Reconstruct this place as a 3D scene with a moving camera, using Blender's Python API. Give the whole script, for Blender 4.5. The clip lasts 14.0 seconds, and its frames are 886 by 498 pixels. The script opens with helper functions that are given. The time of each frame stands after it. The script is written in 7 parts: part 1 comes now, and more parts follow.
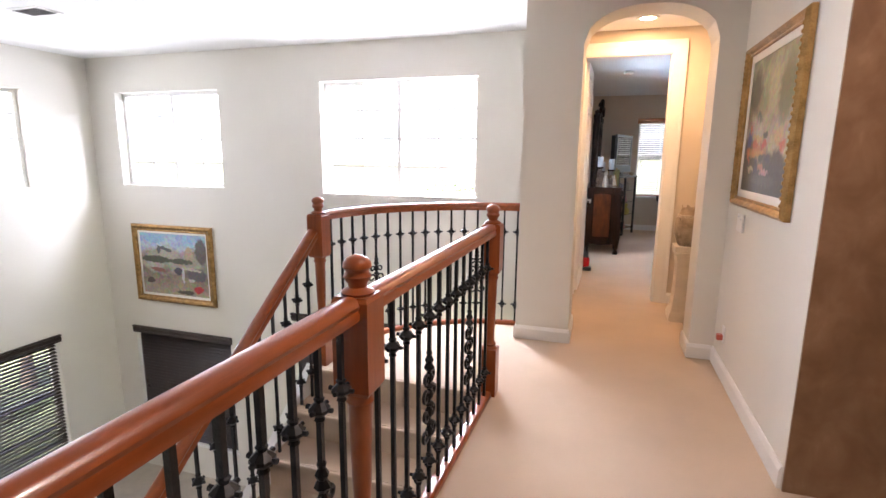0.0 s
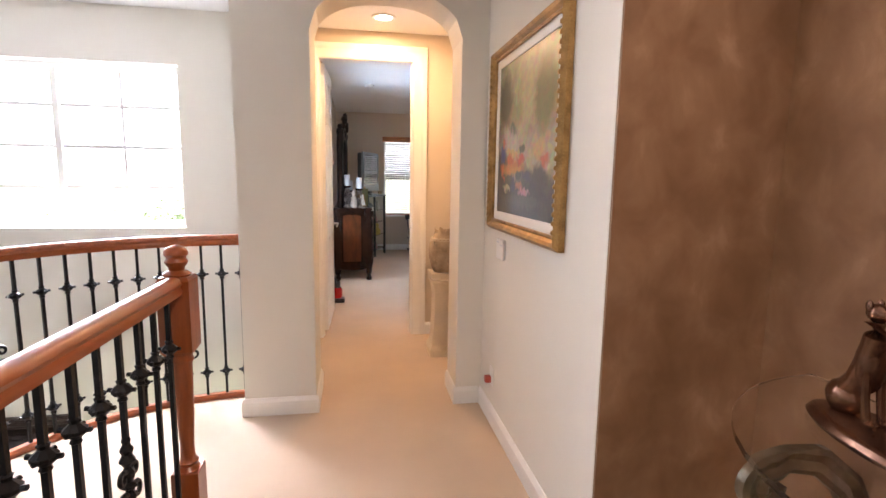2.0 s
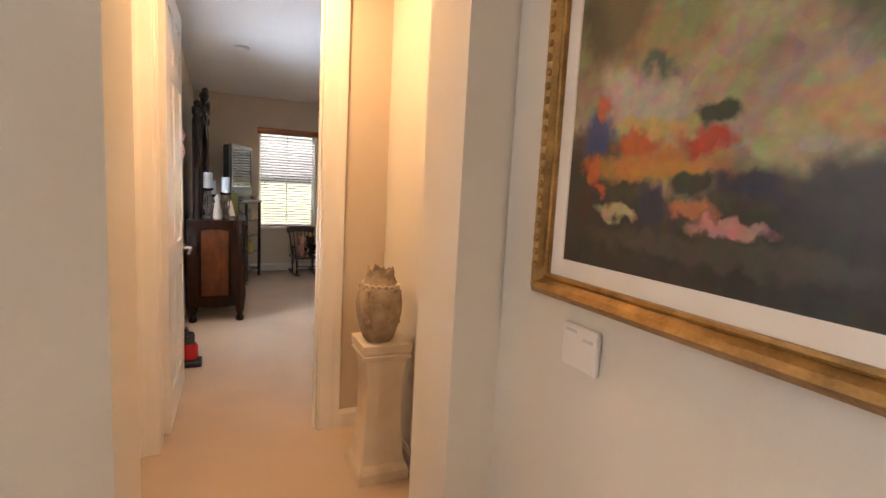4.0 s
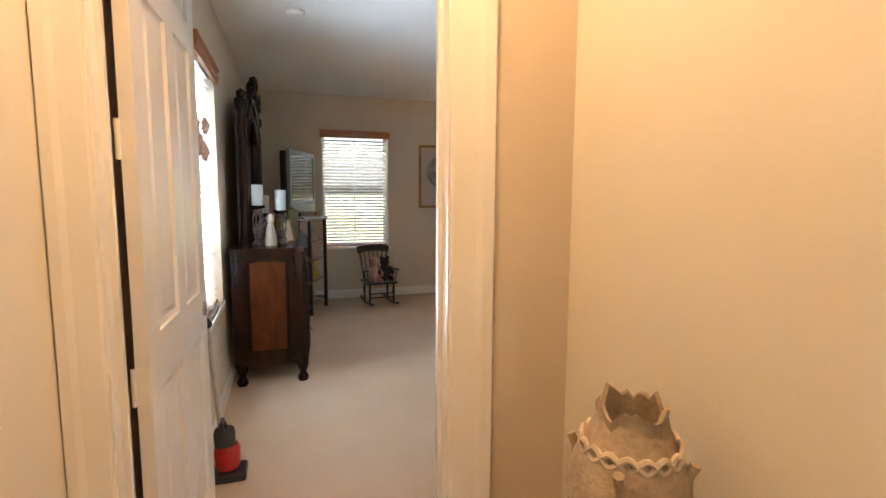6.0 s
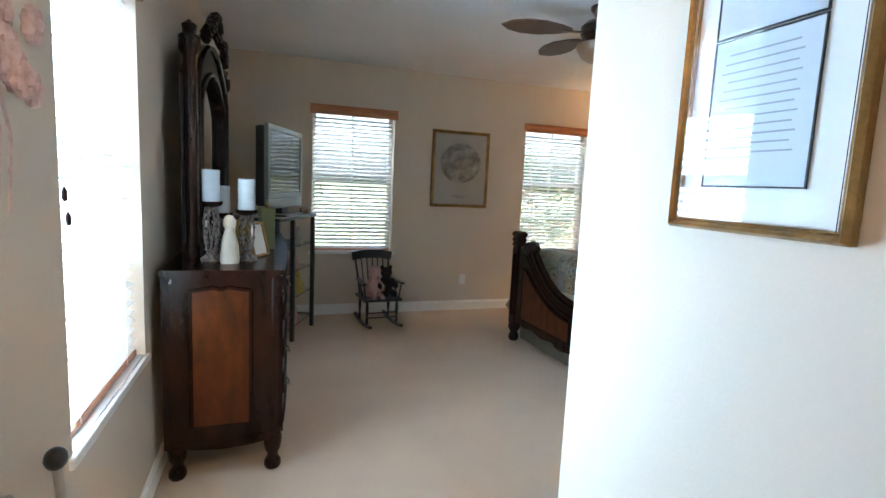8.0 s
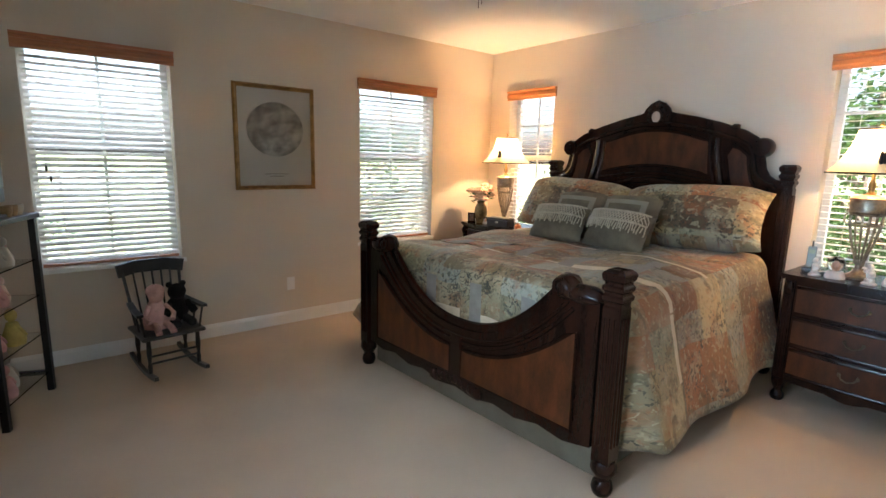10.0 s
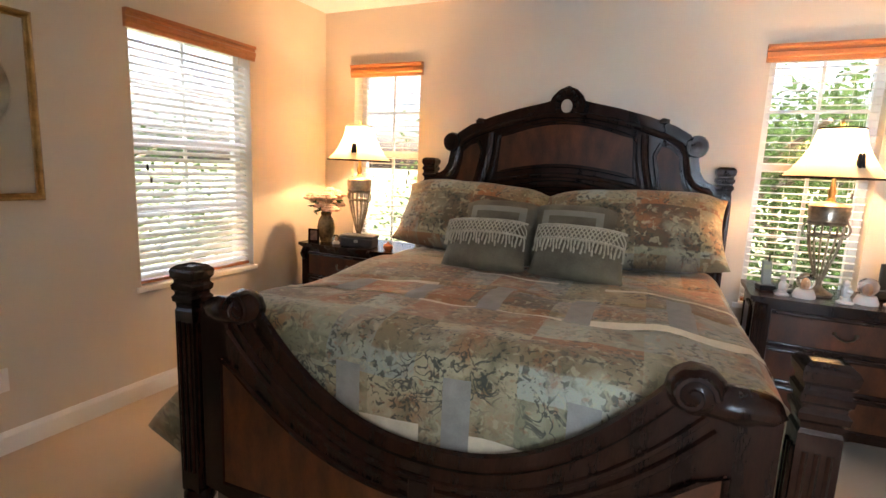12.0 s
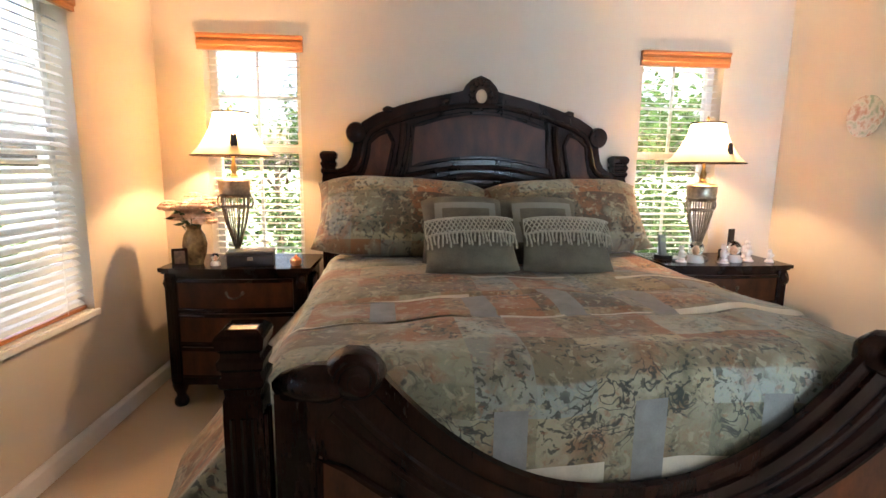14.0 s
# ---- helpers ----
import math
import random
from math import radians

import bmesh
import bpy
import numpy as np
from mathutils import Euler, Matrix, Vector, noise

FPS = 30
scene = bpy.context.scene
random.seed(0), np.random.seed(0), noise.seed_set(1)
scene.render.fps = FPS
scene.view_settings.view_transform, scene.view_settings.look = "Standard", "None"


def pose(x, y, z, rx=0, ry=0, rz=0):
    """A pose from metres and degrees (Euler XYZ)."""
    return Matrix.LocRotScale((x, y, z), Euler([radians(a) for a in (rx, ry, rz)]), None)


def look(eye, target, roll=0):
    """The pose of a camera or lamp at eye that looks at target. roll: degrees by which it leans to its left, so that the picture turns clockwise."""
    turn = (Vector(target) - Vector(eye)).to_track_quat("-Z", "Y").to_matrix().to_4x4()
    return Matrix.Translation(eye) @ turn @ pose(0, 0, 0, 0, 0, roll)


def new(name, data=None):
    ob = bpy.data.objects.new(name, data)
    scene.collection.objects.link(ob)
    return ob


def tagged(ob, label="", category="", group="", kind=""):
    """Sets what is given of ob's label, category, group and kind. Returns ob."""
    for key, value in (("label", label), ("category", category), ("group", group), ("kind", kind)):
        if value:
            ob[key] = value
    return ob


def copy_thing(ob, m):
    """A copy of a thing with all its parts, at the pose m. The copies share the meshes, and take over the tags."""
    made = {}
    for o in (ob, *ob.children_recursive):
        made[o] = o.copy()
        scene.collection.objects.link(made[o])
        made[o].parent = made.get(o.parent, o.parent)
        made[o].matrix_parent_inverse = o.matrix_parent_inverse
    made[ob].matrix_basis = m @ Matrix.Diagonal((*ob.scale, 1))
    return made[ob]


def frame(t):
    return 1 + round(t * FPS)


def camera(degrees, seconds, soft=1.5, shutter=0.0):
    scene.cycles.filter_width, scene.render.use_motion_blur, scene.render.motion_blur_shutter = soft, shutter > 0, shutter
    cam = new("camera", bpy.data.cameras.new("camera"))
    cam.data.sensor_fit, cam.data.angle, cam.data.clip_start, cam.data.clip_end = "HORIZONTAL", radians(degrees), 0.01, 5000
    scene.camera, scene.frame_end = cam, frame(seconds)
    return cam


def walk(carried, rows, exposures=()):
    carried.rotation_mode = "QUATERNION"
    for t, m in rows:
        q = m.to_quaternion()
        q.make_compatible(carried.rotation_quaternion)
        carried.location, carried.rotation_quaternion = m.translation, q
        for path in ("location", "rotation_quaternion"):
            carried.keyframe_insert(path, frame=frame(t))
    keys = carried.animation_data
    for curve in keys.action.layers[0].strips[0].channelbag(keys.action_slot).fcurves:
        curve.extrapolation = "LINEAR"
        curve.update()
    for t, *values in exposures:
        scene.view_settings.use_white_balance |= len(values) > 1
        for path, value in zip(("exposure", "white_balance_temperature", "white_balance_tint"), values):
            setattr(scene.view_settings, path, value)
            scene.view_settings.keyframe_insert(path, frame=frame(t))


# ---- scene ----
cam = camera(82.8, 14.0)
PATH = [
    (0, (0.13, -0.49, 1.473), (-0.459, 1.386, 1.107), 0.5),
    (0.5, (0.198, -0.41, 1.477), (-0.178, 1.525, 1.138), 0.4),
    (1, (0.183, -0.2, 1.468), (0.077, 1.772, 1.157), 0.5),
    (1.5, (0.209, 0.07, 1.458), (0.327, 2.046, 1.171), 0.5),
    (2, (0.185, 0.424, 1.458), (0.529, 2.374, 1.176), 0.9),
    (2.2, (0.161, 0.581, 1.462), (0.593, 2.513, 1.181), 1.3),
    (4.3, (0.17, 2.401, 1.426), (1.0, 4.206, 1.195), 3.1),
    (4.5, (0.182, 2.577, 1.415), (0.999, 4.389, 1.197), 3.5),
    (5, (0.211, 2.983, 1.413), (0.982, 4.815, 1.185), 1.9),
    (5.5, (0.23, 3.346, 1.419), (0.931, 5.204, 1.181), 0.3),
    (6, (0.281, 3.681, 1.425), (0.875, 5.578, 1.201), 0.3),
    (6.5, (0.296, 4.012, 1.415), (0.847, 5.925, 1.22), 2.8),
    (7, (0.296, 4.336, 1.447), (0.837, 6.251, 1.249), 5.3),
    (7.5, (0.345, 4.712, 1.451), (0.897, 6.62, 1.222), 3.7),
    (8, (0.376, 5.003, 1.452), (1.015, 6.882, 1.201), 2.7),
    (8.5, (0.47, 5.301, 1.449), (1.222, 7.133, 1.169), 1.8),
    (9, (0.553, 5.579, 1.495), (1.46, 7.334, 1.181), 1.7),
    (9.2, (0.58, 5.699, 1.495), (1.556, 7.415, 1.176), 1.6),
    (11.3, (1.174, 7.139, 1.486), (2.817, 8.228, 1.149), 2.1),
    (11.5, (1.223, 7.317, 1.452), (2.923, 8.323, 1.134), 2.2),
    (12, (1.325, 7.668, 1.44), (3.121, 8.489, 1.124), 2.4),
    (12.5, (1.397, 8.032, 1.433), (3.28, 8.628, 1.115), 2.4),
    (13, (1.444, 8.356, 1.448), (3.386, 8.698, 1.116), 2.0),
    (13.5, (1.433, 8.659, 1.432), (3.405, 8.74, 1.106), 1.2),
    (14, (1.441, 8.89, 1.412), (3.41, 8.731, 1.099), 0.8),
]
EXPOSURES = [(0.0, 2.86, 6300, 25), (2.2, 2.92, 6450, 25), (4.3, 2.58, 7250, 24), (6.3, 2.66, 6800, 16), (7.5, 2.74, 5950, 10), (9.2, 2.66, 5700, 8), (11.3, 2.69, 6800, 18), (14.0, 2.84, 6300, 15)]
walk(cam, [(t, look(eye, target, roll)) for t, eye, target, roll in PATH], EXPOSURES)

# ---- world, sun and large lights ----
world = bpy.data.worlds.new("world")
scene.world = world
world.use_nodes = True
wn = world.node_tree
sky = wn.nodes.new("ShaderNodeTexSky")
sky.sky_type = "NISHITA"
sky.sun_disc = False
sky.sun_elevation, sky.sun_rotation = radians(58), radians(180)
sky.dust_density, sky.air_density = 6.0, 1.0
wn.links.new(sky.outputs[0], wn.nodes["Background"].inputs[0])
wn.nodes["Background"].inputs[1].default_value = 0.15


def lamp(name, kind, power, colour, m, size=0.1, size_y=None, shape="RECTANGLE"):
    d = bpy.data.lights.new(name, kind)
    d.energy, d.color = power, colour
    if kind == "AREA":
        d.shape, d.size = shape, size
        if size_y:
            d.size_y = size_y
    elif kind == "SUN":
        d.angle = size
    else:
        d.shadow_soft_size = size
    ob = new(name, d)
    ob.matrix_world = m
    return ob


DAY, WARM = (0.86, 0.94, 1.0), (1.0, 0.60, 0.27)
lamp("sun", "SUN", 5.0, (1.0, 0.95, 0.86), look((0, -20, 30), (0, 0, 0)), radians(0.5))
# daylight standing in the window openings
lamp("daylight", "AREA", 19, DAY, look((-2.05, 4.93, 1.90), (-2.05, 3.9, 1.90)), 2.1, 1.00)
# high sky slanting down through the wide stairwell window onto the landing
lamp("daylight", "AREA", 140, DAY, look((-1.95, 6.2, 3.25), (-1.1, 3.2, 0.6)), 1.9, 1.0)
lamp("daylight", "AREA", 8, DAY, look((-5.18, 4.93, 1.90), (-5.18, 3.9, 1.90)), 1.9, 0.95)
lamp("daylight", "AREA", 7.5, DAY, look((-6.70, 3.05, 1.85), (-5.6, 3.05, 1.85)), 1.9, 0.95)
blind_light = lamp("daylight", "AREA", 21, (0.54, 0.78, 1.0), look((-0.40, 6.98, 1.25), (0.6, 6.58, 1.85)), 0.95, 1.5)
blind_light.data.spread = radians(115)
lamp("daylight", "AREA", 10.5, DAY, look((1.185, 11.1, 2.75), (1.185, 9.9, 1.35)), 1.0, 0.9)
lamp("daylight", "AREA", 10.5, DAY, look((3.64, 11.1, 2.75), (3.64, 9.9, 1.35)), 1.05, 0.9)

# ---- materials ----


def mat(name, colour, rough=0.5, metal=0.0, vary=0.12, scale=6.0, bump=0.0, bump_scale=60.0, stretch=(1, 1, 1), second=None, coat=0.0, detail=5.0, random_tone=0.0):
    """A principled material with two scales of variation in tone and a fine relief."""
    m = bpy.data.materials.new(name)
    m.use_nodes = True
    t = m.node_tree
    p = t.nodes["Principled BSDF"]
    p.inputs["Roughness"].default_value, p.inputs["Metallic"].default_value = rough, metal
    p.inputs["Coat Weight"].default_value, p.inputs["Coat Roughness"].default_value = coat, 0.12
    tc = t.nodes.new("ShaderNodeTexCoord")
    mp = t.nodes.new("ShaderNodeMapping")
    mp.inputs["Scale"].default_value = stretch
    t.links.new(tc.outputs["Object"], mp.inputs["Vector"])
    big = t.nodes.new("ShaderNodeTexNoise")
    big.inputs["Scale"].default_value, big.inputs["Detail"].default_value = scale, detail
    fine = t.nodes.new("ShaderNodeTexNoise")
    fine.inputs["Scale"].default_value, fine.inputs["Detail"].default_value = bump_scale, 3.0
    t.links.new(mp.outputs[0], big.inputs["Vector"])
    t.links.new(mp.outputs[0], fine.inputs["Vector"])
    ramp = t.nodes.new("ShaderNodeValToRGB")
    a = colour
    b = second or tuple(min(1.0, c * (1 + vary)) for c in colour)
    lo = tuple(c * (1 - vary) for c in colour)
    ramp.color_ramp.elements[0].position, ramp.color_ramp.elements[1].position = 0.32, 0.68
    ramp.color_ramp.elements[0].color, ramp.color_ramp.elements[1].color = (*lo, 1), (*b, 1)
    add = t.nodes.new("ShaderNodeMath")
    add.operation = "MULTIPLY_ADD"
    add.inputs[1].default_value, add.inputs[2].default_value = 0.25, 0.0
    t.links.new(fine.outputs[0], add.inputs[0])
    mix = t.nodes.new("ShaderNodeMath")
    mix.operation = "MULTIPLY_ADD"
    mix.inputs[1].default_value = 0.75
    t.links.new(big.outputs[0], mix.inputs[0])
    t.links.new(add.outputs[0], mix.inputs[2])
    t.links.new(mix.outputs[0], ramp.inputs[0])
    out = ramp.outputs[0]
    if random_tone:
        info = t.nodes.new("ShaderNodeObjectInfo")
        hsv = t.nodes.new("ShaderNodeHueSaturation")
        mr = t.nodes.new("ShaderNodeMapRange")
        mr.inputs[3].default_value, mr.inputs[4].default_value = 1 - random_tone, 1 + random_tone
        t.links.new(info.outputs["Random"], mr.inputs[0])
        t.links.new(mr.outputs[0], hsv.inputs["Value"])
        t.links.new(out, hsv.inputs["Color"])
        out = hsv.outputs[0]
    t.links.new(out, p.inputs["Base Color"])
    if bump:
        bn = t.nodes.new("ShaderNodeBump")
        bn.inputs["Strength"].default_value, bn.inputs["Distance"].default_value = bump, 0.004
        t.links.new(fine.outputs[0], bn.inputs["Height"])
        t.links.new(bn.outputs[0], p.inputs["Normal"])
    return m


def ramp_mat(name, scale, stops, stretch=(1, 1, 1), rough=0.6, detail=6.0, distort=0.0, bump=0.0, voronoi=False, offset=(0, 0, 0)):
    """Many colours laid over a noise: paintings, marbled and printed surfaces."""
    m = bpy.data.materials.new(name)
    m.use_nodes = True
    t = m.node_tree
    p = t.nodes["Principled BSDF"]
    p.inputs["Roughness"].default_value = rough
    tc = t.nodes.new("ShaderNodeTexCoord")
    mp = t.nodes.new("ShaderNodeMapping")
    mp.inputs["Scale"].default_value, mp.inputs["Location"].default_value = stretch, offset
    t.links.new(tc.outputs["Object"], mp.inputs[0])
    n = t.nodes.new("ShaderNodeTexVoronoi" if voronoi else "ShaderNodeTexNoise")
    n.inputs["Scale"].default_value = scale
    if not voronoi:
        n.inputs["Detail"].default_value, n.inputs["Distortion"].default_value = detail, distort
    t.links.new(mp.outputs[0], n.inputs["Vector"])
    r = t.nodes.new("ShaderNodeValToRGB")
    while len(r.color_ramp.elements) < len(stops):
        r.color_ramp.elements.new(0.5)
    for e, (pos, col) in zip(r.color_ramp.elements, stops):
        e.position, e.color = pos, (*col, 1)
    t.links.new(n.outputs["Color" if voronoi else "Fac"], r.inputs[0])
    t.links.new(r.outputs[0], p.inputs["Base Color"])
    if bump:
        bn = t.nodes.new("ShaderNodeBump")
        bn.inputs["Strength"].default_value, bn.inputs["Distance"].default_value = bump, 0.003
        t.links.new(n.outputs["Fac" if not voronoi else "Distance"], bn.inputs["Height"])
        t.links.new(bn.outputs[0], p.inputs["Normal"])
    return m


def glass_mat(name, colour=(1, 1, 1), rough=0.0):
    m = bpy.data.materials.new(name)
    m.use_nodes = True
    p = m.node_tree.nodes["Principled BSDF"]
    p.inputs["Base Color"].default_value = (*colour, 1)
    p.inputs["Transmission Weight"].default_value, p.inputs["Roughness"].default_value, p.inputs["IOR"].default_value = 1.0, rough, 1.45
    return m


def glow_mat(name, colour, strength):
    m = bpy.data.materials.new(name)
    m.use_nodes = True
    p = m.node_tree.nodes["Principled BSDF"]
    p.inputs["Emission Color"].default_value, p.inputs["Emission Strength"].default_value = (*colour, 1), strength
    return m


def shade_mat(name, colour):
    """Thin cloth that lets lamp light through."""
    m = bpy.data.materials.new(name)
    m.use_nodes = True
    t = m.node_tree
    d, tr, mx = t.nodes.new("ShaderNodeBsdfDiffuse"), t.nodes.new("ShaderNodeBsdfTranslucent"), t.nodes.new("ShaderNodeMixShader")
    tc, n, r = t.nodes.new("ShaderNodeTexCoord"), t.nodes.new("ShaderNodeTexNoise"), t.nodes.new("ShaderNodeValToRGB")
    n.inputs["Scale"].default_value = 90
    r.color_ramp.elements[0].color, r.color_ramp.elements[1].color = (*[c * 0.85 for c in colour], 1), (*colour, 1)
    t.links.new(tc.outputs["Object"], n.inputs["Vector"])
    t.links.new(n.outputs["Fac"], r.inputs[0])
    for s in (d, tr):
        t.links.new(r.outputs[0], s.inputs["Color"])
    mx.inputs[0].default_value = 0.45
    t.links.new(d.outputs[0], mx.inputs[1])
    t.links.new(tr.outputs[0], mx.inputs[2])
    t.links.new(mx.outputs[0], t.nodes["Material Output"].inputs["Surface"])
    return m


CREAM = mat("cream_paint", (0.72, 0.69, 0.62), 0.75, vary=0.03, scale=1.2, bump=0.09, bump_scale=140)
BEIGE = mat("beige_paint", (0.62, 0.54, 0.44), 0.72, vary=0.03, scale=1.2, bump=0.09, bump_scale=140)
CEIL = mat("ceiling_paint", (0.80, 0.80, 0.79), 0.85, vary=0.03, scale=2.0, bump=0.35, bump_scale=90)
TRIM = mat("white_trim", (0.80, 0.79, 0.76), 0.35, vary=0.03, scale=5.0, bump=0.03, bump_scale=60)
DOORW = mat("white_door_paint", (0.78, 0.77, 0.75), 0.3, vary=0.03, scale=4.0, bump=0.05, bump_scale=50, stretch=(6, 6, 1))
CARPET = mat("beige_carpet", (0.575, 0.45, 0.335), 0.95, vary=0.13, scale=1.1, bump=0.9, bump_scale=420, detail=9)
FAUX = ramp_mat("brown_faux_finish", 7.0, [(0.26, (0.178, 0.090, 0.043)), (0.46, (0.228, 0.122, 0.062)), (0.60, (0.275, 0.155, 0.083)), (0.78, (0.40, 0.25, 0.15))], stretch=(1, 1, 0.75), rough=0.55, detail=12, distort=0.35, bump=0.2)
OAK = mat("orange_stained_wood", (0.27, 0.060, 0.011), 0.30, vary=0.22, scale=3.0, bump=0.06, bump_scale=30, stretch=(14, 1.2, 14), coat=0.2)
OAKV = mat("orange_stained_wood_upright", (0.265, 0.059, 0.011), 0.30, vary=0.22, scale=3.0, bump=0.06, bump_scale=30, stretch=(14, 14, 1.2), coat=0.2)
IRON = mat("black_iron", (0.012, 0.012, 0.013), 0.38, 0.6, vary=0.3, scale=25, bump=0.2, bump_scale=200)
DARK = mat("dark_mahogany", (0.011, 0.0042, 0.0028), 0.24, vary=0.3, scale=2.5, bump=0.05, bump_scale=40, stretch=(5, 5, 1), second=(0.026, 0.0095, 0.005), coat=0.0)
PANEL = mat("dark_figured_panel", (0.046, 0.012, 0.0036), 0.42, vary=0.4, scale=5.0, bump=0.05, bump_scale=50, stretch=(3, 3, 1.2), second=(0.095, 0.028, 0.0075), coat=0.0, detail=9)
BURL = mat("burl_wood_panel", (0.050, 0.0115, 0.0030), 0.34, vary=0.4, scale=5.0, bump=0.05, bump_scale=50, stretch=(3, 3, 1.2), second=(0.105, 0.026, 0.0055), coat=0.0, detail=9)
for wood in (DARK, PANEL, BURL):
    wood.node_tree.nodes["Principled BSDF"].inputs["Specular IOR Level"].default_value = 0.24
VALANCE = mat("honey_wood_valance", (0.42, 0.15, 0.045), 0.32, vary=0.2, scale=4.0, bump=0.05, stretch=(1.2, 1.2, 14), coat=0.3)
GOLD = mat("antique_gold", (0.34, 0.20, 0.07), 0.38, 0.75, vary=0.4, scale=18, bump=0.5, bump_scale=120)
BLACKF = mat("black_lacquer", (0.012, 0.012, 0.013), 0.3, vary=0.3, scale=8)
PAPER = mat("mat_board", (0.80, 0.78, 0.73), 0.8, vary=0.02, scale=6)
SLAT = mat("white_blind_slat", (0.76, 0.74, 0.71), 0.45, vary=0.03, scale=6)
DARKSLAT = mat("dark_blind_slat", (0.035, 0.022, 0.018), 0.45, vary=0.2, scale=6)
GLASS = glass_mat("clear_glass")
CRYSTAL = glass_mat("crystal", (0.96, 0.98, 0.98))
NICKEL = mat("brushed_nickel", (0.55, 0.53, 0.50), 0.3, 1.0, vary=0.1, scale=30)
PLASTIC = mat("white_plastic", (0.78, 0.77, 0.74), 0.4, vary=0.02, scale=10)

# ---- geometry helpers ----


def box(bm, x0, x1, y0, y1, z0, z1, bevel=0.0):
    vs = [bm.verts.new((x, y, z)) for x in (x0, x1) for y in (y0, y1) for z in (z0, z1)]
    fs = [bm.faces.new([vs[i] for i in q]) for q in ((0, 1, 3, 2), (4, 6, 7, 5), (0, 4, 5, 1), (2, 3, 7, 6), (0, 2, 6, 4), (1, 5, 7, 3))]
    if bevel:
        es = list({e for f in fs for e in f.edges})
        bmesh.ops.bevel(bm, geom=es, offset=bevel, segments=2, affect="EDGES", profile=0.5)
    return bm


def lathe(bm, prof, n=20, c=(0, 0), z=0.0, squash=(1, 1)):
    """A turned shape: prof is a list of (radius, height)."""
    rings = []
    for r, h in prof:
        rings.append([bm.verts.new((c[0] + squash[0] * max(r, 1e-4) * math.cos(2 * math.pi * i / n), c[1] + squash[1] * max(r, 1e-4) * math.sin(2 * math.pi * i / n), z + h)) for i in range(n)])
    for a, b in zip(rings, rings[1:]):
        for i in range(n):
            bm.faces.new((a[i], a[(i + 1) % n], b[(i + 1) % n], b[i]))
    bm.faces.new(rings[0][::-1])
    bm.faces.new(rings[-1])
    return bm


def square_turn(bm, prof, c=(0, 0), z=0.0):
    rings = [[bm.verts.new((c[0] + sx * r, c[1] + sy * r, z + h)) for sx, sy in ((-1, -1), (1, -1), (1, 1), (-1, 1))] for r, h in prof]
    for a, b in zip(rings, rings[1:]):
        for i in range(4):
            bm.faces.new((a[i], a[(i + 1) % 4], b[(i + 1) % 4], b[i]))
    bm.faces.new(rings[0][::-1])
    bm.faces.new(rings[-1])
    return bm


def sweep(bm, path, section, up=(0, 0, 1), closed=False):
    """A section of (side, up) points carried along a path."""
    path = [Vector(p) for p in path]
    rings = []
    n = len(path)
    for i, p in enumerate(path):
        a = path[(i - 1) % n] if closed or i else p
        b = path[(i + 1) % n] if closed or i < n - 1 else p
        d = (b - a).normalized()
        side = d.cross(Vector(up))
        side = side.normalized() if side.length > 1e-5 else Vector((1, 0, 0))
        u = side.cross(d).normalized()
        rings.append([bm.verts.new(p + side * s + u * h) for s, h in section])
    m = len(section)
    pairs = list(zip(rings, rings[1:])) + ([(rings[-1], rings[0])] if closed else [])
    for a, b in pairs:
        for j in range(m):
            bm.faces.new((a[j], b[j], b[(j + 1) % m], a[(j + 1) % m]))
    if not closed:
        bm.faces.new(rings[0])
        bm.faces.new(rings[-1][::-1])
    return bm


def ring(r, n=10, ry=None):
    return [(r * math.cos(2 * math.pi * i / n), (ry or r) * math.sin(2 * math.pi * i / n)) for i in range(n)]


def prism(bm, pts, axis, a, b):
    """An outline of (u, v) points given thickness from a to b along an axis."""
    def put(u, v, w):
        return {"x": (w, u, v), "y": (u, w, v), "z": (u, v, w)}[axis]
    lo, hi = [bm.verts.new(put(u, v, a)) for u, v in pts], [bm.verts.new(put(u, v, b)) for u, v in pts]
    n = len(pts)
    bm.faces.new(lo)
    bm.faces.new(hi[::-1])
    for i in range(n):
        bm.faces.new((lo[i], lo[(i + 1) % n], hi[(i + 1) % n], hi[i]))
    return bm


def blob(bm, c, r, n=10, m=7, lump=0.0, seed=0):
    """A rounded lump with radii r."""
    rings = []
    for j in range(1, m):
        v = math.pi * j / m
        row = []
        for i in range(n):
            a = 2 * math.pi * i / n
            d = Vector((math.sin(v) * math.cos(a), math.sin(v) * math.sin(a), math.cos(v)))
            k = 1 + lump * noise.noise(d * 2.1 + Vector((seed, seed * 0.7, 3)))
            row.append(bm.verts.new((c[0] + r[0] * d.x * k, c[1] + r[1] * d.y * k, c[2] + r[2] * d.z * k)))
        rings.append(row)
    top, bot = bm.verts.new((c[0], c[1], c[2] + r[2])), bm.verts.new((c[0], c[1], c[2] - r[2]))
    for i in range(n):
        bm.faces.new((top, rings[0][i], rings[0][(i + 1) % n]))
        bm.faces.new((bot, rings[-1][(i + 1) % n], rings[-1][i]))
        for a, b in zip(rings, rings[1:]):
            bm.faces.new((a[i], b[i], b[(i + 1) % n], a[(i + 1) % n]))
    return bm


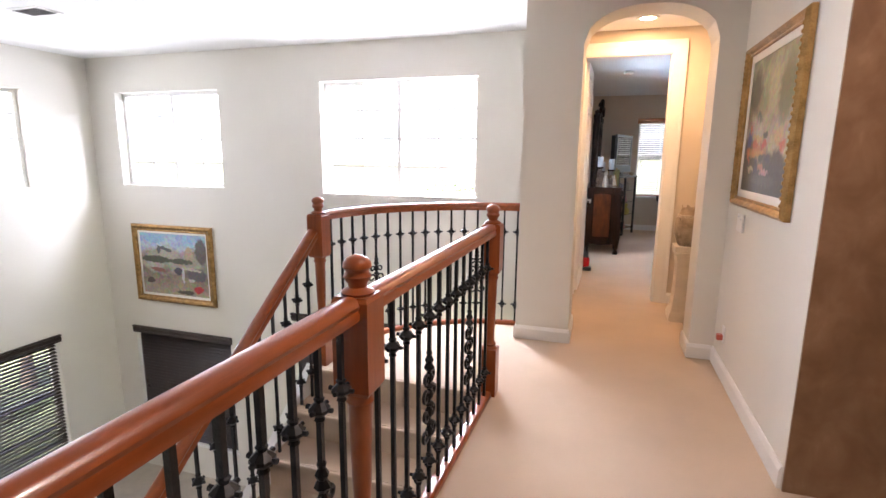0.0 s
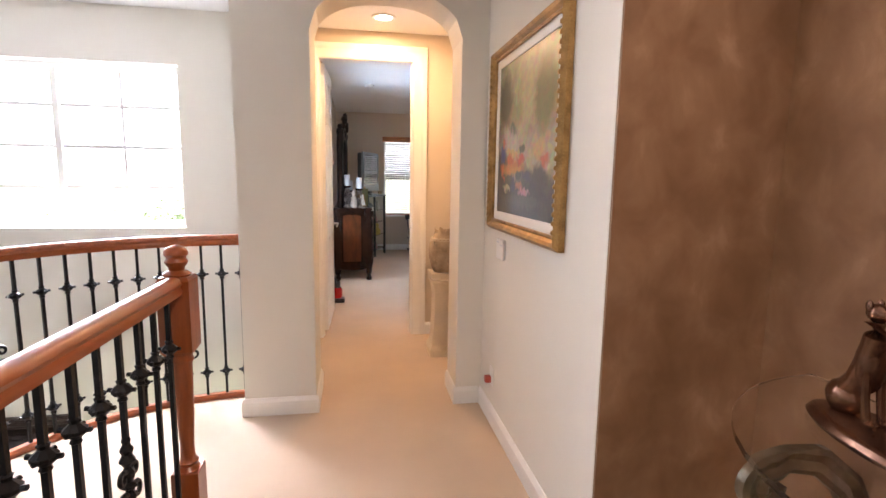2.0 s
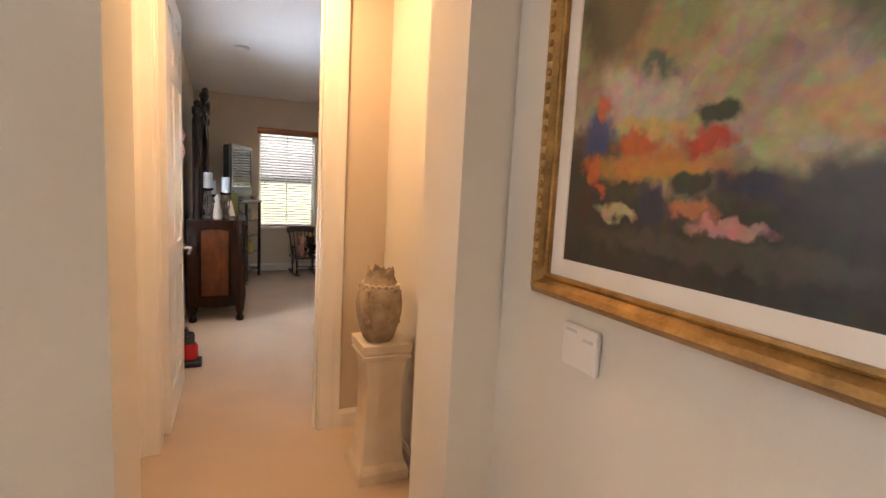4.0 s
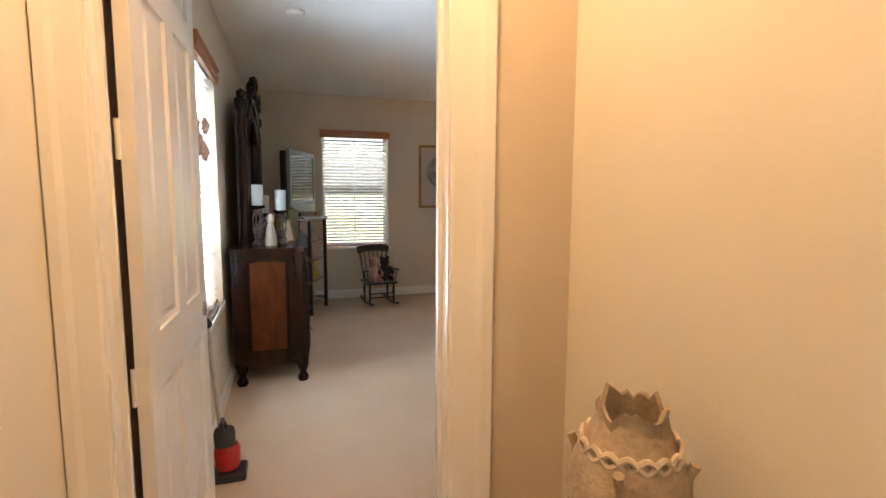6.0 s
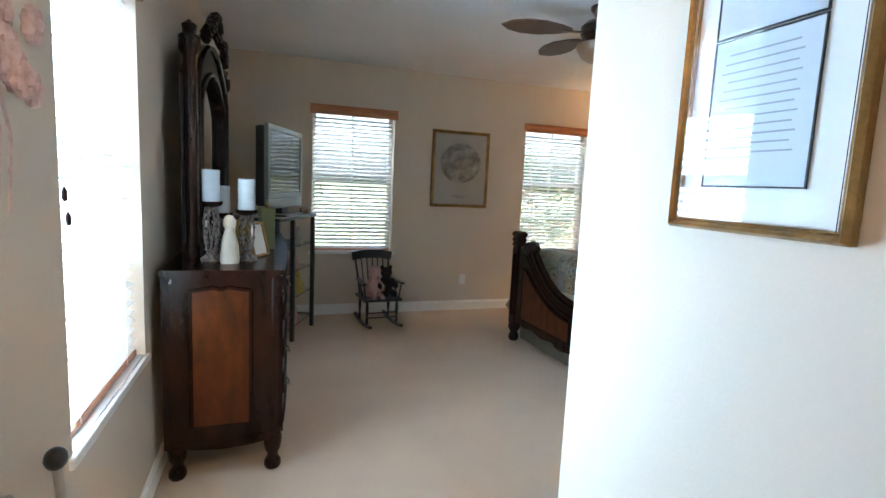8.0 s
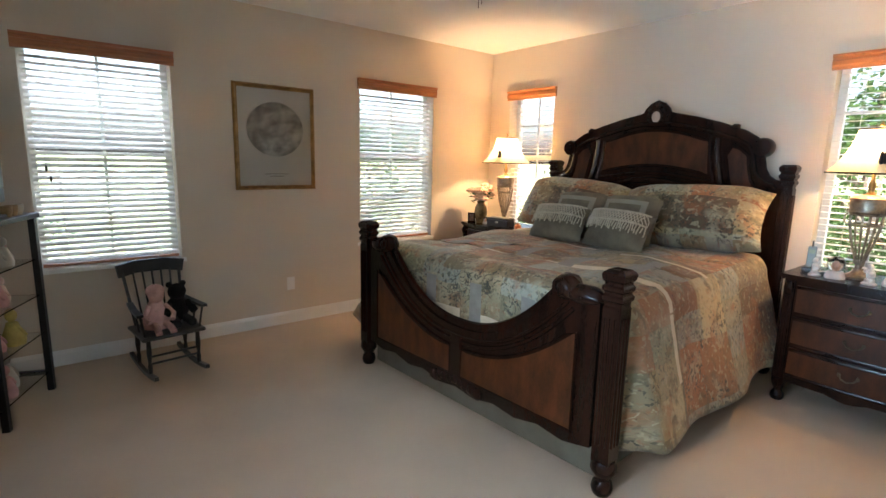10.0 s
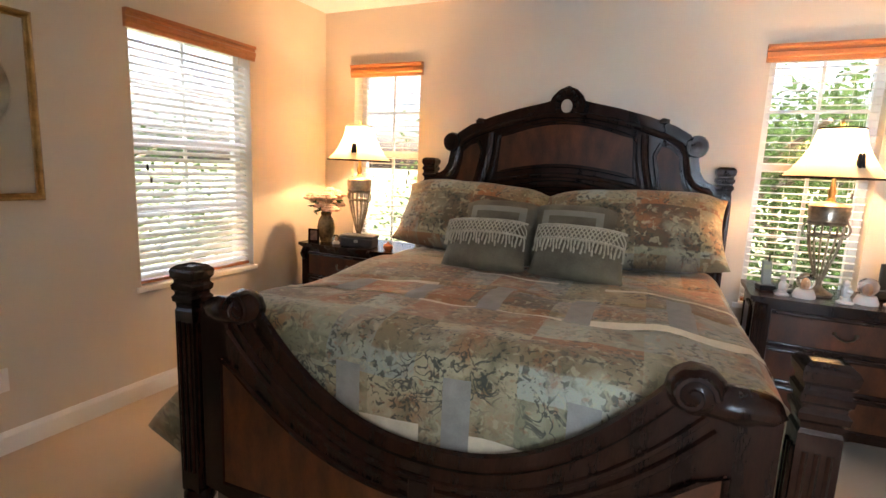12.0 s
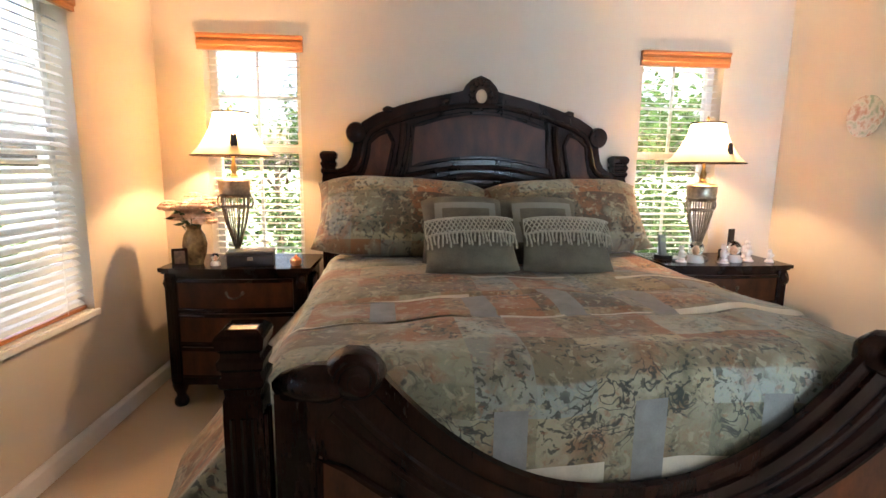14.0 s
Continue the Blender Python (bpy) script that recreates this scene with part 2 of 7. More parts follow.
def wall_mesh(bm, axis, a, b, u0, u1, z0, z1, holes=()):
    """A wall from a to b thick, along u, with holes (u0, u1, z0, z1) through it."""
    us = sorted({u0, u1, *[h[0] for h in holes], *[h[1] for h in holes]})
    zs = sorted({z0, z1, *[h[2] for h in holes], *[h[3] for h in holes]})
    us, zs = [u for u in us if u0 <= u <= u1], [z for z in zs if z0 <= z <= z1]

    def solid(i, j):
        if not (0 <= i < len(us) - 1 and 0 <= j < len(zs) - 1):
            return False
        u, z = (us[i] + us[i + 1]) / 2, (zs[j] + zs[j + 1]) / 2
        return not any(h[0] < u < h[1] and h[2] < z < h[3] for h in holes)

    def put(u, w, z):
        return (w, u, z) if axis == "x" else (u, w, z)

    def quad(*ps):
        bm.faces.new([bm.verts.new(p) for p in ps])

    for i in range(len(us) - 1):
        for j in range(len(zs) - 1):
            if not solid(i, j):
                continue
            p, q, r, s = us[i], us[i + 1], zs[j], zs[j + 1]
            for w in (a, b):
                quad(put(p, w, r), put(q, w, r), put(q, w, s), put(p, w, s))
            if not solid(i - 1, j):
                quad(put(p, a, r), put(p, b, r), put(p, b, s), put(p, a, s))
            if not solid(i + 1, j):
                quad(put(q, a, r), put(q, b, r), put(q, b, s), put(q, a, s))
            if not solid(i, j - 1):
                quad(put(p, a, r), put(q, a, r), put(q, b, r), put(p, b, r))
            if not solid(i, j + 1):
                quad(put(p, a, s), put(q, a, s), put(q, b, s), put(p, b, s))
    bmesh.ops.remove_doubles(bm, verts=bm.verts, dist=1e-5)
    return bm


def part(name, bm, material, parent=None, label="", smooth=False):
    """Links a bmesh as one mesh object, under a thing or a part."""
    bmesh.ops.recalc_face_normals(bm, faces=bm.faces)
    me = bpy.data.meshes.new(name)
    bm.to_mesh(me)
    bm.free()
    me.materials.append(material)
    if smooth:
        me.polygons.foreach_set("use_smooth", [True] * len(me.polygons))
        me.set_sharp_from_angle(angle=radians(40))
    ob = new(name, me)
    if parent:
        ob.parent = parent
    if label:
        ob["label"] = label
    return ob


def piece(name, mesh, parent, m):
    """One more object on a mesh that alike pieces share."""
    ob = new(name, mesh)
    ob.parent = parent
    ob.matrix_basis = m
    return ob


def thing(name, label, category, m=None, group="", kind=""):
    ob = new(name)
    ob.empty_display_size = 0.1
    if m is not None:
        ob.matrix_basis = m
    return tagged(ob, label, category, group, kind)


def B():
    return bmesh.new()


def structure(name, bm, material, label, category, smooth=False):
    return tagged(part(name, bm, material, None, "", smooth), label, category, "", "structure")

# ---- the large structure ----
CZ, BZ, LOW = 2.68, 2.67, -3.10
arc = [(-0.48 + 1.28 * math.cos(radians(a)), 2.50 + 1.28 * math.sin(radians(a))) for a in range(90, 181, 6)]
structure("floor", prism(B(), [(-0.50, -2.6), (5.1, -2.6), (5.1, 10.66), (-0.34, 10.66), (-0.34, 4.7), (-0.48, 4.7)] + arc + [(-1.76, 2.42), (-0.50, 2.42)], "z", -0.28, 0.0), CARPET, "beige cut-pile carpet over the whole upper floor", "carpet")
structure("floor_lower", box(B(), -6.65, -0.5, -3.6, 4.9, LOW - 0.1, LOW), mat("lower_tile", (0.50, 0.44, 0.36), 0.4, vary=0.1), "pale tiled floor of the room below", "floor")
structure("ceiling_hall", box(B(), -6.65, 1.75, -3.6, 4.955, CZ, CZ + 0.1), CEIL, "white textured ceiling over stairwell and hall", "ceiling")
structure("ceiling_bedroom", box(B(), -0.35, 5.1, 5.055, 10.66, BZ, BZ + 0.15), CEIL, "white textured bedroom ceiling", "ceiling")

W_LOW = [(-6.06, -4.44, -2.60, -0.95), (-3.45, -2.05, -2.60, -0.50)]
structure("wall_stairwell_north", wall_mesh(B(), "y", 4.70, 4.90, -6.65, -0.48, LOW, CZ, [(-2.97, -1.14, 1.03, 2.275), (-6.00, -4.37, 1.05, 2.235)] + W_LOW), CREAM, "cream painted stairwell wall with high windows", "wall")
structure("wall_stairwell_west", wall_mesh(B(), "x", -6.65, -6.45, -3.6, 4.70, LOW, CZ, [(2.25, 3.88, 1.05, 2.20), (2.25, 3.90, -2.60, -0.87)]), CREAM, "cream painted stairwell wall with a high window", "wall")
structure("wall_south", box(B(), -6.65, 1.75, -3.8, -3.6, LOW, CZ), CREAM, "plain cream wall behind the walk", "wall")
structure("wall_under_gallery", wall_mesh(B(), "x", -0.52, -0.505, -3.6, 2.40, LOW, -0.002), CREAM, "cream wall below the gallery edge", "wall")
structure("wall_hall_end", box(B(), -0.5, 1.75, -2.75, -2.6, 0, CZ), CREAM, "plain cream wall at the hall's end", "wall")

# arched opening to the vestibule
ax0, ax1, spring, apex = -0.06, 0.82, 2.27, 2.515
curve = [(ax1 + (ax0 - ax1) * i / 24, spring + (apex - spring) * max(0.0, 1 - abs(2 * i / 24 - 1) ** 2.4) ** (1 / 2.0)) for i in range(25)]
structure("wall_arch", prism(B(), [(-0.48, 0), (-0.48, CZ), (1.20, CZ), (1.20, 0), (ax1, 0)] + curve + [(ax0, 0)], "y", 3.47, 3.77), CREAM, "cream painted wall with an arched opening", "wall")
structure("wall_arch_pier", box(B(), -0.205, ax0, 3.77, 3.905, 0, CZ), CREAM, "cream deeper pier beside the arched opening", "wall")
structure("wall_vestibule_west", box(B(), -0.48, -0.205, 3.77, 4.955, 0, CZ), CREAM, "cream vestibule wall", "wall")
structure("wall_vestibule_east", box(B(), 1.067, 1.20, 3.77, 4.955, 0, CZ), CREAM, "cream vestibule wall behind the pedestal", "wall")
structure("wall_hall_east", box(B(), 0.985, 1.75, 1.912, 3.47, 0, CZ), CREAM, "cream hall wall that carries the large painting", "wall")
structure("wall_niche_north", box(B(), 0.987, 1.592, 1.900, 1.912, 0, CZ), FAUX, "brown mottled faux-finish niche wall", "wall")
structure("wall_niche_east", box(B(), 1.59, 1.75, -2.6, 1.900, 0, CZ), FAUX, "brown mottled faux-finish niche wall", "wall")

# bedroom walls
DX0, DX1, DH = -0.106, 0.692, 2.44
structure("wall_bedroom_door", wall_mesh(B(), "y", 4.955, 5.055, -0.48, 1.20, 0, CZ, [(DX0 - 0.02, DX1 + 0.02, 0, DH + 0.02)]), BEIGE, "beige wall round the bedroom doorway", "wall")
structure("wall_bedroom_west", wall_mesh(B(), "x", -0.35, -0.15, 5.055, 10.467, 0, BZ, [(6.56, 7.40, 0.66, 2.20)]), BEIGE, "beige bedroom wall behind the dresser", "wall")
structure("wall_bedroom_north", wall_mesh(B(), "y", 10.467, 10.667, -0.35, 5.115, 0, BZ, [(0.75, 1.62, 0.69, 2.195), (3.205, 4.075, 0.675, 2.195)]), BEIGE, "beige bedroom wall with two windows", "wall")
structure("wall_bedroom_east", wall_mesh(B(), "x", 4.915, 5.115, 6.2, 10.467, 0, BZ, [(9.56, 10.17, 0.68, 2.215), (6.67, 7.25, 0.68, 2.20)]), BEIGE, "beige bedroom wall behind the bed", "wall")
structure("wall_entry_east", box(B(), 1.035, 1.20, 5.055, 5.81, 0, BZ), BEIGE, "pale wall beside the bedroom entry", "wall")
structure("wall_bedroom_south", prism(B(), [(1.035, 5.81), (5.115, 5.81), (5.115, 6.20), (3.0, 6.20), (3.0, 5.983), (1.035, 5.983)], "z", 0, BZ), BEIGE, "beige bedroom wall", "wall")


def run(name, x0, y0, x1, y1, side, h=0.11, label="white painted baseboard"):
    """A baseboard along one wall; side is the direction into the room."""
    sx, sy = side
    bm = B()
    prof = [(0, 0), (0.016, 0), (0.016, h - 0.025), (0.009, h - 0.008), (0.006, h), (0, h)]
    a, b = [], []
    for d, z in prof:
        a.append(bm.verts.new((x0 + sx * (d + 0.001), y0 + sy * (d + 0.001), z + 0.001)))
        b.append(bm.verts.new((x1 + sx * (d + 0.001), y1 + sy * (d + 0.001), z + 0.001)))
    for i in range(len(prof)):
        j = (i + 1) % len(prof)
        bm.faces.new((a[i], b[i], b[j], a[j]))
    bm.faces.new(a)
    bm.faces.new(b[::-1])
    structure(name, bm, TRIM, label, "baseboard")


run("baseboard", -0.48, 3.47, ax0 + 0.016, 3.47, (0, -1))
run("baseboard", -0.48, 3.455, -0.48, 3.72, (-1, 0))
run("baseboard", ax0, 3.455, ax0, 3.905, (1, 0))
run("baseboard", ax1, 3.455, ax1, 3.77, (-1, 0))
run("baseboard", ax1 - 0.016, 3.47, 0.969, 3.47, (0, -1))
run("baseboard", 0.985, 1.92, 0.985, 3.47, (-1, 0))
run("baseboard", -0.205, 3.91, -0.205, 4.95, (1, 0))
run("baseboard", 1.067, 3.77, 1.067, 4.95, (-1, 0))
run("baseboard", 0.79, 4.955, 1.05, 4.955, (0, -1))
run("baseboard", -0.15, 5.95, -0.15, 10.45, (1, 0))
run("baseboard", -0.13, 10.467, 4.90, 10.467, (0, -1))
run("baseboard", 4.915, 6.22, 4.915, 10.45, (-1, 0))
run("baseboard", 1.035, 5.15, 1.035, 5.983, (-1, 0))
run("baseboard", 1.019, 5.983, 2.98, 5.983, (0, 1))
run("baseboard", 3.0, 6.20, 4.90, 6.20, (0, 1))

# door frame, casing and the open six-panel door
frame_bm = B()
box(frame_bm, DX0 - 0.02, DX0, 4.950, 5.060, 0, DH)
box(frame_bm, DX1, DX1 + 0.02, 4.950, 5.060, 0, DH)
box(frame_bm, DX0 - 0.02, DX1 + 0.02, 4.950, 5.060, DH, DH + 0.02)
box(frame_bm, DX0, DX0 + 0.012, 5.000, 5.022, 0, DH)
box(frame_bm, DX1 - 0.012, DX1, 5.000, 5.022, 0, DH)
door_frame = structure("door_frame", frame_bm, TRIM, "white painted door frame of the bedroom", "door frame")
for yy, s in ((4.955, -1), (5.055, 1)):
    prof = [(0.0, 0.0), (0.0, 0.010), (0.008, 0.013), (0.050, 0.014), (0.070, 0.015), (0.090, 0.019), (0.118, 0.020), (0.122, 0.017), (0.122, 0.0)]
    o = 0.006
    for nm, pts in (("casing", [(DX0 - o, 0), (DX0 - o, DH + o), (DX1 + o, DH + o), (DX1 + o, 0)]),):
        bm = B()
        rows = []
        outs = [(-1, 0), (-1, 1), (1, 1), (1, 0)]
        for (x, z), (ox, oz) in zip(pts, outs):
            rows.append([bm.verts.new((x + ox * d * (0.74 if ox < 0 else 1.0), yy + s * (e + 0.001), z + oz * d)) for d, e in prof])
        for a, b in zip(rows, rows[1:]):
            for j in range(len(prof)):
                k = (j + 1) % len(prof)
                bm.faces.new((a[j], b[j], b[k], a[k]))
        part(nm, bm, TRIM, door_frame)

door = thing("door", "white six-panel bedroom door standing open", "door", pose(-0.106, 5.132, 0.012, 0, 0, 88.0))
DW, DT = 0.785, 0.036
bm = B()
stiles = [(0, 0.11), (0.345, 0.445), (0.68, 0.785)]
rails = [(0, 0.20), (0.86, 1.02), (1.93, 2.03), (2.31, 2.42)]
for x0, x1 in stiles:
    box(bm, x0, x1, -DT, 0, 0, 2.42)
for x0, x1 in ((0.11, 0.345), (0.445, 0.68)):
    for z0, z1 in rails:
        box(bm, x0, x1, -DT, 0, z0, z1)
part("leaf", bm, DOORW, door)
for x0, x1 in ((0.11, 0.345), (0.445, 0.68)):
    for (a0, a1), (b0, b1) in zip(rails, rails[1:]):
        bm = B()
        for s0, s1 in ((-DT + 0.012, -0.012),):
            box(bm, x0, x1, s0, s1, a1, b0)
        for face, sgn in ((-DT + 0.012, -1), (-0.012, 1)):
            p = [(x0, a1), (x1, a1), (x1, b0), (x0, b0)]
            q = [(x0 + 0.045, a1 + 0.045), (x1 - 0.045, a1 + 0.045), (x1 - 0.045, b0 - 0.045), (x0 + 0.045, b0 - 0.045)]
            r = [(x0 + 0.02, a1 + 0.02), (x1 - 0.02, a1 + 0.02), (x1 - 0.02, b0 - 0.02), (x0 + 0.02, b0 - 0.02)]
            vr = [bm.verts.new((u, face + sgn * 0.001, v)) for u, v in r]
            vq = [bm.verts.new((u, face + sgn * 0.009, v)) for u, v in q]
            for i in range(4):
                bm.faces.new((vr[i], vr[(i + 1) % 4], vq[(i + 1) % 4], vq[i]))
            bm.faces.new(vq)
        part("door_panel", bm, DOORW, door)
for z in (0.26, 0.90, 1.54, 2.18):
    bm = B()
    lathe(bm, [(0.007, 0), (0.007, 0.10)], 8, (-0.004, 0.004), z - 0.05)
    box(bm, -0.002, 0.001, -0.034, 0.0, z - 0.05, z + 0.05)
    part("hinge", bm, TRIM, door, "painted hinge")
for s, y in ((-1, -DT), (1, 0.0)):
    bm = B()
    prof = [(0.030, 0), (0.030, 0.006), (0.024, 0.011), (0.011, 0.013), (0.011, 0.045)]
    lathe(bm, prof, 16)
    bmesh.ops.rotate(bm, verts=bm.verts, cent=(0, 0, 0), matrix=Matrix.Rotation(radians(90 * -s), 3, "X"))
    bmesh.ops.translate(bm, verts=bm.verts, vec=(DW - 0.06, y, 0.945))
    sweep(bm, [(DW - 0.055, y + s * 0.05, 0.945), (DW - 0.09, y + s * 0.052, 0.942), (DW - 0.13, y + s * 0.05, 0.936), (DW - 0.165, y + s * 0.046, 0.925)], ring(0.008, 8, 0.011))
    part("door_handle", bm, NICKEL, door, "brushed nickel lever handle", True)


# ---- windows ----
def window(name, axis, face, out, u0, u1, z0, z1, label, blinds=None, cols=2, rows=4, sash=False, sill=True, tilt=18.0, valance=None, grid=True):
    """A window in a wall whose room face is at 'face'; out is the outward direction (+1 or -1)."""
    w = thing(name, label, "window", None, "", "structure")

    def P(u, d, z):
        return (face + out * d, u, z) if axis == "x" else (u, face + out * d, z)

    def bx(bm, ua, ub, da, db, za, zb, bev=0.0):
        a, b = P(ua, da, za), P(ub, db, zb)
        return box(bm, min(a[0], b[0]), max(a[0], b[0]), min(a[1], b[1]), max(a[1], b[1]), za, zb, bev)

    bm = B()
    f = 0.045
    for q in ((u0, u0 + f, z0, z1), (u1 - f, u1, z0, z1), (u0 + f, u1 - f, z0, z0 + f), (u0 + f, u1 - f, z1 - f, z1)):
        bx(bm, q[0], q[1], 0.115, 0.165, q[2], q[3])
    part("window_frame", bm, TRIM, w)
    um = (u0 + u1) / 2
    zm = z0 + (z1 - z0) * 0.56
    if sash:
        bm = B()
        bx(bm, u0 + f, u1 - f, 0.11, 0.155, zm - 0.025, zm + 0.025)
        part("meeting_rail", bm, TRIM, w)
    elif cols == 2:
        bm = B()
        bx(bm, um - 0.024, um + 0.024, 0.11, 0.155, z0 + f, z1 - f)
        part("mullion", bm, TRIM, w)
    if grid:
        if sash:
            bm = B()
            bx(bm, um - 0.009, um + 0.009, 0.130, 0.146, z0 + f, zm - 0.025)
            part("muntin", bm, TRIM, w)
            bm = B()
            bx(bm, um - 0.009, um + 0.009, 0.130, 0.146, zm + 0.025, z1 - f)
            part("muntin", bm, TRIM, w)
            for zz in ((z0 + zm) / 2, (z1 + zm) / 2):
                bm = B()
                bx(bm, u0 + f, u1 - f, 0.131, 0.145, zz - 0.009, zz + 0.009)
                part("muntin", bm, TRIM, w)
        else:
            for k in range(1, rows):
                zz = z0 + (z1 - z0) * k / rows
                bm = B()
                bx(bm, u0 + f, um - 0.024, 0.131, 0.145, zz - 0.014, zz + 0.014)
                bx(bm, um + 0.024, u1 - f, 0.131, 0.145, zz - 0.014, zz + 0.014)
                part("muntin", bm, TRIM, w)
            for ua in ((u0 + um) / 2, (u1 + um) / 2):
                bm = B()
                bx(bm, ua - 0.011, ua + 0.011, 0.130, 0.144, z0 + f, z1 - f)
                part("muntin", bm, TRIM, w)
    bm = B()
    bx(bm, u0 + f, u1 - f, 0.136, 0.140, z0 + f, z1 - f)
    pane = part("pane", bm, GLASS, w)
    pane.visible_shadow = False
    if sill:
        bm = B()
        bx(bm, u0 - 0.03, u1 + 0.03, -0.014, 0.004, z0 - 0.03, z0 + 0.004, 0.006)
        bx(bm, u0 + 0.001, u1 - 0.001, 0.004, 0.115, z0 + 0.001, z0 + 0.006)
        part("window_sill", bm, TRIM, w)
    if blinds:
        material, step = blinds
        bl = thing(blinds_name, blinds_label, "blind")
        d = 0.055
        L = u1 - u0 - 0.03
        me = bpy.data.meshes.new("slat")
        sb = B()
        sec = [(-0.025, -0.0015), (0.0, 0.0025), (0.025, -0.0015), (0.025, 0.0005), (0.0, 0.0045), (-0.025, 0.0005)]
        ends = []
        for e in (-L / 2, L / 2):
            ends.append([sb.verts.new((e, s, h)) for s, h in sec])
        for j in range(6):
            sb.faces.new((ends[0][j], ends[1][j], ends[1][(j + 1) % 6], ends[0][(j + 1) % 6]))
        sb.faces.new(ends[0])
        sb.faces.new(ends[1][::-1])
        bmesh.ops.recalc_face_normals(sb, faces=sb.faces)
        sb.to_mesh(me)
        sb.free()
        me.materials.append(material)
        base = pose(0, 0, 0, 0, 0, 0) if axis == "y" else pose(0, 0, 0, 0, 0, 90)
        top = z1 - 0.05
        n = int((top - z0 - 0.05) / step)
        for k in range(n):
            zz = z0 + 0.05 + step * k
            x, y, z = P(um, d, zz)
            lean = tilt * out * (1 if axis == "y" else -1) + random.uniform(-1.2, 1.2)
            piece("slat", me, bl, pose(x, y, z) @ base @ pose(0, 0, 0, lean, 0, random.uniform(-0.15, 0.15)))
        bm = B()
        bx(bm, u0 + 0.015, u1 - 0.015, d - 0.025, d + 0.025, z0 + 0.012, z0 + 0.03)
        part("bottom_rail", bm, VALANCE if material is SLAT else material, bl)
        for uu in (u0 + 0.16, u1 - 0.16):
            bm = B()
            a, b = P(uu, d - 0.027, z0 + 0.02), P(uu, d - 0.027, top)
            sweep(bm, [a, b], ring(0.0012, 4), up=(1, 0.3, 0))
            part("ladder_cord", bm, material, bl)
        bm = B()
        bx(bm, u0 + 0.01, u1 - 0.01, d - 0.028, d + 0.028, top, z1 - 0.002)
        part("head_rail", bm, material, bl)
        if valance:
            bm = B()
            prof = [(0.0, -0.085), (-0.022, -0.085), (-0.022, -0.062), (-0.030, -0.055), (-0.030, -0.030), (-0.022, -0.024), (-0.022, -0.012), (-0.036, -0.004), (-0.036, 0.012), (0.0, 0.012)]
            vz = z1 + 0.015
            ends = [[bm.verts.new(P(u, dd - 0.001, vz + hh)) for dd, hh in prof] for u in (u0 - 0.025, u1 + 0.025)]
            for j in range(len(prof)):
                k = (j + 1) % len(prof)
                bm.faces.new((ends[0][j], ends[1][j], ends[1][k], ends[0][k]))
            bm.faces.new(ends[0])
            bm.faces.new(ends[1][::-1])
            part("valance", bm, valance, bl, "moulded wooden valance")
        bm = B()
        for k, dz in ((0, 0.75), (1, 0.82)):
            a, b = P(u0 + 0.09 + 0.02 * k, d - 0.035, top), P(u0 + 0.09 + 0.02 * k, d - 0.035, top - dz)
            sweep(bm, [a, b], ring(0.0012, 4), up=(1, 0.3, 0))
        part("pull_cord", bm, material, bl)
        for k, dz in ((0, 0.75), (1, 0.82)):
            bm = B()
            x, y, z = P(u0 + 0.09 + 0.02 * k, d - 0.035, top - dz)
            lathe(bm, [(0.003, 0), (0.007, -0.012), (0.007, -0.035), (0.003, -0.04)], 8, (x, y), z)
            part("tassel", bm, DARK, bl)
    return w


blinds_name, blinds_label = "window_blind", "white slatted blind with a honey wood valance"
window("window_1", "y", 4.70, 1, -2.97, -1.14, 1.03, 2.275, "wide high stairwell window with grid bars", sill=False)
window("window_2", "y", 4.70, 1, -6.00, -4.37, 1.05, 2.235, "high stairwell window with grid bars", sill=False)
window("window_3", "x", -6.45, -1, 2.25, 3.88, 1.05, 2.20, "high stairwell window with grid bars", sill=False)
window("window_4", "x", -0.15, -1, 6.56, 7.40, 0.66, 2.20, "bright sash window beside the dresser", (SLAT, 0.040), sash=True, tilt=18, valance=VALANCE)
window("window_5", "y", 10.467, 1, 0.75, 1.62, 0.69, 2.195, "sash window with lowered blind above the rocking chair", (SLAT, 0.041), sash=True, tilt=30, valance=VALANCE)
window("window_6", "y", 10.467, 1, 3.205, 4.075, 0.675, 2.195, "sash window with lowered blind beside the bed", (SLAT, 0.041), sash=True, tilt=28, valance=VALANCE)
window("window_7", "x", 4.915, 1, 9.56, 10.17, 0.68, 2.215, "narrow sash window behind a bedside lamp", (SLAT, 0.043), sash=True, tilt=4, valance=VALANCE)
window("window_8", "x", 4.915, 1, 6.67, 7.25, 0.68, 2.20, "narrow sash window behind a bedside lamp", (SLAT, 0.043), sash=True, tilt=4, valance=VALANCE)
blinds_label = "dark wooden blind of the room below"
window("window_9", "y", 4.70, 1, -6.06, -4.44, -2.60, -0.95, "lower window with dark blinds", (DARKSLAT, 0.046), sash=True, tilt=40, valance=DARKSLAT)
window("window_10", "y", 4.70, 1, -3.45, -2.05, -2.60, -0.50, "lower window with dark blinds", (DARKSLAT, 0.046), sash=True, tilt=40, valance=DARKSLAT)
window("window_11", "x", -6.45, -1, 2.25, 3.90, -2.60, -0.87, "lower window with dark blinds", (DARKSLAT, 0.046), sash=True, tilt=20, valance=DARKSLAT)

# outdoors: lawn to the horizon
structure("ground", prism(B(), [(-900, -900), (900, -900), (900, 900), (-900, 900)], "z", -3.6, -3.3), mat("lawn", (0.17, 0.21, 0.11), 0.9, vary=0.5, scale=0.8, bump=0.4, bump_scale=30), "green lawn outside the house", "lawn")

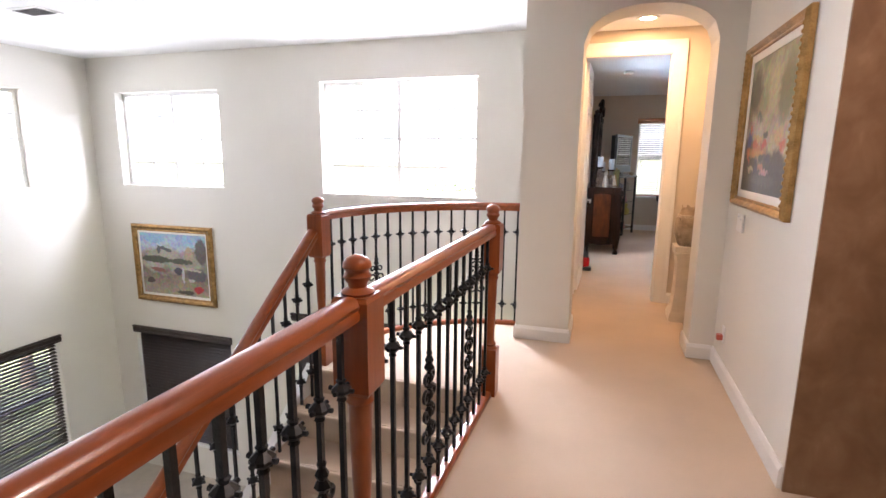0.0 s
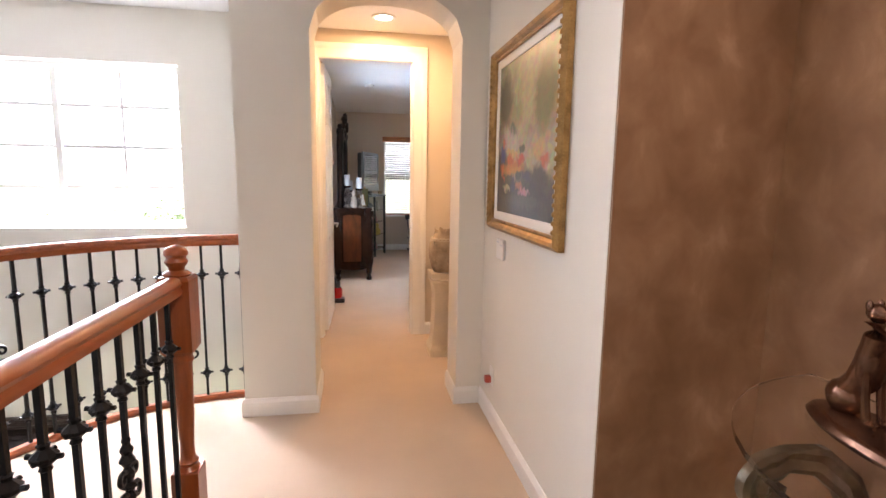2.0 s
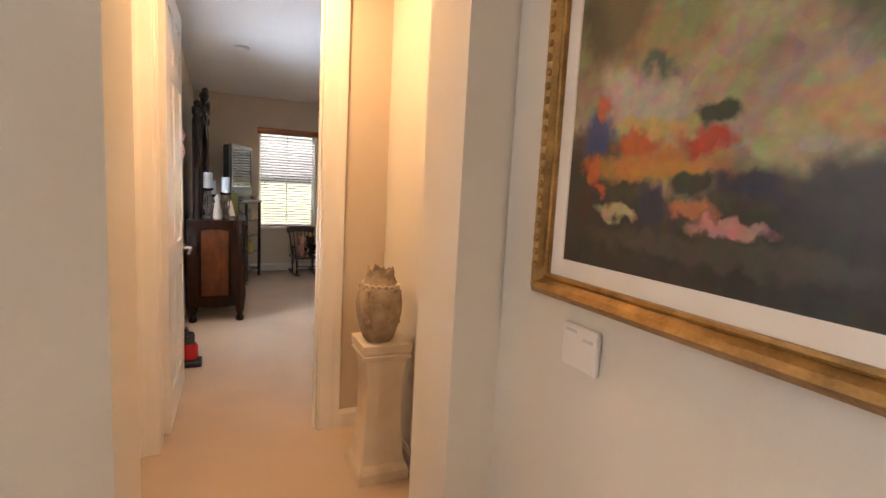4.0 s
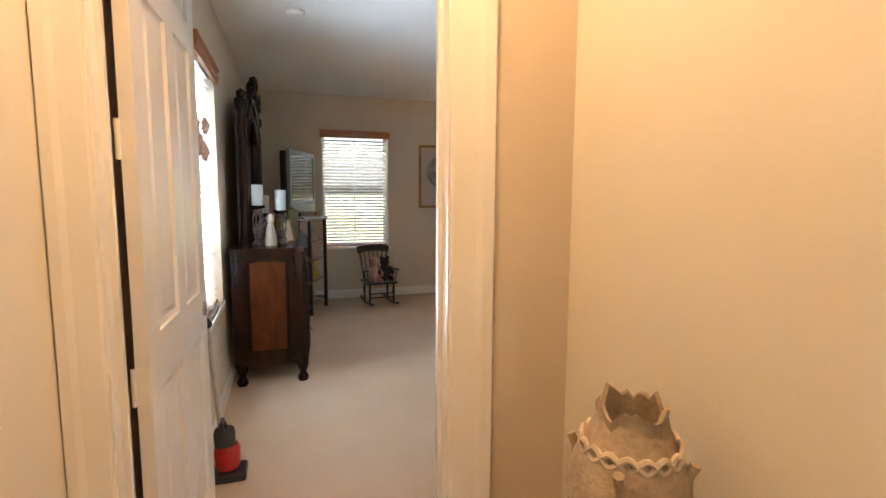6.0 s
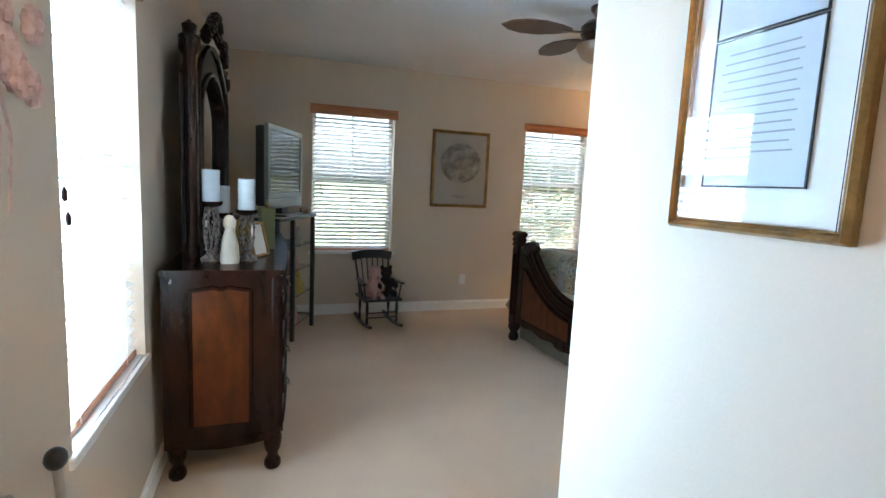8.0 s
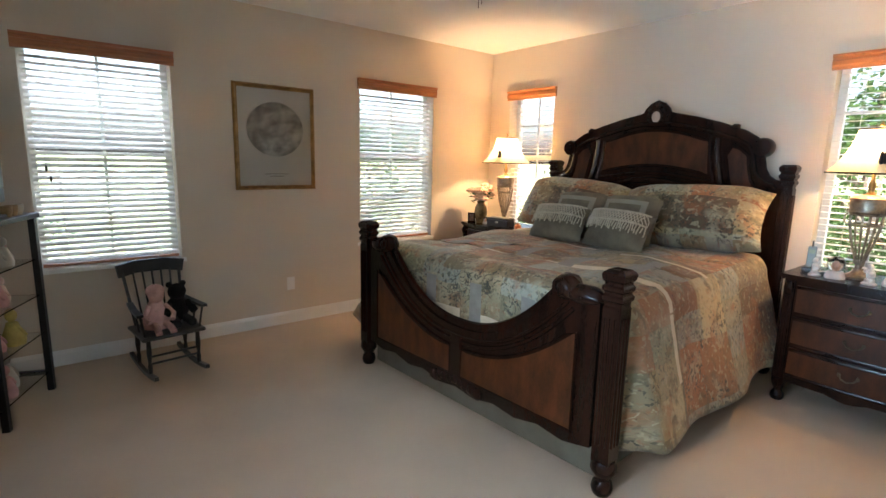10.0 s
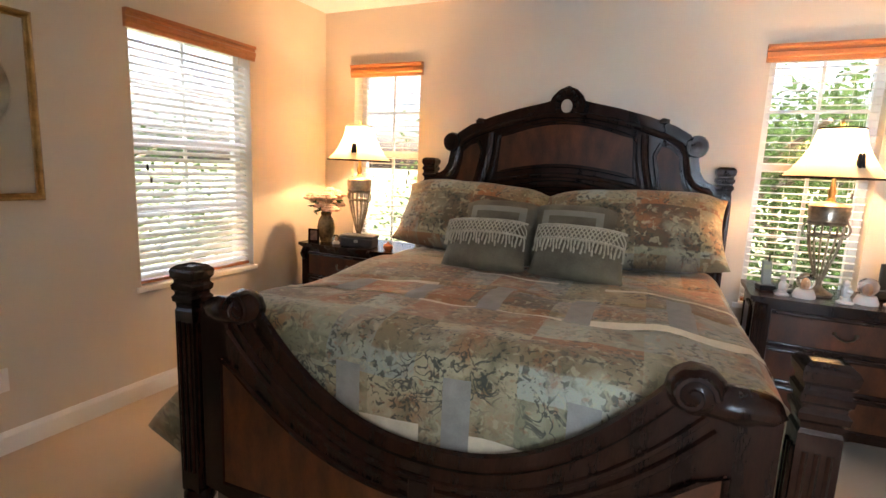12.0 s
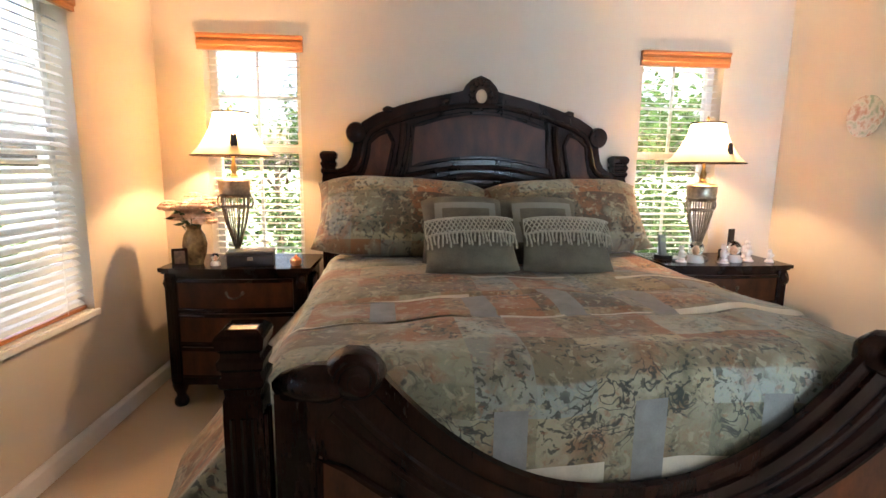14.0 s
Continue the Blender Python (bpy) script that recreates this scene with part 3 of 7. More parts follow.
# ---- staircase and railings ----
stair = thing("staircase", "carpeted staircase that descends from the landing", "stairs")
for k in range(1, 15):
    bm = B()
    y1 = 2.42 - 0.262 * (k - 1)
    z = -0.190 * k
    box(bm, -1.74, -0.522, y1 - 0.262, y1 + 0.0, z - 0.19, z, 0.0)
    box(bm, -1.74, -0.522, y1 - 0.285, y1 - 0.262, z - 0.03, z, 0.008)
    part("step", bm, CARPET, stair)
bm = B()
box(bm, -1.74, -0.522, 2.395, 2.42, -0.03, 0.0, 0.006)
part("landing_nosing", bm, CARPET, stair)
bm = B()
prism(bm, [(2.44, 0.01), (2.44, -0.34), (2.42 - 0.262 * 14, -0.34 - 0.19 * 14), (2.42 - 0.262 * 14, 0.01 - 0.19 * 14)], "x", -1.80, -1.742)
part("stringer", bm, TRIM, stair)

NEWELS = [(-0.525, 0.777), (-0.475, 2.42), (-1.70, 2.50)]


def newel(parent, x, y, z=0.0):
    bm = B()
    square_turn(bm, [(0.050, 0.0), (0.050, 0.30), (0.047, 0.305)], (x, y), z)
    part("newel_base", bm, OAKV, parent)
    bm = B()
    lathe(bm, [(0.047, 0.305), (0.034, 0.32), (0.040, 0.335), (0.028, 0.35), (0.026, 0.40), (0.031, 0.50), (0.035, 0.66), (0.036, 0.735), (0.043, 0.75), (0.038, 0.765), (0.046, 0.785)], 16, (x, y), z)
    part("newel_shaft", bm, OAKV, parent, "", True)
    bm = B()
    square_turn(bm, [(0.047, 0.78), (0.056, 0.795), (0.056, 1.065), (0.050, 1.075), (0.050, 1.078)], (x, y), z)
    part("newel_block", bm, OAKV, parent)
    bm = B()
    lathe(bm, [(0.046, 1.078), (0.050, 1.086), (0.040, 1.094), (0.027, 1.100), (0.029, 1.112), (0.036, 1.120), (0.041, 1.132), (0.034, 1.144), (0.034, 1.148), (0.042, 1.158), (0.041, 1.172), (0.030, 1.185), (0.014, 1.192), (0.0, 1.194)], 20, (x, y), z)
    part("newel_cap", bm, OAKV, parent, "turned ball cap", True)


RAIL = [(-0.034, -0.030), (0.034, -0.030), (0.037, -0.012), (0.031, 0.0), (0.036, 0.012), (0.028, 0.028), (0.012, 0.036), (-0.012, 0.036), (-0.028, 0.028), (-0.036, 0.012), (-0.031, 0.0), (-0.037, -0.012)]
SHOE = [(-0.03, 0.0), (0.03, 0.0), (0.03, 0.022), (0.018, 0.034), (-0.018, 0.034), (-0.03, 0.022)]


def baluster_mesh(kind, h):
    bm = B()
    square_turn(bm, [(0.0075, 0), (0.0075, h)])

    def knuckle(z):
        lathe(bm, [(0.008, -0.034), (0.015, -0.030), (0.011, -0.020), (0.019, -0.013), (0.029, -0.004), (0.029, 0.004), (0.019, 0.013), (0.011, 0.020), (0.015, 0.030), (0.008, 0.034)], 8, (0, 0), z)
        for a in range(4):
            c, s = math.cos(a * math.pi / 2), math.sin(a * math.pi / 2)
            sweep(bm, [(c * 0.02, s * 0.02, z), (c * 0.038, s * 0.038, z + 0.002)], ring(0.007, 5))

    knuckle(h - 0.20), knuckle(0.15)
    if kind == "scroll":
        # tiered cast ornament: a spike over pairs of heavy curled leaves
        lathe(bm, [(0.008, 0.555), (0.024, 0.575), (0.013, 0.595), (0.020, 0.610), (0.010, 0.628), (0.014, 0.640), (0.003, 0.665)], 8)
        for zc, r0, up in ((0.530, 0.026, 1), (0.455, 0.034, 1), (0.375, 0.030, -1), (0.285, 0.036, -1)):
            for s in (-1, 1):
                pts = []
                for i in range(15):
                    a = i / 14 * 2.1 * math.pi
                    r = r0 * (1 - i / 20)
                    pts.append((0, s * (r0 + 0.008 - r * math.cos(a)), zc + up * r * math.sin(a)))
                sweep(bm, pts, ring(0.0075, 6), up=(1, 0, 0))
            lathe(bm, [(0.008, -0.026), (0.018, -0.008), (0.018, 0.008), (0.008, 0.026)], 8, (0, 0), zc)
        for zc in (0.495, 0.415, 0.330):
            lathe(bm, [(0.008, -0.012), (0.022, -0.004), (0.022, 0.004), (0.008, 0.012)], 8, (0, 0), zc)
    bmesh.ops.recalc_face_normals(bm, faces=bm.faces)
    me = bpy.data.meshes.new("baluster")
    bm.to_mesh(me)
    bm.free()
    me.materials.append(IRON)
    return me


BALS = {k: baluster_mesh(k, 0.995) for k in ("plain", "scroll")}
HR = 1.045


def railing(label, path, kinds, gap=0.112, ends=(0.06, 0.06)):
    r = thing("railing", label, "railing", None, "stair railings")
    part("handrail", sweep(B(), [(x, y, HR) for x, y in path], RAIL), OAK, r, "polished orange wood handrail", True)
    part("shoe_rail", sweep(B(), [(x, y, 0.001) for x, y in path], SHOE), OAK, r, "orange wood shoe rail")
    pts = [Vector(p) for p in path]
    seg = [(a, b, (b - a).length) for a, b in zip(pts, pts[1:])]
    total = sum(s[2] for s in seg)
    n = int((total - sum(ends)) / gap)
    for k in range(n + 1):
        d = ends[0] + (total - sum(ends)) * k / max(1, n)
        for a, b, l in seg:
            if d <= l + 1e-6:
                p = a + (b - a) * (d / l)
                ang = math.degrees(math.atan2((b - a).y, (b - a).x)) - 90
                break
            d -= l
        piece("baluster", BALS[kinds[k % len(kinds)]], r, pose(p.x, p.y, 0.034, 0, 0, ang))
    return r


PAT = ("plain", "plain", "plain", "scroll", "plain", "plain", "plain", "plain")
ra = railing("orange wood gallery railing with black iron balusters", [(-0.545, -2.58), (-0.527, 0.73)], PAT)
rb = railing("orange wood gallery railing with black iron balusters", [(-0.523, 0.83), (-0.477, 2.37)], ("plain", "plain", "plain", "plain", "scroll", "plain", "plain", "plain", "plain", "scroll", "plain", "plain", "plain", "plain"))
rc = railing("curved orange wood landing railing with black iron balusters", [(x, y) for x, y in arc[:-1]] + [(-1.755, 2.55)], PAT)
newel(rb, *NEWELS[0])
newel(rb, *NEWELS[1])
newel(rc, *NEWELS[2])
rd = thing("railing", "orange wood stair handrail with black iron balusters", "railing", None, "stair railings")
slope = -0.190 / -0.262
path = [(-1.71, 2.44 - 0.262 * k, 0.95 - 0.19 * k) for k in range(0, 14)]
part("handrail", sweep(B(), path, RAIL), OAK, rd, "polished orange wood handrail", True)
SB = baluster_mesh("plain", 0.86)
for k in range(1, 14):
    for f in (0.25, 0.75):
        y = 2.42 - 0.262 * (k - 1) - 0.262 * f
        piece("baluster", SB, rd, pose(-1.71, y, -0.19 * k) @ Matrix.Diagonal((1, 1, (1.11 - 0.19 * (0.076 + f)) / 0.86, 1)))

# ---- outdoor trees ----
LEAF = shade_mat("tree_leaves", (0.055, 0.095, 0.03))
# same foliage, with the washed-out look of overexposure and haze put into the colour
GLARE_LEAF = shade_mat("overexposed_tree_leaves", (0.12, 0.17, 0.09))
BARK = mat("tree_bark", (0.16, 0.12, 0.09), 0.9, vary=0.4, scale=6, bump=0.6, bump_scale=20)


def tree(h, spread, seed, m, leaf):
    rnd = random.Random(seed)
    t = thing("tree", "leafy green garden tree on the lawn", "tree", m, "garden trees")
    bm = B()
    trunk = [(0, 0, 0), (0.05, 0.03, h * 0.25), (0.12, -0.05, h * 0.5), (0.1, 0.0, h * 0.75)]
    for i, (a, b) in enumerate(zip(trunk, trunk[1:])):
        r0, r1 = 0.16 * (1 - i * 0.25), 0.16 * (0.75 - i * 0.25)
        pa, pb = Vector(a), Vector(b)
        ra = [bm.verts.new(pa + Vector((r0 * math.cos(k * 1.047), r0 * math.sin(k * 1.047), 0))) for k in range(6)]
        rb2 = [bm.verts.new(pb + Vector((r1 * math.cos(k * 1.047), r1 * math.sin(k * 1.047), 0))) for k in range(6)]
        for k in range(6):
            bm.faces.new((ra[k], ra[(k + 1) % 6], rb2[(k + 1) % 6], rb2[k]))
    tips = []
    for k in range(16):
        a, z0 = rnd.uniform(0, 6.28), h * rnd.uniform(0.28, 0.75)
        l = spread * rnd.uniform(0.5, 1.0)
        p = Vector((0.08, 0, z0))
        q = p + Vector((l * math.cos(a), l * math.sin(a), l * rnd.uniform(0.25, 0.7)))
        mid = (p + q) / 2 + Vector((0, 0, 0.15))
        sweep(bm, [p, mid, q], ring(0.03, 5), up=(0.3, 0.2, 1))
        tips += [mid, q, (mid + q) / 2]
    part("trunk", bm, BARK, t, "", True)
    bm = B()
    for p in tips:
        for _ in range(150):
            c = p + Vector((rnd.gauss(0, 0.36), rnd.gauss(0, 0.36), rnd.gauss(0, 0.30)))
            u = Vector((rnd.gauss(0, 1), rnd.gauss(0, 1), rnd.gauss(0, 0.6))).normalized()
            v = u.orthogonal().normalized()
            s = rnd.uniform(0.035, 0.085)
            bm.faces.new([bm.verts.new(c + u * s), bm.verts.new(c + v * s * 0.45), bm.verts.new(c - u * s), bm.verts.new(c - v * s * 0.45)])
    part("crown", bm, leaf, t, "loose crown of small leaves")
    return t


T1 = tree(5.8, 2.2, 3, pose(8.6, 7.4, -3.3), LEAF)
T2 = tree(4.0, 1.9, 8, pose(-3.9, 13.2, -3.3), GLARE_LEAF)
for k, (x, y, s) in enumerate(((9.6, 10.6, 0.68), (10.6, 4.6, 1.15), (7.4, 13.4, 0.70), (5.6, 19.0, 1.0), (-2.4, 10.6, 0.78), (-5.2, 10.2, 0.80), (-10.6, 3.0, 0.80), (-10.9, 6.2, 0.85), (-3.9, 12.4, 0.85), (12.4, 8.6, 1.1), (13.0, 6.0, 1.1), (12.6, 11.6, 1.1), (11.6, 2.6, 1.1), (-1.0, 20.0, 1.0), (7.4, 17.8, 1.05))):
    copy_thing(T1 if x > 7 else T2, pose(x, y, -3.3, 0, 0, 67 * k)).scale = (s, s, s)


# ---- wall pictures ----
def molding(bm, w, h, prof, y=0.0):
    """A picture frame in the x-z plane, centred; prof is (outward, forward)."""
    rows = []
    for sx, sz in ((-1, -1), (1, -1), (1, 1), (-1, 1)):
        rows.append([bm.verts.new((sx * (w / 2 + o), y - f, sz * (h / 2 + o))) for o, f in prof])
    for i in range(4):
        a, b = rows[i], rows[(i + 1) % 4]
        for j in range(len(prof)):
            k = (j + 1) % len(prof)
            bm.faces.new((a[j], b[j], b[k], a[k]))
    return bm


def picture(label, m, w, h, wide, depth, frame_mat, art, matw=0.0, beads=False, glass=True):
    """A framed picture; local x is its width, -y points into the room; w and h are the outer size."""
    p = thing("picture", label, "picture", m)
    iw, ih = w - 2 * wide, h - 2 * wide
    prof = [(0, 0.001), (0, depth * 0.55), (wide * 0.12, depth * 0.60), (wide * 0.25, depth * 0.5), (wide * 0.45, depth * 0.85), (wide * 0.7, depth), (wide * 0.85, depth * 0.8), (wide, depth * 0.6), (wide, 0.001)]
    part("picture_frame", molding(B(), iw, ih, prof), frame_mat, p, "", False)
    if beads:
        n = int(ih / 0.035)
        for sx in (-1, 1):
            bm = B()
            for k in range(n):
                blob(bm, (sx * (iw / 2 + wide * 0.55), -depth * 0.95, -ih / 2 + (k + 0.5) * ih / n), (0.009, 0.008, 0.0105), 6, 4)
            part("beading", bm, frame_mat, p)
    if matw:
        part("mount", molding(B(), iw - 2 * matw, ih - 2 * matw, [(0, 0.003), (0, 0.012), (matw, 0.012), (matw, 0.003)]), PAPER, p, "pale mount board")
    bm = B()
    box(bm, -iw / 2 + 0.001, iw / 2 - 0.001, -0.008, -0.002, -ih / 2 + 0.001, ih / 2 - 0.001)
    part("print", bm, art, p)
    if glass:
        bm = B()
        box(bm, -iw / 2, iw / 2, -0.018, -0.016, -ih / 2, ih / 2)
        g = part("picture_glass", bm, GLASS, p)
        g.visible_shadow = False
    return p


def scene_art(name, sky_c, mid, low, seed, daubs=(), edge=(0.88, 1.06), stray=0.075):
    """An impressionist scene: soft bands from top to bottom under daubs of paint."""
    m = bpy.data.materials.new(name)
    m.use_nodes = True
    t = m.node_tree
    p = t.nodes["Principled BSDF"]
    p.inputs["Roughness"].default_value = 0.36
    tc, sep = t.nodes.new("ShaderNodeTexCoord"), t.nodes.new("ShaderNodeSeparateXYZ")
    t.links.new(tc.outputs["Generated"], sep.inputs[0])
    n1 = t.nodes.new("ShaderNodeTexNoise")
    n1.inputs["Scale"].default_value, n1.inputs["Detail"].default_value, n1.inputs["Distortion"].default_value = 4.0, 3.0, 0.6
    mp = t.nodes.new("ShaderNodeMapping")
    mp.inputs["Location"].default_value = (seed, seed * 1.7, seed * 0.3)
    t.links.new(tc.outputs["Generated"], mp.inputs[0])
    t.links.new(mp.outputs[0], n1.inputs["Vector"])
    add = t.nodes.new("ShaderNodeMath")
    add.operation = "MULTIPLY_ADD"
    add.inputs[1].default_value = 0.55
    t.links.new(n1.outputs["Fac"], add.inputs[0])
    sub = t.nodes.new("ShaderNodeMath")
    sub.operation = "ADD"
    sub.inputs[1].default_value = -0.275
    t.links.new(sep.outputs["Z"], sub.inputs[0])
    t.links.new(sub.outputs[0], add.inputs[2])
    r = t.nodes.new("ShaderNodeValToRGB")
    cols = low + mid + sky_c
    while len(r.color_ramp.elements) < len(cols):
        r.color_ramp.elements.new(0.5)
    for i, (e, c) in enumerate(zip(r.color_ramp.elements, cols)):
        e.position, e.color = 0.08 + 0.84 * i / (len(cols) - 1), (*c, 1)
    t.links.new(add.outputs[0], r.inputs[0])
    v = t.nodes.new("ShaderNodeTexVoronoi")
    v.inputs["Scale"].default_value = 16
    t.links.new(mp.outputs[0], v.inputs["Vector"])
    hs = t.nodes.new("ShaderNodeMix")
    hs.data_type, hs.blend_type = "RGBA", "OVERLAY"
    hs.inputs[0].default_value = 0.16
    t.links.new(r.outputs[0], hs.inputs[6])
    t.links.new(v.outputs["Color"], hs.inputs[7])
    out = hs.outputs[2]
    # loose brushed patches: centre, half size, turn and colour
    warp, off, add2 = t.nodes.new("ShaderNodeTexNoise"), t.nodes.new("ShaderNodeVectorMath"), t.nodes.new("ShaderNodeVectorMath")
    warp.inputs["Scale"].default_value, warp.inputs["Detail"].default_value = 19.0, 6.0
    t.links.new(tc.outputs["Object"], warp.inputs["Vector"])
    off.operation, add2.operation = "MULTIPLY_ADD", "ADD"
    off.inputs[1].default_value, off.inputs[2].default_value = (stray, 0.0, stray), (-stray / 2, 0.0, -stray / 2)
    t.links.new(warp.outputs["Color"], off.inputs[0])
    t.links.new(tc.outputs["Object"], add2.inputs[0])
    t.links.new(off.outputs[0], add2.inputs[1])
    for u, w, ru, rw, turn, col in daubs:
        mq, flat, ln = t.nodes.new("ShaderNodeMapping"), t.nodes.new("ShaderNodeVectorMath"), t.nodes.new("ShaderNodeVectorMath")
        mq.vector_type = "TEXTURE"
        mq.inputs["Location"].default_value, mq.inputs["Rotation"].default_value, mq.inputs["Scale"].default_value = (u, 0, w), (0, radians(-turn), 0), (ru, 1, rw)
        t.links.new(add2.outputs[0], mq.inputs[0])
        flat.operation, flat.inputs[1].default_value = "MULTIPLY", (1, 0, 1)
        t.links.new(mq.outputs[0], flat.inputs[0])
        ln.operation = "LENGTH"
        t.links.new(flat.outputs[0], ln.inputs[0])
        mr, mx = t.nodes.new("ShaderNodeMapRange"), t.nodes.new("ShaderNodeMix")
        mr.inputs[1].default_value, mr.inputs[2].default_value, mr.inputs[3].default_value, mr.inputs[4].default_value = edge[0], edge[1], 0.95, 0.0
        t.links.new(ln.outputs["Value"], mr.inputs[0])
        mx.data_type = "RGBA"
        t.links.new(mr.outputs[0], mx.inputs[0])
        t.links.new(out, mx.inputs[6])
        mx.inputs[7].default_value = (*col, 1)
        out = mx.outputs[2]
    grain, ov = t.nodes.new("ShaderNodeTexNoise"), t.nodes.new("ShaderNodeMix")
    grain.inputs["Scale"].default_value, grain.inputs["Detail"].default_value = 34.0, 4.0
    t.links.new(tc.outputs["Object"], grain.inputs["Vector"])
    ov.data_type, ov.blend_type = "RGBA", "OVERLAY"
    ov.inputs[0].default_value = 0.55
    t.links.new(out, ov.inputs[6])
    t.links.new(grain.outputs["Color"], ov.inputs[7])
    t.links.new(ov.outputs[2], p.inputs["Base Color"])
    bn = t.nodes.new("ShaderNodeBump")
    bn.inputs["Strength"].default_value, bn.inputs["Distance"].default_value = 0.3, 0.002
    t.links.new(grain.outputs["Fac"], bn.inputs["Height"])
    t.links.new(bn.outputs[0], p.inputs["Normal"])
    return m


MARKET = scene_art("market_scene", [(0.17, 0.19, 0.10), (0.26, 0.27, 0.17), (0.12, 0.14, 0.08)], [(0.34, 0.31, 0.21), (0.30, 0.27, 0.18), (0.24, 0.18, 0.11)], [(0.03, 0.03, 0.026), (0.02, 0.024, 0.03), (0.07, 0.06, 0.045)], 2.0, (
    (-0.30, 0.20, 0.12, 0.14, 0, (0.04, 0.045, 0.025)), (-0.17, 0.03, 0.06, 0.05, 0, (0.02, 0.075, 0.055)), (0.26, 0.16, 0.13, 0.16, 0, (0.08, 0.10, 0.04)), (0.05, 0.18, 0.10, 0.13, 10, (0.34, 0.33, 0.20)),
    (-0.20, -0.01, 0.13, 0.05, -20, (0.40, 0.36, 0.34)), (-0.17, -0.075, 0.12, 0.022, -4, (0.46, 0.34, 0.13)), (-0.15, -0.155, 0.17, 0.035, 0, (0.44, 0.20, 0.05)), (-0.325, -0.075, 0.055, 0.060, 0, (0.015, 0.055, 0.22)), (-0.315, -0.02, 0.018, 0.03, 20, (0.50, 0.10, 0.06)),
    (-0.20, -0.108, 0.065, 0.026, 0, (0.46, 0.10, 0.03)), (-0.04, -0.112, 0.06, 0.026, 0, (0.42, 0.05, 0.03)), (-0.02, -0.06, 0.05, 0.03, 0, (0.02, 0.04, 0.035)), (-0.335, -0.165, 0.035, 0.035, 0, (0.46, 0.11, 0.03)),
    (-0.23, -0.20, 0.05, 0.02, 0, (0.035, 0.045, 0.03)), (-0.05, -0.185, 0.05, 0.022, 0, (0.025, 0.04, 0.035)), (0.06, -0.19, 0.06, 0.03, 0, (0.02, 0.025, 0.06)), (-0.15, -0.235, 0.028, 0.048, 0, (0.022, 0.03, 0.065)), (-0.345, -0.25, 0.03, 0.05, 0, (0.04, 0.02, 0.025)), (-0.305, -0.205, 0.016, 0.015, 0, (0.46, 0.07, 0.04)),
    (-0.24, -0.25, 0.06, 0.02, -10, (0.40, 0.33, 0.20)), (-0.05, -0.235, 0.06, 0.018, 0, (0.42, 0.17, 0.07)), (0.03, -0.265, 0.08, 0.018, 0, (0.44, 0.22, 0.22)), (0.22, -0.20, 0.10, 0.06, 0, (0.03, 0.03, 0.035)), (0.20, -0.07, 0.10, 0.05, 0, (0.42, 0.27, 0.12)), (0.28, -0.12, 0.06, 0.03, 0, (0.40, 0.09, 0.04)), (-0.02, -0.31, 0.30, 0.03, 0, (0.06, 0.055, 0.045))), (0.68, 1.18), 0.095)
PLAZA = scene_art("plaza_scene", [(0.44, 0.54, 0.64), (0.30, 0.44, 0.60)], [(0.40, 0.38, 0.33), (0.34, 0.29, 0.22)], [(0.36, 0.30, 0.22), (0.30, 0.24, 0.17), (0.20, 0.17, 0.13)], 5.0, (
    (-0.30, 0.06, 0.26, 0.05, 0, (0.08, 0.095, 0.06)), (-0.08, 0.15, 0.17, 0.07, -6, (0.42, 0.38, 0.32)), (-0.14, 0.21, 0.13, 0.025, -14, (0.09, 0.10, 0.11)), (-0.24, 0.19, 0.03, 0.05, 0, (0.10, 0.11, 0.11)), (0.26, 0.15, 0.07, 0.11, 0, (0.46, 0.36, 0.24)), (0.46, 0.20, 0.10, 0.17, 0, (0.13, 0.11, 0.11)), (0.10, 0.05, 0.22, 0.04, 0, (0.09, 0.10, 0.07)),
    (-0.28, -0.08, 0.12, 0.03, -6, (0.26, 0.09, 0.07)), (0.06, -0.08, 0.07, 0.05, 0, (0.06, 0.06, 0.09)), (0.36, -0.12, 0.17, 0.09, 0, (0.12, 0.11, 0.13)), (0.14, -0.14, 0.025, 0.11, 0, (0.52, 0.54, 0.56)), (0.30, -0.05, 0.16, 0.018, -4, (0.50, 0.44, 0.36)), (0.27, -0.20, 0.06, 0.018, 0, (0.50, 0.50, 0.50)), (-0.42, -0.24, 0.07, 0.04, 0, (0.07, 0.045, 0.04)), (0.38, -0.32, 0.08, 0.05, 10, (0.50, 0.04, 0.045)), (0.16, -0.37, 0.14, 0.03, 0, (0.08, 0.065, 0.05)), (-0.30, 0.34, 0.18, 0.06, 0, (0.26, 0.42, 0.60))))
SMALLART = scene_art("small_scene", [(0.45, 0.33, 0.22), (0.40, 0.28, 0.18)], [(0.22, 0.12, 0.07), (0.30, 0.20, 0.14)], [(0.10, 0.16, 0.18), (0.30, 0.16, 0.05)], 9.0)
big = picture("large gold-framed street market painting on the hall wall", pose(0.983, 2.755, 1.66, 0, 0, -90), 1.03, 0.97, 0.058, 0.045, GOLD, MARKET, 0.044, True, False)
square = picture("gold-framed painting of a town square in the stairwell", pose(-5.26, 4.698, 0.005), 1.32, 1.06, 0.085, 0.05, GOLD, PLAZA, 0.03, False, False)
picture("small black-framed print on the vestibule wall", pose(-0.203, 4.392, 1.553, 0, 0, 90), 0.25, 0.31, 0.03, 0.025, BLACKF, SMALLART, 0.04)
ENGR = mat("engraving_paper", (0.50, 0.46, 0.38), 0.7, vary=0.05, scale=5)
eng = picture("gold-framed engraving with an oval view on the bedroom wall", pose(2.393, 10.465, 1.64), 0.69, 0.86, 0.035, 0.03, GOLD, ENGR, 0.0)
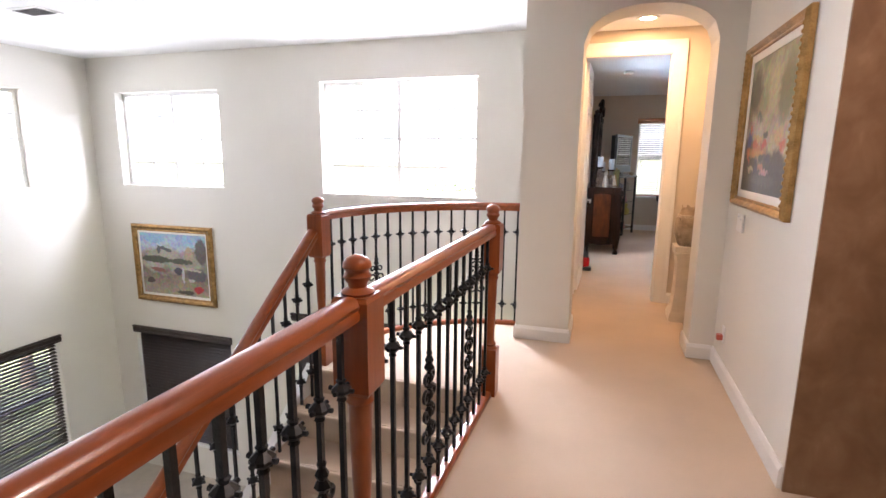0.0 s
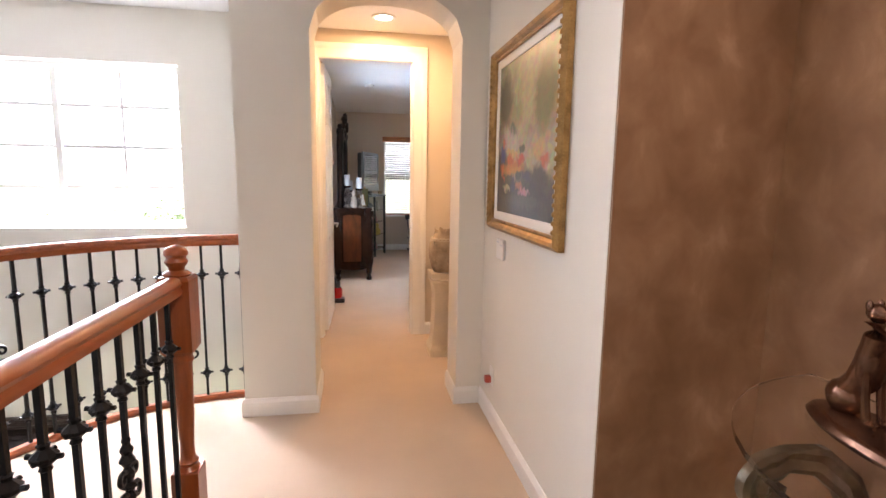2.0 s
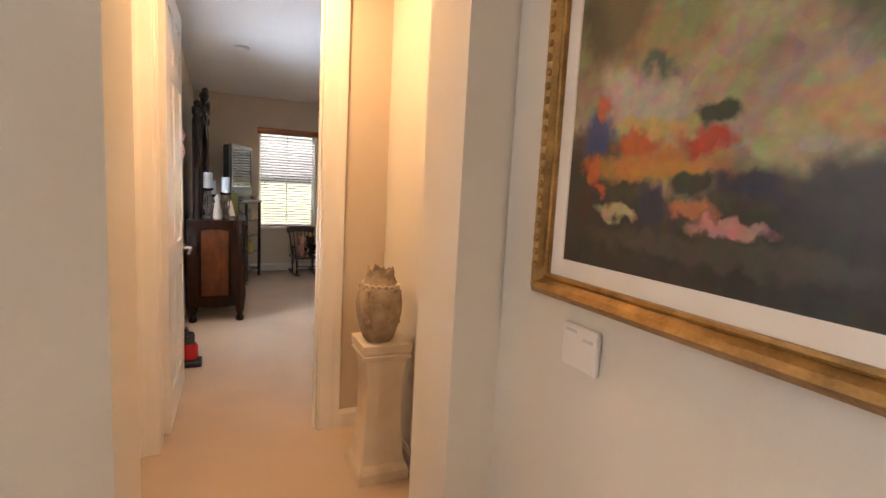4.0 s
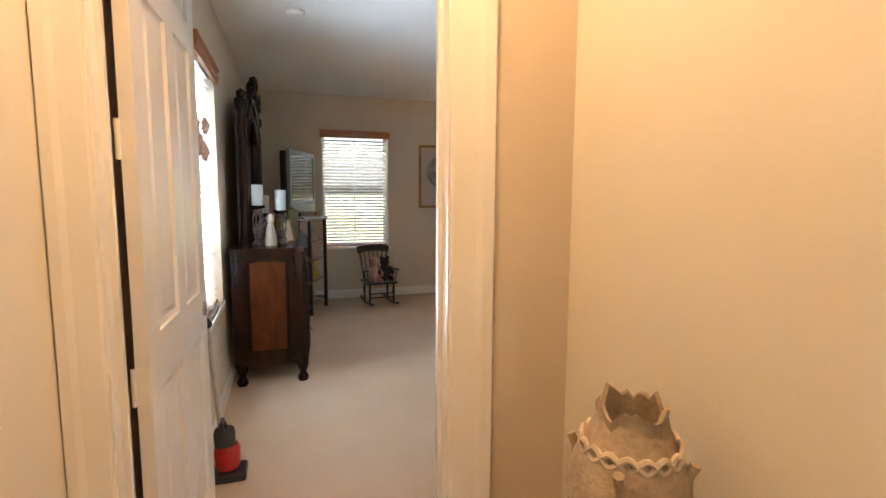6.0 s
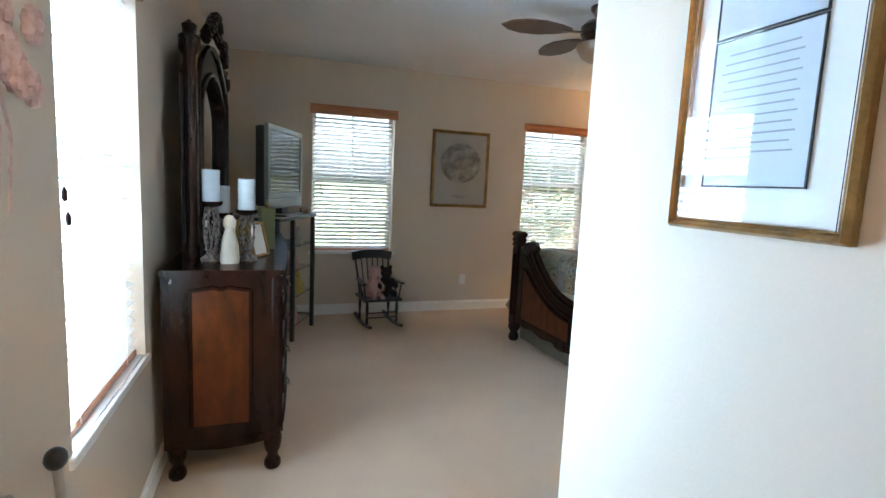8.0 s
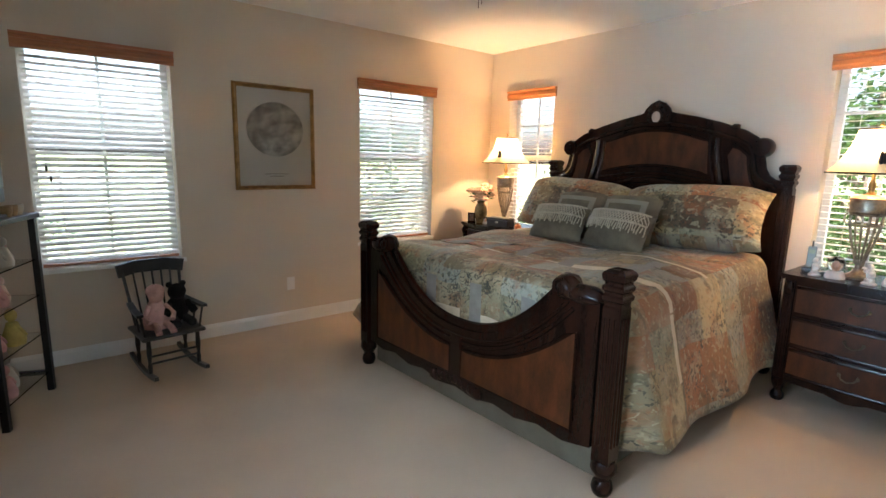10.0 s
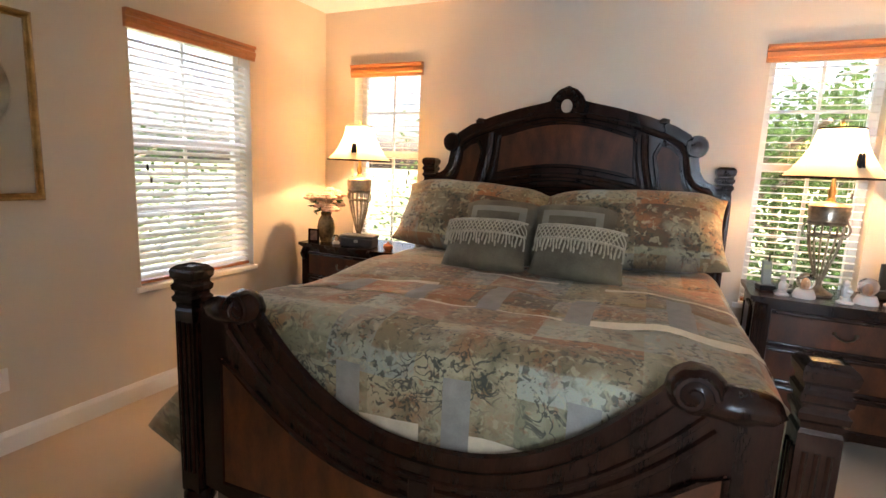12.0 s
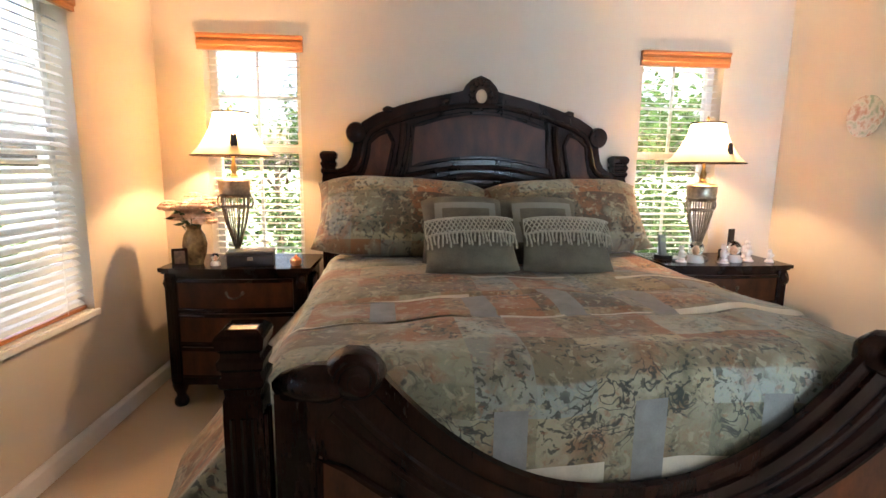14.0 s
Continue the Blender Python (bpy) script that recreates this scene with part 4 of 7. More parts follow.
bm = B()
lathe(bm, [(0.001, 0.0), (0.245, 0.0), (0.245, 0.001), (0.001, 0.001)], 40, squash=(1.0, 0.92))
bmesh.ops.rotate(bm, verts=bm.verts, cent=(0, 0, 0), matrix=Matrix.Rotation(radians(90), 3, "X"))
bmesh.ops.translate(bm, verts=bm.verts, vec=(0, -0.0085, 0.07))
part("oval_border", sweep(B(), [(0.247 * math.cos(a), -0.0095, 0.07 + 0.228 * math.sin(a)) for a in [2 * math.pi * i / 48 for i in range(48)]], ring(0.005, 5), up=(0, 1, 0), closed=True), ENGR, eng, "embossed oval border", True)
part("oval_view", bm, ramp_mat("engraved_view", 9.0, [(0.3, (0.10, 0.10, 0.08)), (0.5, (0.30, 0.29, 0.24)), (0.7, (0.50, 0.48, 0.40))], stretch=(1, 1, 1.3)), eng)
bm = B()
box(bm, -0.10, 0.10, -0.0095, -0.0085, -0.30, -0.296)
box(bm, -0.06, 0.06, -0.0095, -0.0085, -0.32, -0.316)
part("caption_line", bm, BLACKF, eng)
doc = picture("gold-framed document on the bedroom entry wall", pose(1.033, 5.55, 1.642, 0, 0, -90), 0.285, 0.48, 0.016, 0.025, GOLD, PAPER, 0.0)
GREYP = mat("printed_sheet", (0.58, 0.61, 0.66), 0.7, vary=0.04, scale=6)
for z0, z1 in ((0.050, 0.178), (-0.170, 0.042)):
    part("sheet", box(B(), -0.086, 0.076, -0.0105, -0.0085, z0, z1), GREYP, doc, "pale grey printed sheet")
    part("sheet_border", molding(B(), 0.163, z1 - z0 + 0.001, [(0, 0.0085), (0, 0.0114), (0.0025, 0.0114), (0.0025, 0.0085)]), BLACKF, doc, "thin dark border line").matrix_basis = pose(-0.005, 0, (z0 + z1) / 2)
INK = mat("grey_ink", (0.30, 0.31, 0.34), 0.7)
for k in range(12):
    part("printed_line", box(B(), -0.060 - 0.006 * (k % 3), 0.048 + 0.006 * (k % 2), -0.0112, -0.0106, 0.020 - 0.013 * k, 0.0225 - 0.013 * k), INK, doc)

# ---- hall fittings ----
sw = thing("intercom_panel", "white wall panel below the large painting", "wall panel", pose(0.984, 3.075, 1.07, 0, 0, -90))
part("cover", box(B(), -0.064, 0.064, -0.016, 0.0, -0.056, 0.056, 0.006), PLASTIC, sw)
part("label_strip", box(B(), -0.05, -0.01, -0.0175, -0.016, 0.035, 0.042), GREYP, sw)
part("label_strip", box(B(), 0.015, 0.05, -0.0175, -0.016, 0.022, 0.029), GREYP, sw)


def outlet(m, night=False):
    o = thing("wall_outlet", "white wall outlet" + (" with a plugged-in red night light" if night else " low on the beige wall"), "outlet", m)
    part("cover_plate", box(B(), -0.036, 0.036, -0.006, 0.0, -0.058, 0.058, 0.002), PLASTIC, o)
    for z in (-0.02, 0.02):
        part("socket", box(B(), -0.017, 0.017, -0.008, -0.006, z - 0.014, z + 0.014, 0.0015), PLASTIC, o)
    if night:
        part("night_light", box(B(), -0.02, 0.02, -0.045, -0.008, -0.04, 0.0, 0.006), mat("red_plastic", (0.45, 0.08, 0.05), 0.35), o, "small red night light")


outlet(pose(0.984, 3.20, 0.29, 0, 0, -90), True)
outlet(pose(2.49, 10.466, 0.364))

can = thing("recessed_light", "round recessed ceiling light in the vestibule", "ceiling light", pose(0.42, 4.55, CZ))
part("trim_ring", lathe(B(), [(0.062, 0.0), (0.062, -0.006), (0.092, -0.010), (0.100, -0.004), (0.100, 0.0)], 28), TRIM, can, "", True)
part("lens", lathe(B(), [(0.001, -0.003), (0.061, -0.003), (0.061, -0.001), (0.001, -0.001)], 28), glow_mat("lit_lens", (1.0, 0.85, 0.6), 8), can, "glowing lens")
lamp("vestibule_bulb", "AREA", 3.5, WARM, pose(0.42, 4.55, CZ - 0.016), 0.12, shape="DISK")

# added fixture out of view; its lamp only brightens the hall carpet and niche
can2 = copy_thing(can, pose(0.55, 0.75, CZ))
tagged(can2, "added ceiling light over the hall, out of view")
lamp("hall_fill", "AREA", 3.6, (1.0, 0.84, 0.66), pose(0.55, 0.75, CZ - 0.016), 0.12, shape="DISK")

vent = thing("ceiling_vent", "white ceiling air vent over the stairwell", "vent", pose(-4.68, 2.90, CZ))
part("vent_frame", molding(B(), 0.30, 0.18, [(0, 0.001), (0, 0.010), (0.03, 0.006), (0.03, 0.001)]), PLASTIC, vent).matrix_basis = pose(0, 0, 0, 90, 0, 0)
for k in range(7):
    bm = B()
    box(bm, -0.15, 0.15, -0.010, 0.010, -0.001, 0.001)
    o = part("louver", bm, mat("vent_grey", (0.35, 0.35, 0.35), 0.5) if k == 0 else bpy.data.materials["vent_grey"], vent)
    o.matrix_basis = pose(0, -0.078 + 0.026 * k, -0.007, 35, 0, 0)
sd = thing("smoke_detector", "white smoke detector on the bedroom ceiling", "smoke detector", pose(0.385, 7.475, BZ))
part("housing", lathe(B(), [(0.065, 0), (0.068, -0.012), (0.055, -0.030), (0.020, -0.036), (0.0, -0.036)], 24), PLASTIC, sd, "", True)

# pedestal and owl-like jar
STONE = mat("cream_plaster_pedestal", (0.66, 0.58, 0.46), 0.7, vary=0.08, scale=8, bump=0.3, bump_scale=60)
ped = thing("pedestal", "square cream plaster pedestal in the vestibule corner", "pedestal", pose(0.905, 4.445, 0))
part("column", square_turn(B(), [(0.125, 0), (0.125, 0.05), (0.118, 0.07), (0.108, 0.09), (0.100, 0.13), (0.088, 0.30), (0.086, 0.50), (0.098, 0.585), (0.104, 0.61)], (0, 0), 0), STONE, ped)
part("capital", square_turn(B(), [(0.104, 0.61), (0.116, 0.618), (0.118, 0.634), (0.108, 0.640), (0.118, 0.650), (0.120, 0.688), (0.116, 0.692)], (0, 0), 0), STONE, ped)
jar = thing("stoneware_jar", "rough beige clay jar with a torn rim and braided band", "vase", pose(0.885, 4.43, 0.692))
bm = B()
n, rings = 36, []
prof = [(0.062, 0.0), (0.075, 0.015), (0.094, 0.07), (0.108, 0.13), (0.112, 0.18), (0.104, 0.235), (0.084, 0.272), (0.070, 0.305), (0.062, 0.325), (0.066, 0.345)]
for j, (r, h) in enumerate(prof):
    row = []
    for i in range(n):
        a = 2 * math.pi * i / n
        k = 1 + 0.05 * noise.noise(Vector((math.cos(a) * 2, math.sin(a) * 2, h * 9)))
        hh = h + (0.028 * noise.noise(Vector((math.cos(a) * 4, math.sin(a) * 4, 2))) + 0.012 * math.sin(5 * a) if j >= len(prof) - 2 else 0)
        row.append(bm.verts.new((r * k * math.cos(a), r * k * math.sin(a), hh)))
    rings.append(row)
inner = [[bm.verts.new((v.co.x * 0.86, v.co.y * 0.86, v.co.z - 0.003)) for v in rings[-1]], [bm.verts.new((v.co.x * 0.80, v.co.y * 0.80, 0.20)) for v in rings[-1]]]
rings += inner
for a, b in zip(rings, rings[1:]):
    for i in range(n):
        bm.faces.new((a[i], a[(i + 1) % n], b[(i + 1) % n], b[i]))
bm.faces.new(rings[0][::-1])
bm.faces.new(rings[-1])
part("body", bm, mat("rough_clay", (0.36, 0.27, 0.18), 0.85, vary=0.35, scale=14, bump=0.8, bump_scale=70, second=(0.50, 0.40, 0.29)), jar, "", True)
bm = B()
for s in (0, 1):
    sweep(bm, [(0.089 * math.cos(a), 0.089 * math.sin(a), 0.268 + 0.012 * math.sin(9 * a + s * math.pi)) for a in [2 * math.pi * i / 80 for i in range(80)]], ring(0.006, 6), closed=True)
part("braided_band", bm, mat("pale_clay", (0.55, 0.47, 0.36), 0.8, vary=0.2, scale=20), jar, "pale braided band", True)
for sx in (0.6, 2.3, 3.9, 5.4):
    bm = B()
    sweep(bm, [(0.100 * math.cos(sx), 0.100 * math.sin(sx), 0.10 + 0.16 * i / 6) if 0 < i < 6 else (0.112 * math.cos(sx), 0.112 * math.sin(sx), 0.10 + 0.16 * i / 6) for i in range(7)], ring(0.010, 6), up=(math.cos(sx + 1.5), math.sin(sx + 1.5), 0))
    part("applied_strap", bm, bpy.data.materials["rough_clay"], jar, "", True)

# niche console table with its bronze
METAL = mat("aged_bronze_green", (0.075, 0.068, 0.052), 0.34, 0.8, vary=0.5, scale=14, bump=0.3, bump_scale=60, second=(0.19, 0.155, 0.10))
con = thing("console_table", "half-round glass console table on scrolled metal legs", "table", pose(1.585, 1.10, 0))
con.scale = (1.2, 1.0, 1.108)
half = [(-0.50 * math.cos(a), 0.60 * math.sin(a)) for a in [math.pi * (i / 24 - 0.5) for i in range(25)]]
gl = part("glass_top", prism(B(), half, "z", 0.770, 0.785), CRYSTAL, con, "thick clear glass top")
gl.visible_shadow = False
for y in (-0.23, 0.23):
    bm = B()
    pts = []
    for i in range(20):
        a = i / 19 * 4.4
        r = 0.040 * (1 - i / 24)
        pts.append((-0.40 - 0.0 + r * math.cos(a + 1.3) - 0.01, y, 0.70 + r * math.sin(a + 1.3)))
    pts = pts[::-1] + [(-0.37, y, 0.755), (-0.30, y, 0.74), (-0.23, y, 0.68), (-0.18, y, 0.58), (-0.16, y, 0.45), (-0.19, y, 0.30), (-0.26, y, 0.14), (-0.34, y, 0.04), (-0.40, y, 0.012)]
    sweep(bm, pts, [(-0.030, -0.012), (-0.018, -0.018), (0.0, -0.010), (0.018, -0.018), (0.030, -0.012), (0.030, 0.012), (0.018, 0.018), (0.0, 0.010), (-0.018, 0.018), (-0.030, 0.012)], up=(0, 1, 0.001))
    part("scroll_leg", bm, METAL, con, "fluted scroll leg in aged bronze", True)
part("back_rail", box(B(), -0.10, -0.06, -0.25, 0.25, 0.40, 0.43, 0.008), METAL, con)
part("stretcher", sweep(B(), [(-0.17, -0.23, 0.45), (-0.28, 0, 0.47), (-0.17, 0.23, 0.45)], ring(0.014, 8)), METAL, con, "", True)
st = B()
lathe(st, [(0.0, 0), (0.19, 0), (0.20, 0.010), (0.19, 0.022), (0.17, 0.027), (0, 0.027)], 36, (0, 0), 0, (0.55, 1.5))
# seated hound with a raised head
blob(st, (0.0, 0.185, 0.062), (0.042, 0.062, 0.040), 12, 8)
sweep(st, [(0.0, 0.20, 0.06), (0.0, 0.150, 0.105), (0.0, 0.120, 0.165), (0.0, 0.105, 0.215), (0.0, 0.108, 0.245)], ring(0.034, 10))
blob(st, (0.0, 0.120, 0.150), (0.036, 0.042, 0.062), 12, 8)
blob(st, (0.0, 0.118, 0.262), (0.021, 0.036, 0.020), 10, 7)
for q in (-1, 1):
    sweep(st, [(q * 0.02, 0.105, 0.15), (q * 0.022, 0.098, 0.085), (q * 0.022, 0.085, 0.034)], ring(0.011, 8))
    blob(st, (q * 0.022, 0.078, 0.034), (0.011, 0.020, 0.008), 8, 5)
    blob(st, (q * 0.016, 0.130, 0.275), (0.006, 0.012, 0.014), 6, 5)
sweep(st, [(0.0, 0.235, 0.045), (0.03, 0.255, 0.034), (0.05, 0.235, 0.032)], ring(0.008, 6))
# standing figure in a short tunic
for q in (-1, 1):
    sweep(st, [(q * 0.020, -0.115 + q * 0.030, 0.245), (q * 0.022, -0.118 + q * 0.034, 0.14), (q * 0.020, -0.115 + q * 0.036, 0.034)], ring(0.020, 8))
    blob(st, (q * 0.02, -0.100 + q * 0.036, 0.036), (0.014, 0.030, 0.010), 8, 5)
    sweep(st, [(q * 0.02, -0.115 + q * 0.055, 0.425), (0.01, -0.06 + 0.02 * q, 0.36), (0.0, 0.02 + q * 0.02, 0.315), (0.0, 0.075, 0.29)], ring(0.014, 8))
lathe(st, [(0.060, 0.225), (0.062, 0.250), (0.046, 0.330), (0.054, 0.385), (0.050, 0.425), (0.020, 0.450), (0.016, 0.470)], 16, (0, -0.115))
for k in range(9):
    t = k * 0.70
    sweep(st, [(0.044 * math.cos(t), -0.115 + 0.044 * math.sin(t), 0.33), (0.066 * math.cos(t), -0.115 + 0.066 * math.sin(t), 0.22)], ring(0.011, 6))
blob(st, (0, -0.112, 0.502), (0.028, 0.032, 0.038), 12, 8)
blob(st, (0, -0.135, 0.510), (0.026, 0.026, 0.030), 10, 7, 0.3, 4)
statue = part("statue", st, mat("polished_bronze", (0.085, 0.036, 0.020), 0.24, 0.8, vary=0.4, scale=10, second=(0.22, 0.11, 0.065)), None, "", True)
statue.matrix_basis = pose(1.36, 1.265, 0.8702, 0, 0, -6)
statue.scale = (0.9, 0.8, 1.12)
tagged(statue, "bronze statue of a figure and hound on an oval base", "statue")


# ---- bedroom furniture ----
def claw_foot(bm, x, y, h=0.16, r=0.04):
    lathe(bm, [(r * 0.9, 0), (r * 1.15, 0.015), (r * 1.1, 0.04), (r * 0.75, 0.06), (r * 0.7, 0.075), (r * 1.05, 0.10), (r * 1.25, h - 0.02), (r * 1.2, h)], 12, (x, y))


def chest(name, label, category, m, w, d, h, rows, foot=0.15, side_panel=True, bow=0.035):
    """A chest with a bowed front towards -y, carved posts, moulded drawers and a shaped top."""
    c = thing(name, label, category, m)
    y0, y1 = -d / 2, d / 2
    top = h - 0.035

    def front(x):
        return y0 - bow * (1 - (2 * x / w) ** 2)

    n = 12
    xs = [-w / 2 + w * i / n for i in range(n + 1)]
    out = [(x, front(x)) for x in xs] + [(w / 2, y1), (-w / 2, y1)]
    part("body", prism(B(), out, "z", foot - 0.01, top), DARK, c)
    over = 0.028
    bm = B()
    lo = [(x * (1 + 2 * over / w), front(x) - over) for x in xs] + [(w / 2 + over, y1), (-w / 2 - over, y1)]
    mid = [(x * (1 + 2 * (over - 0.012) / w), front(x) - over + 0.012) for x in xs] + [(w / 2 + over - 0.012, y1), (-w / 2 - over + 0.012, y1)]
    prism(bm, lo, "z", top + 0.012, h)
    part("top", bm, DARK, c, "polished dark top with a moulded edge")
    part("top_moulding", prism(B(), mid, "z", top, top + 0.012), DARK, c)
    for i, (sx, yy) in enumerate(((-1, y0 + 0.02), (1, y0 + 0.02), (-1, y1 - 0.05), (1, y1 - 0.05))):
        fb = B()
        claw_foot(fb, sx * (w / 2 - 0.035), yy, foot, 0.036)
        part("foot", fb, DARK, c, "carved foot", True)
    for sx in (-1, 1):
        bm = B()
        box(bm, sx * (w / 2 - 0.028) - 0.032, sx * (w / 2 - 0.028) + 0.032, y0 - 0.020, y0 + 0.03, foot, top, 0.012)
        for k in range(3):
            sweep(bm, [(sx * (w / 2 - 0.028) + (k - 1) * 0.017, y0 - 0.021, foot + 0.05), (sx * (w / 2 - 0.028) + (k - 1) * 0.017, y0 - 0.021, top - 0.10)], ring(0.006, 6), up=(0, 1, 0))
        blob(bm, (sx * (w / 2 - 0.028), y0 - 0.028, top - 0.05), (0.028, 0.022, 0.045), 10, 6, 0.3, 2)
        part("corner_post", bm, DARK, c, "carved corner post")
    span = (top - 0.02 - foot - 0.03) / rows
    for r in range(rows):
        z0 = foot + 0.03 + span * r + 0.008
        z1 = z0 + span - 0.016
        xa, xb = -w / 2 + 0.075, w / 2 - 0.075
        bm = B()
        m2 = 12
        xs2 = [xa + (xb - xa) * i / m2 for i in range(m2 + 1)]
        shape = [(x, front(x) - 0.016) for x in xs2] + [(x, front(x) + 0.01) for x in xs2[::-1]]
        prism(bm, shape, "z", z0, z1)
        drawer = part("drawer", bm, PANEL, c)
        bm = B()
        for zz in (z0 + 0.010, z1 - 0.010):
            sweep(bm, [(x, front(x) - 0.020, zz) for x in xs2], [(-0.008, -0.008), (0.008, -0.008), (0.010, 0.0), (0.008, 0.008), (-0.008, 0.008)])
        part("drawer_moulding", bm, DARK, drawer)
        for hx in ((0,) if w < 0.95 else (-w * 0.26, w * 0.26)):
            bm = B()
            sweep(bm, [(hx - 0.045, front(hx) - 0.022, (z0 + z1) / 2 + 0.012), (hx - 0.03, front(hx) - 0.040, (z0 + z1) / 2 - 0.004), (hx, front(hx) - 0.046, (z0 + z1) / 2 - 0.014), (hx + 0.03, front(hx) - 0.040, (z0 + z1) / 2 - 0.004), (hx + 0.045, front(hx) - 0.022, (z0 + z1) / 2 + 0.012)], ring(0.005, 6))
            for e in (-0.045, 0.045):
                blob(bm, (hx + e, front(hx) - 0.02, (z0 + z1) / 2 + 0.014), (0.010, 0.008, 0.012), 8, 5)
            part("drawer_pull", bm, METAL, drawer, "aged bronze bail pull", True)
    bm = B()
    pts = [(xa, foot + 0.03)] + [(xa + (xb - xa) * i / 16, foot + 0.005 - 0.025 * math.sin(math.pi * i / 16) ** 2 - 0.012 * math.cos(4 * math.pi * i / 16)) for i in range(17)] + [(xb, foot + 0.03)]
    prism(bm, pts, "y", y0 - 0.030, y0 - 0.005)
    part("apron", bm, DARK, c, "scalloped carved apron")
    if side_panel:
        for sx in (-1, 1):
            bm = B()
            pts = [(-d / 2 + 0.12, foot + 0.09), (d / 2 - 0.12, foot + 0.09), (d / 2 - 0.12, top - 0.065), (0.03, top - 0.05), (0.0, top - 0.06), (-0.03, top - 0.05), (-d / 2 + 0.12, top - 0.065)]
            prism(bm, pts, "x", sx * w / 2, sx * (w / 2 + 0.006))
            part("side_panel", bm, BURL, c, "reddish burl side panel")
            bm = B()
            for (a0, b0), (a1, b1) in zip(pts, pts[1:] + pts[:1]):
                sweep(bm, [(sx * (w / 2 + 0.004), a0, b0), (sx * (w / 2 + 0.004), a1, b1)], ring(0.010, 6), up=(1, 0, 0))
            part("panel_moulding", bm, DARK, c)
            bm = B()
            pts = [(-d / 2 + 0.06, foot + 0.03), (d / 2 - 0.06, foot + 0.03)] + [(d / 2 - 0.06 - (d - 0.12) * i / 10, foot - 0.005 - 0.02 * math.sin(math.pi * i / 10)) for i in range(11)]
            prism(bm, pts, "x", sx * w / 2 - 0.01, sx * (w / 2 + 0.004))
            part("side_apron", bm, DARK, c)
    return c


dresser = chest("dresser", "large carved mahogany dresser with burl panels", "dresser", pose(0.145, 8.35, 0, 0, 0, 90), 1.72, 0.50, 1.02, 4, 0.17)
ns = chest("nightstand", "dark carved nightstand with three drawers beside the bed", "nightstand", pose(4.59, 9.845, 0, 0, 0, -90), 0.79, 0.46, 0.84, 3, 0.15, True, 0.03)
tagged(ns, "", "", "nightstands")
ns2 = copy_thing(ns, pose(4.66, 6.83, 0, 0, 0, -90))

# dresser mirror
mir = thing("dresser_mirror", "tall carved arched mirror standing on the dresser", "mirror", pose(-0.01, 8.37, 1.02, 0, 0, 87.5))
mir.scale = (1, 1, 0.90)


def arch_pts(w, z0, zs, za, n=18):
    return [(-w / 2, z0)] + [(-w / 2 + w * i / n, zs + (za - zs) * math.sin(math.pi * i / n) ** 0.8) for i in range(n + 1)] + [(w / 2, z0)]


bm = B()
outer, inn = arch_pts(1.10, 0.0, 1.02, 1.30), arch_pts(0.86, 0.12, 0.90, 1.12)
lo = [bm.verts.new((x, -0.04, z)) for x, z in outer]
li = [bm.verts.new((x, -0.04, z)) for x, z in inn]
ho = [bm.verts.new((x, 0.03, z)) for x, z in outer]
hi = [bm.verts.new((x, 0.03, z)) for x, z in inn]
nn = len(outer)
for i in range(nn):
    j = (i + 1) % nn
    bm.faces.new((lo[i], lo[j], li[j], li[i]))
    bm.faces.new((ho[i], ho[j], hi[j], hi[i]))
    bm.faces.new((lo[i], lo[j], ho[j], ho[i]))
    bm.faces.new((li[i], li[j], hi[j], hi[i]))
part("mirror_frame", bm, DARK, mir, "dark mahogany frame")
bm = B()
sweep(bm, [(x, -0.045, z) for x, z in inn], ring(0.014, 8), up=(0, 1, 0))
sweep(bm, [(x * 0.94, -0.045, z * 0.985) for x, z in outer], ring(0.018, 8), up=(0, 1, 0))
part("frame_moulding", bm, DARK, mir, "", True)
mirror_m = mat("silvered_glass", (0.86, 0.88, 0.88), 0.02, 1.0, vary=0.0)
part("mirror_glass", prism(B(), inn, "y", -0.012, -0.006), mirror_m, mir, "clear mirror glass")
for s in (-1, 1):
    bm = B()
    lathe(bm, [(0.045, 0.0), (0.045, 0.08), (0.032, 0.10), (0.036, 0.60), (0.032, 1.11), (0.05, 1.14), (0.05, 1.21), (0.03, 1.23), (0.035, 1.27), (0.0, 1.30)], 14, (s * 0.56, -0.02))
    part("side_column", bm, DARK, mir, "turned side column", True)
bm = B()
for k in range(40):
    a = k / 39
    x = (a - 0.5) * 0.62
    blob(bm, (x, -0.05 - 0.02 * math.sin(a * 9), 1.28 + 0.16 * math.sin(math.pi * a) + 0.02 * math.sin(a * 23)), (0.035, 0.03, 0.035), 8, 5, 0.5, k)
for s in (-1, 1):
    sweep(bm, [(s * (0.04 + 0.06 * math.cos(t)), -0.075, 1.42 + 0.06 * math.sin(t)) for t in [i / 14 * 5.5 for i in range(15)]], ring(0.014, 7), up=(0, 1, 0))
blob(bm, (0, -0.06, 1.48), (0.05, 0.035, 0.05), 10, 7, 0.4, 5)
part("carved_crest", bm, DARK, mir, "carved openwork crest", True)

# things on the dresser
WAX = mat("pale_blue_wax", (0.48, 0.55, 0.60), 0.5, vary=0.04, scale=10)
STICK = mat("carved_silver_brown", (0.050, 0.030, 0.024), 0.35, 0.3, vary=0.6, scale=60, second=(0.30, 0.26, 0.23), bump=0.4)
DZ = 1.0202


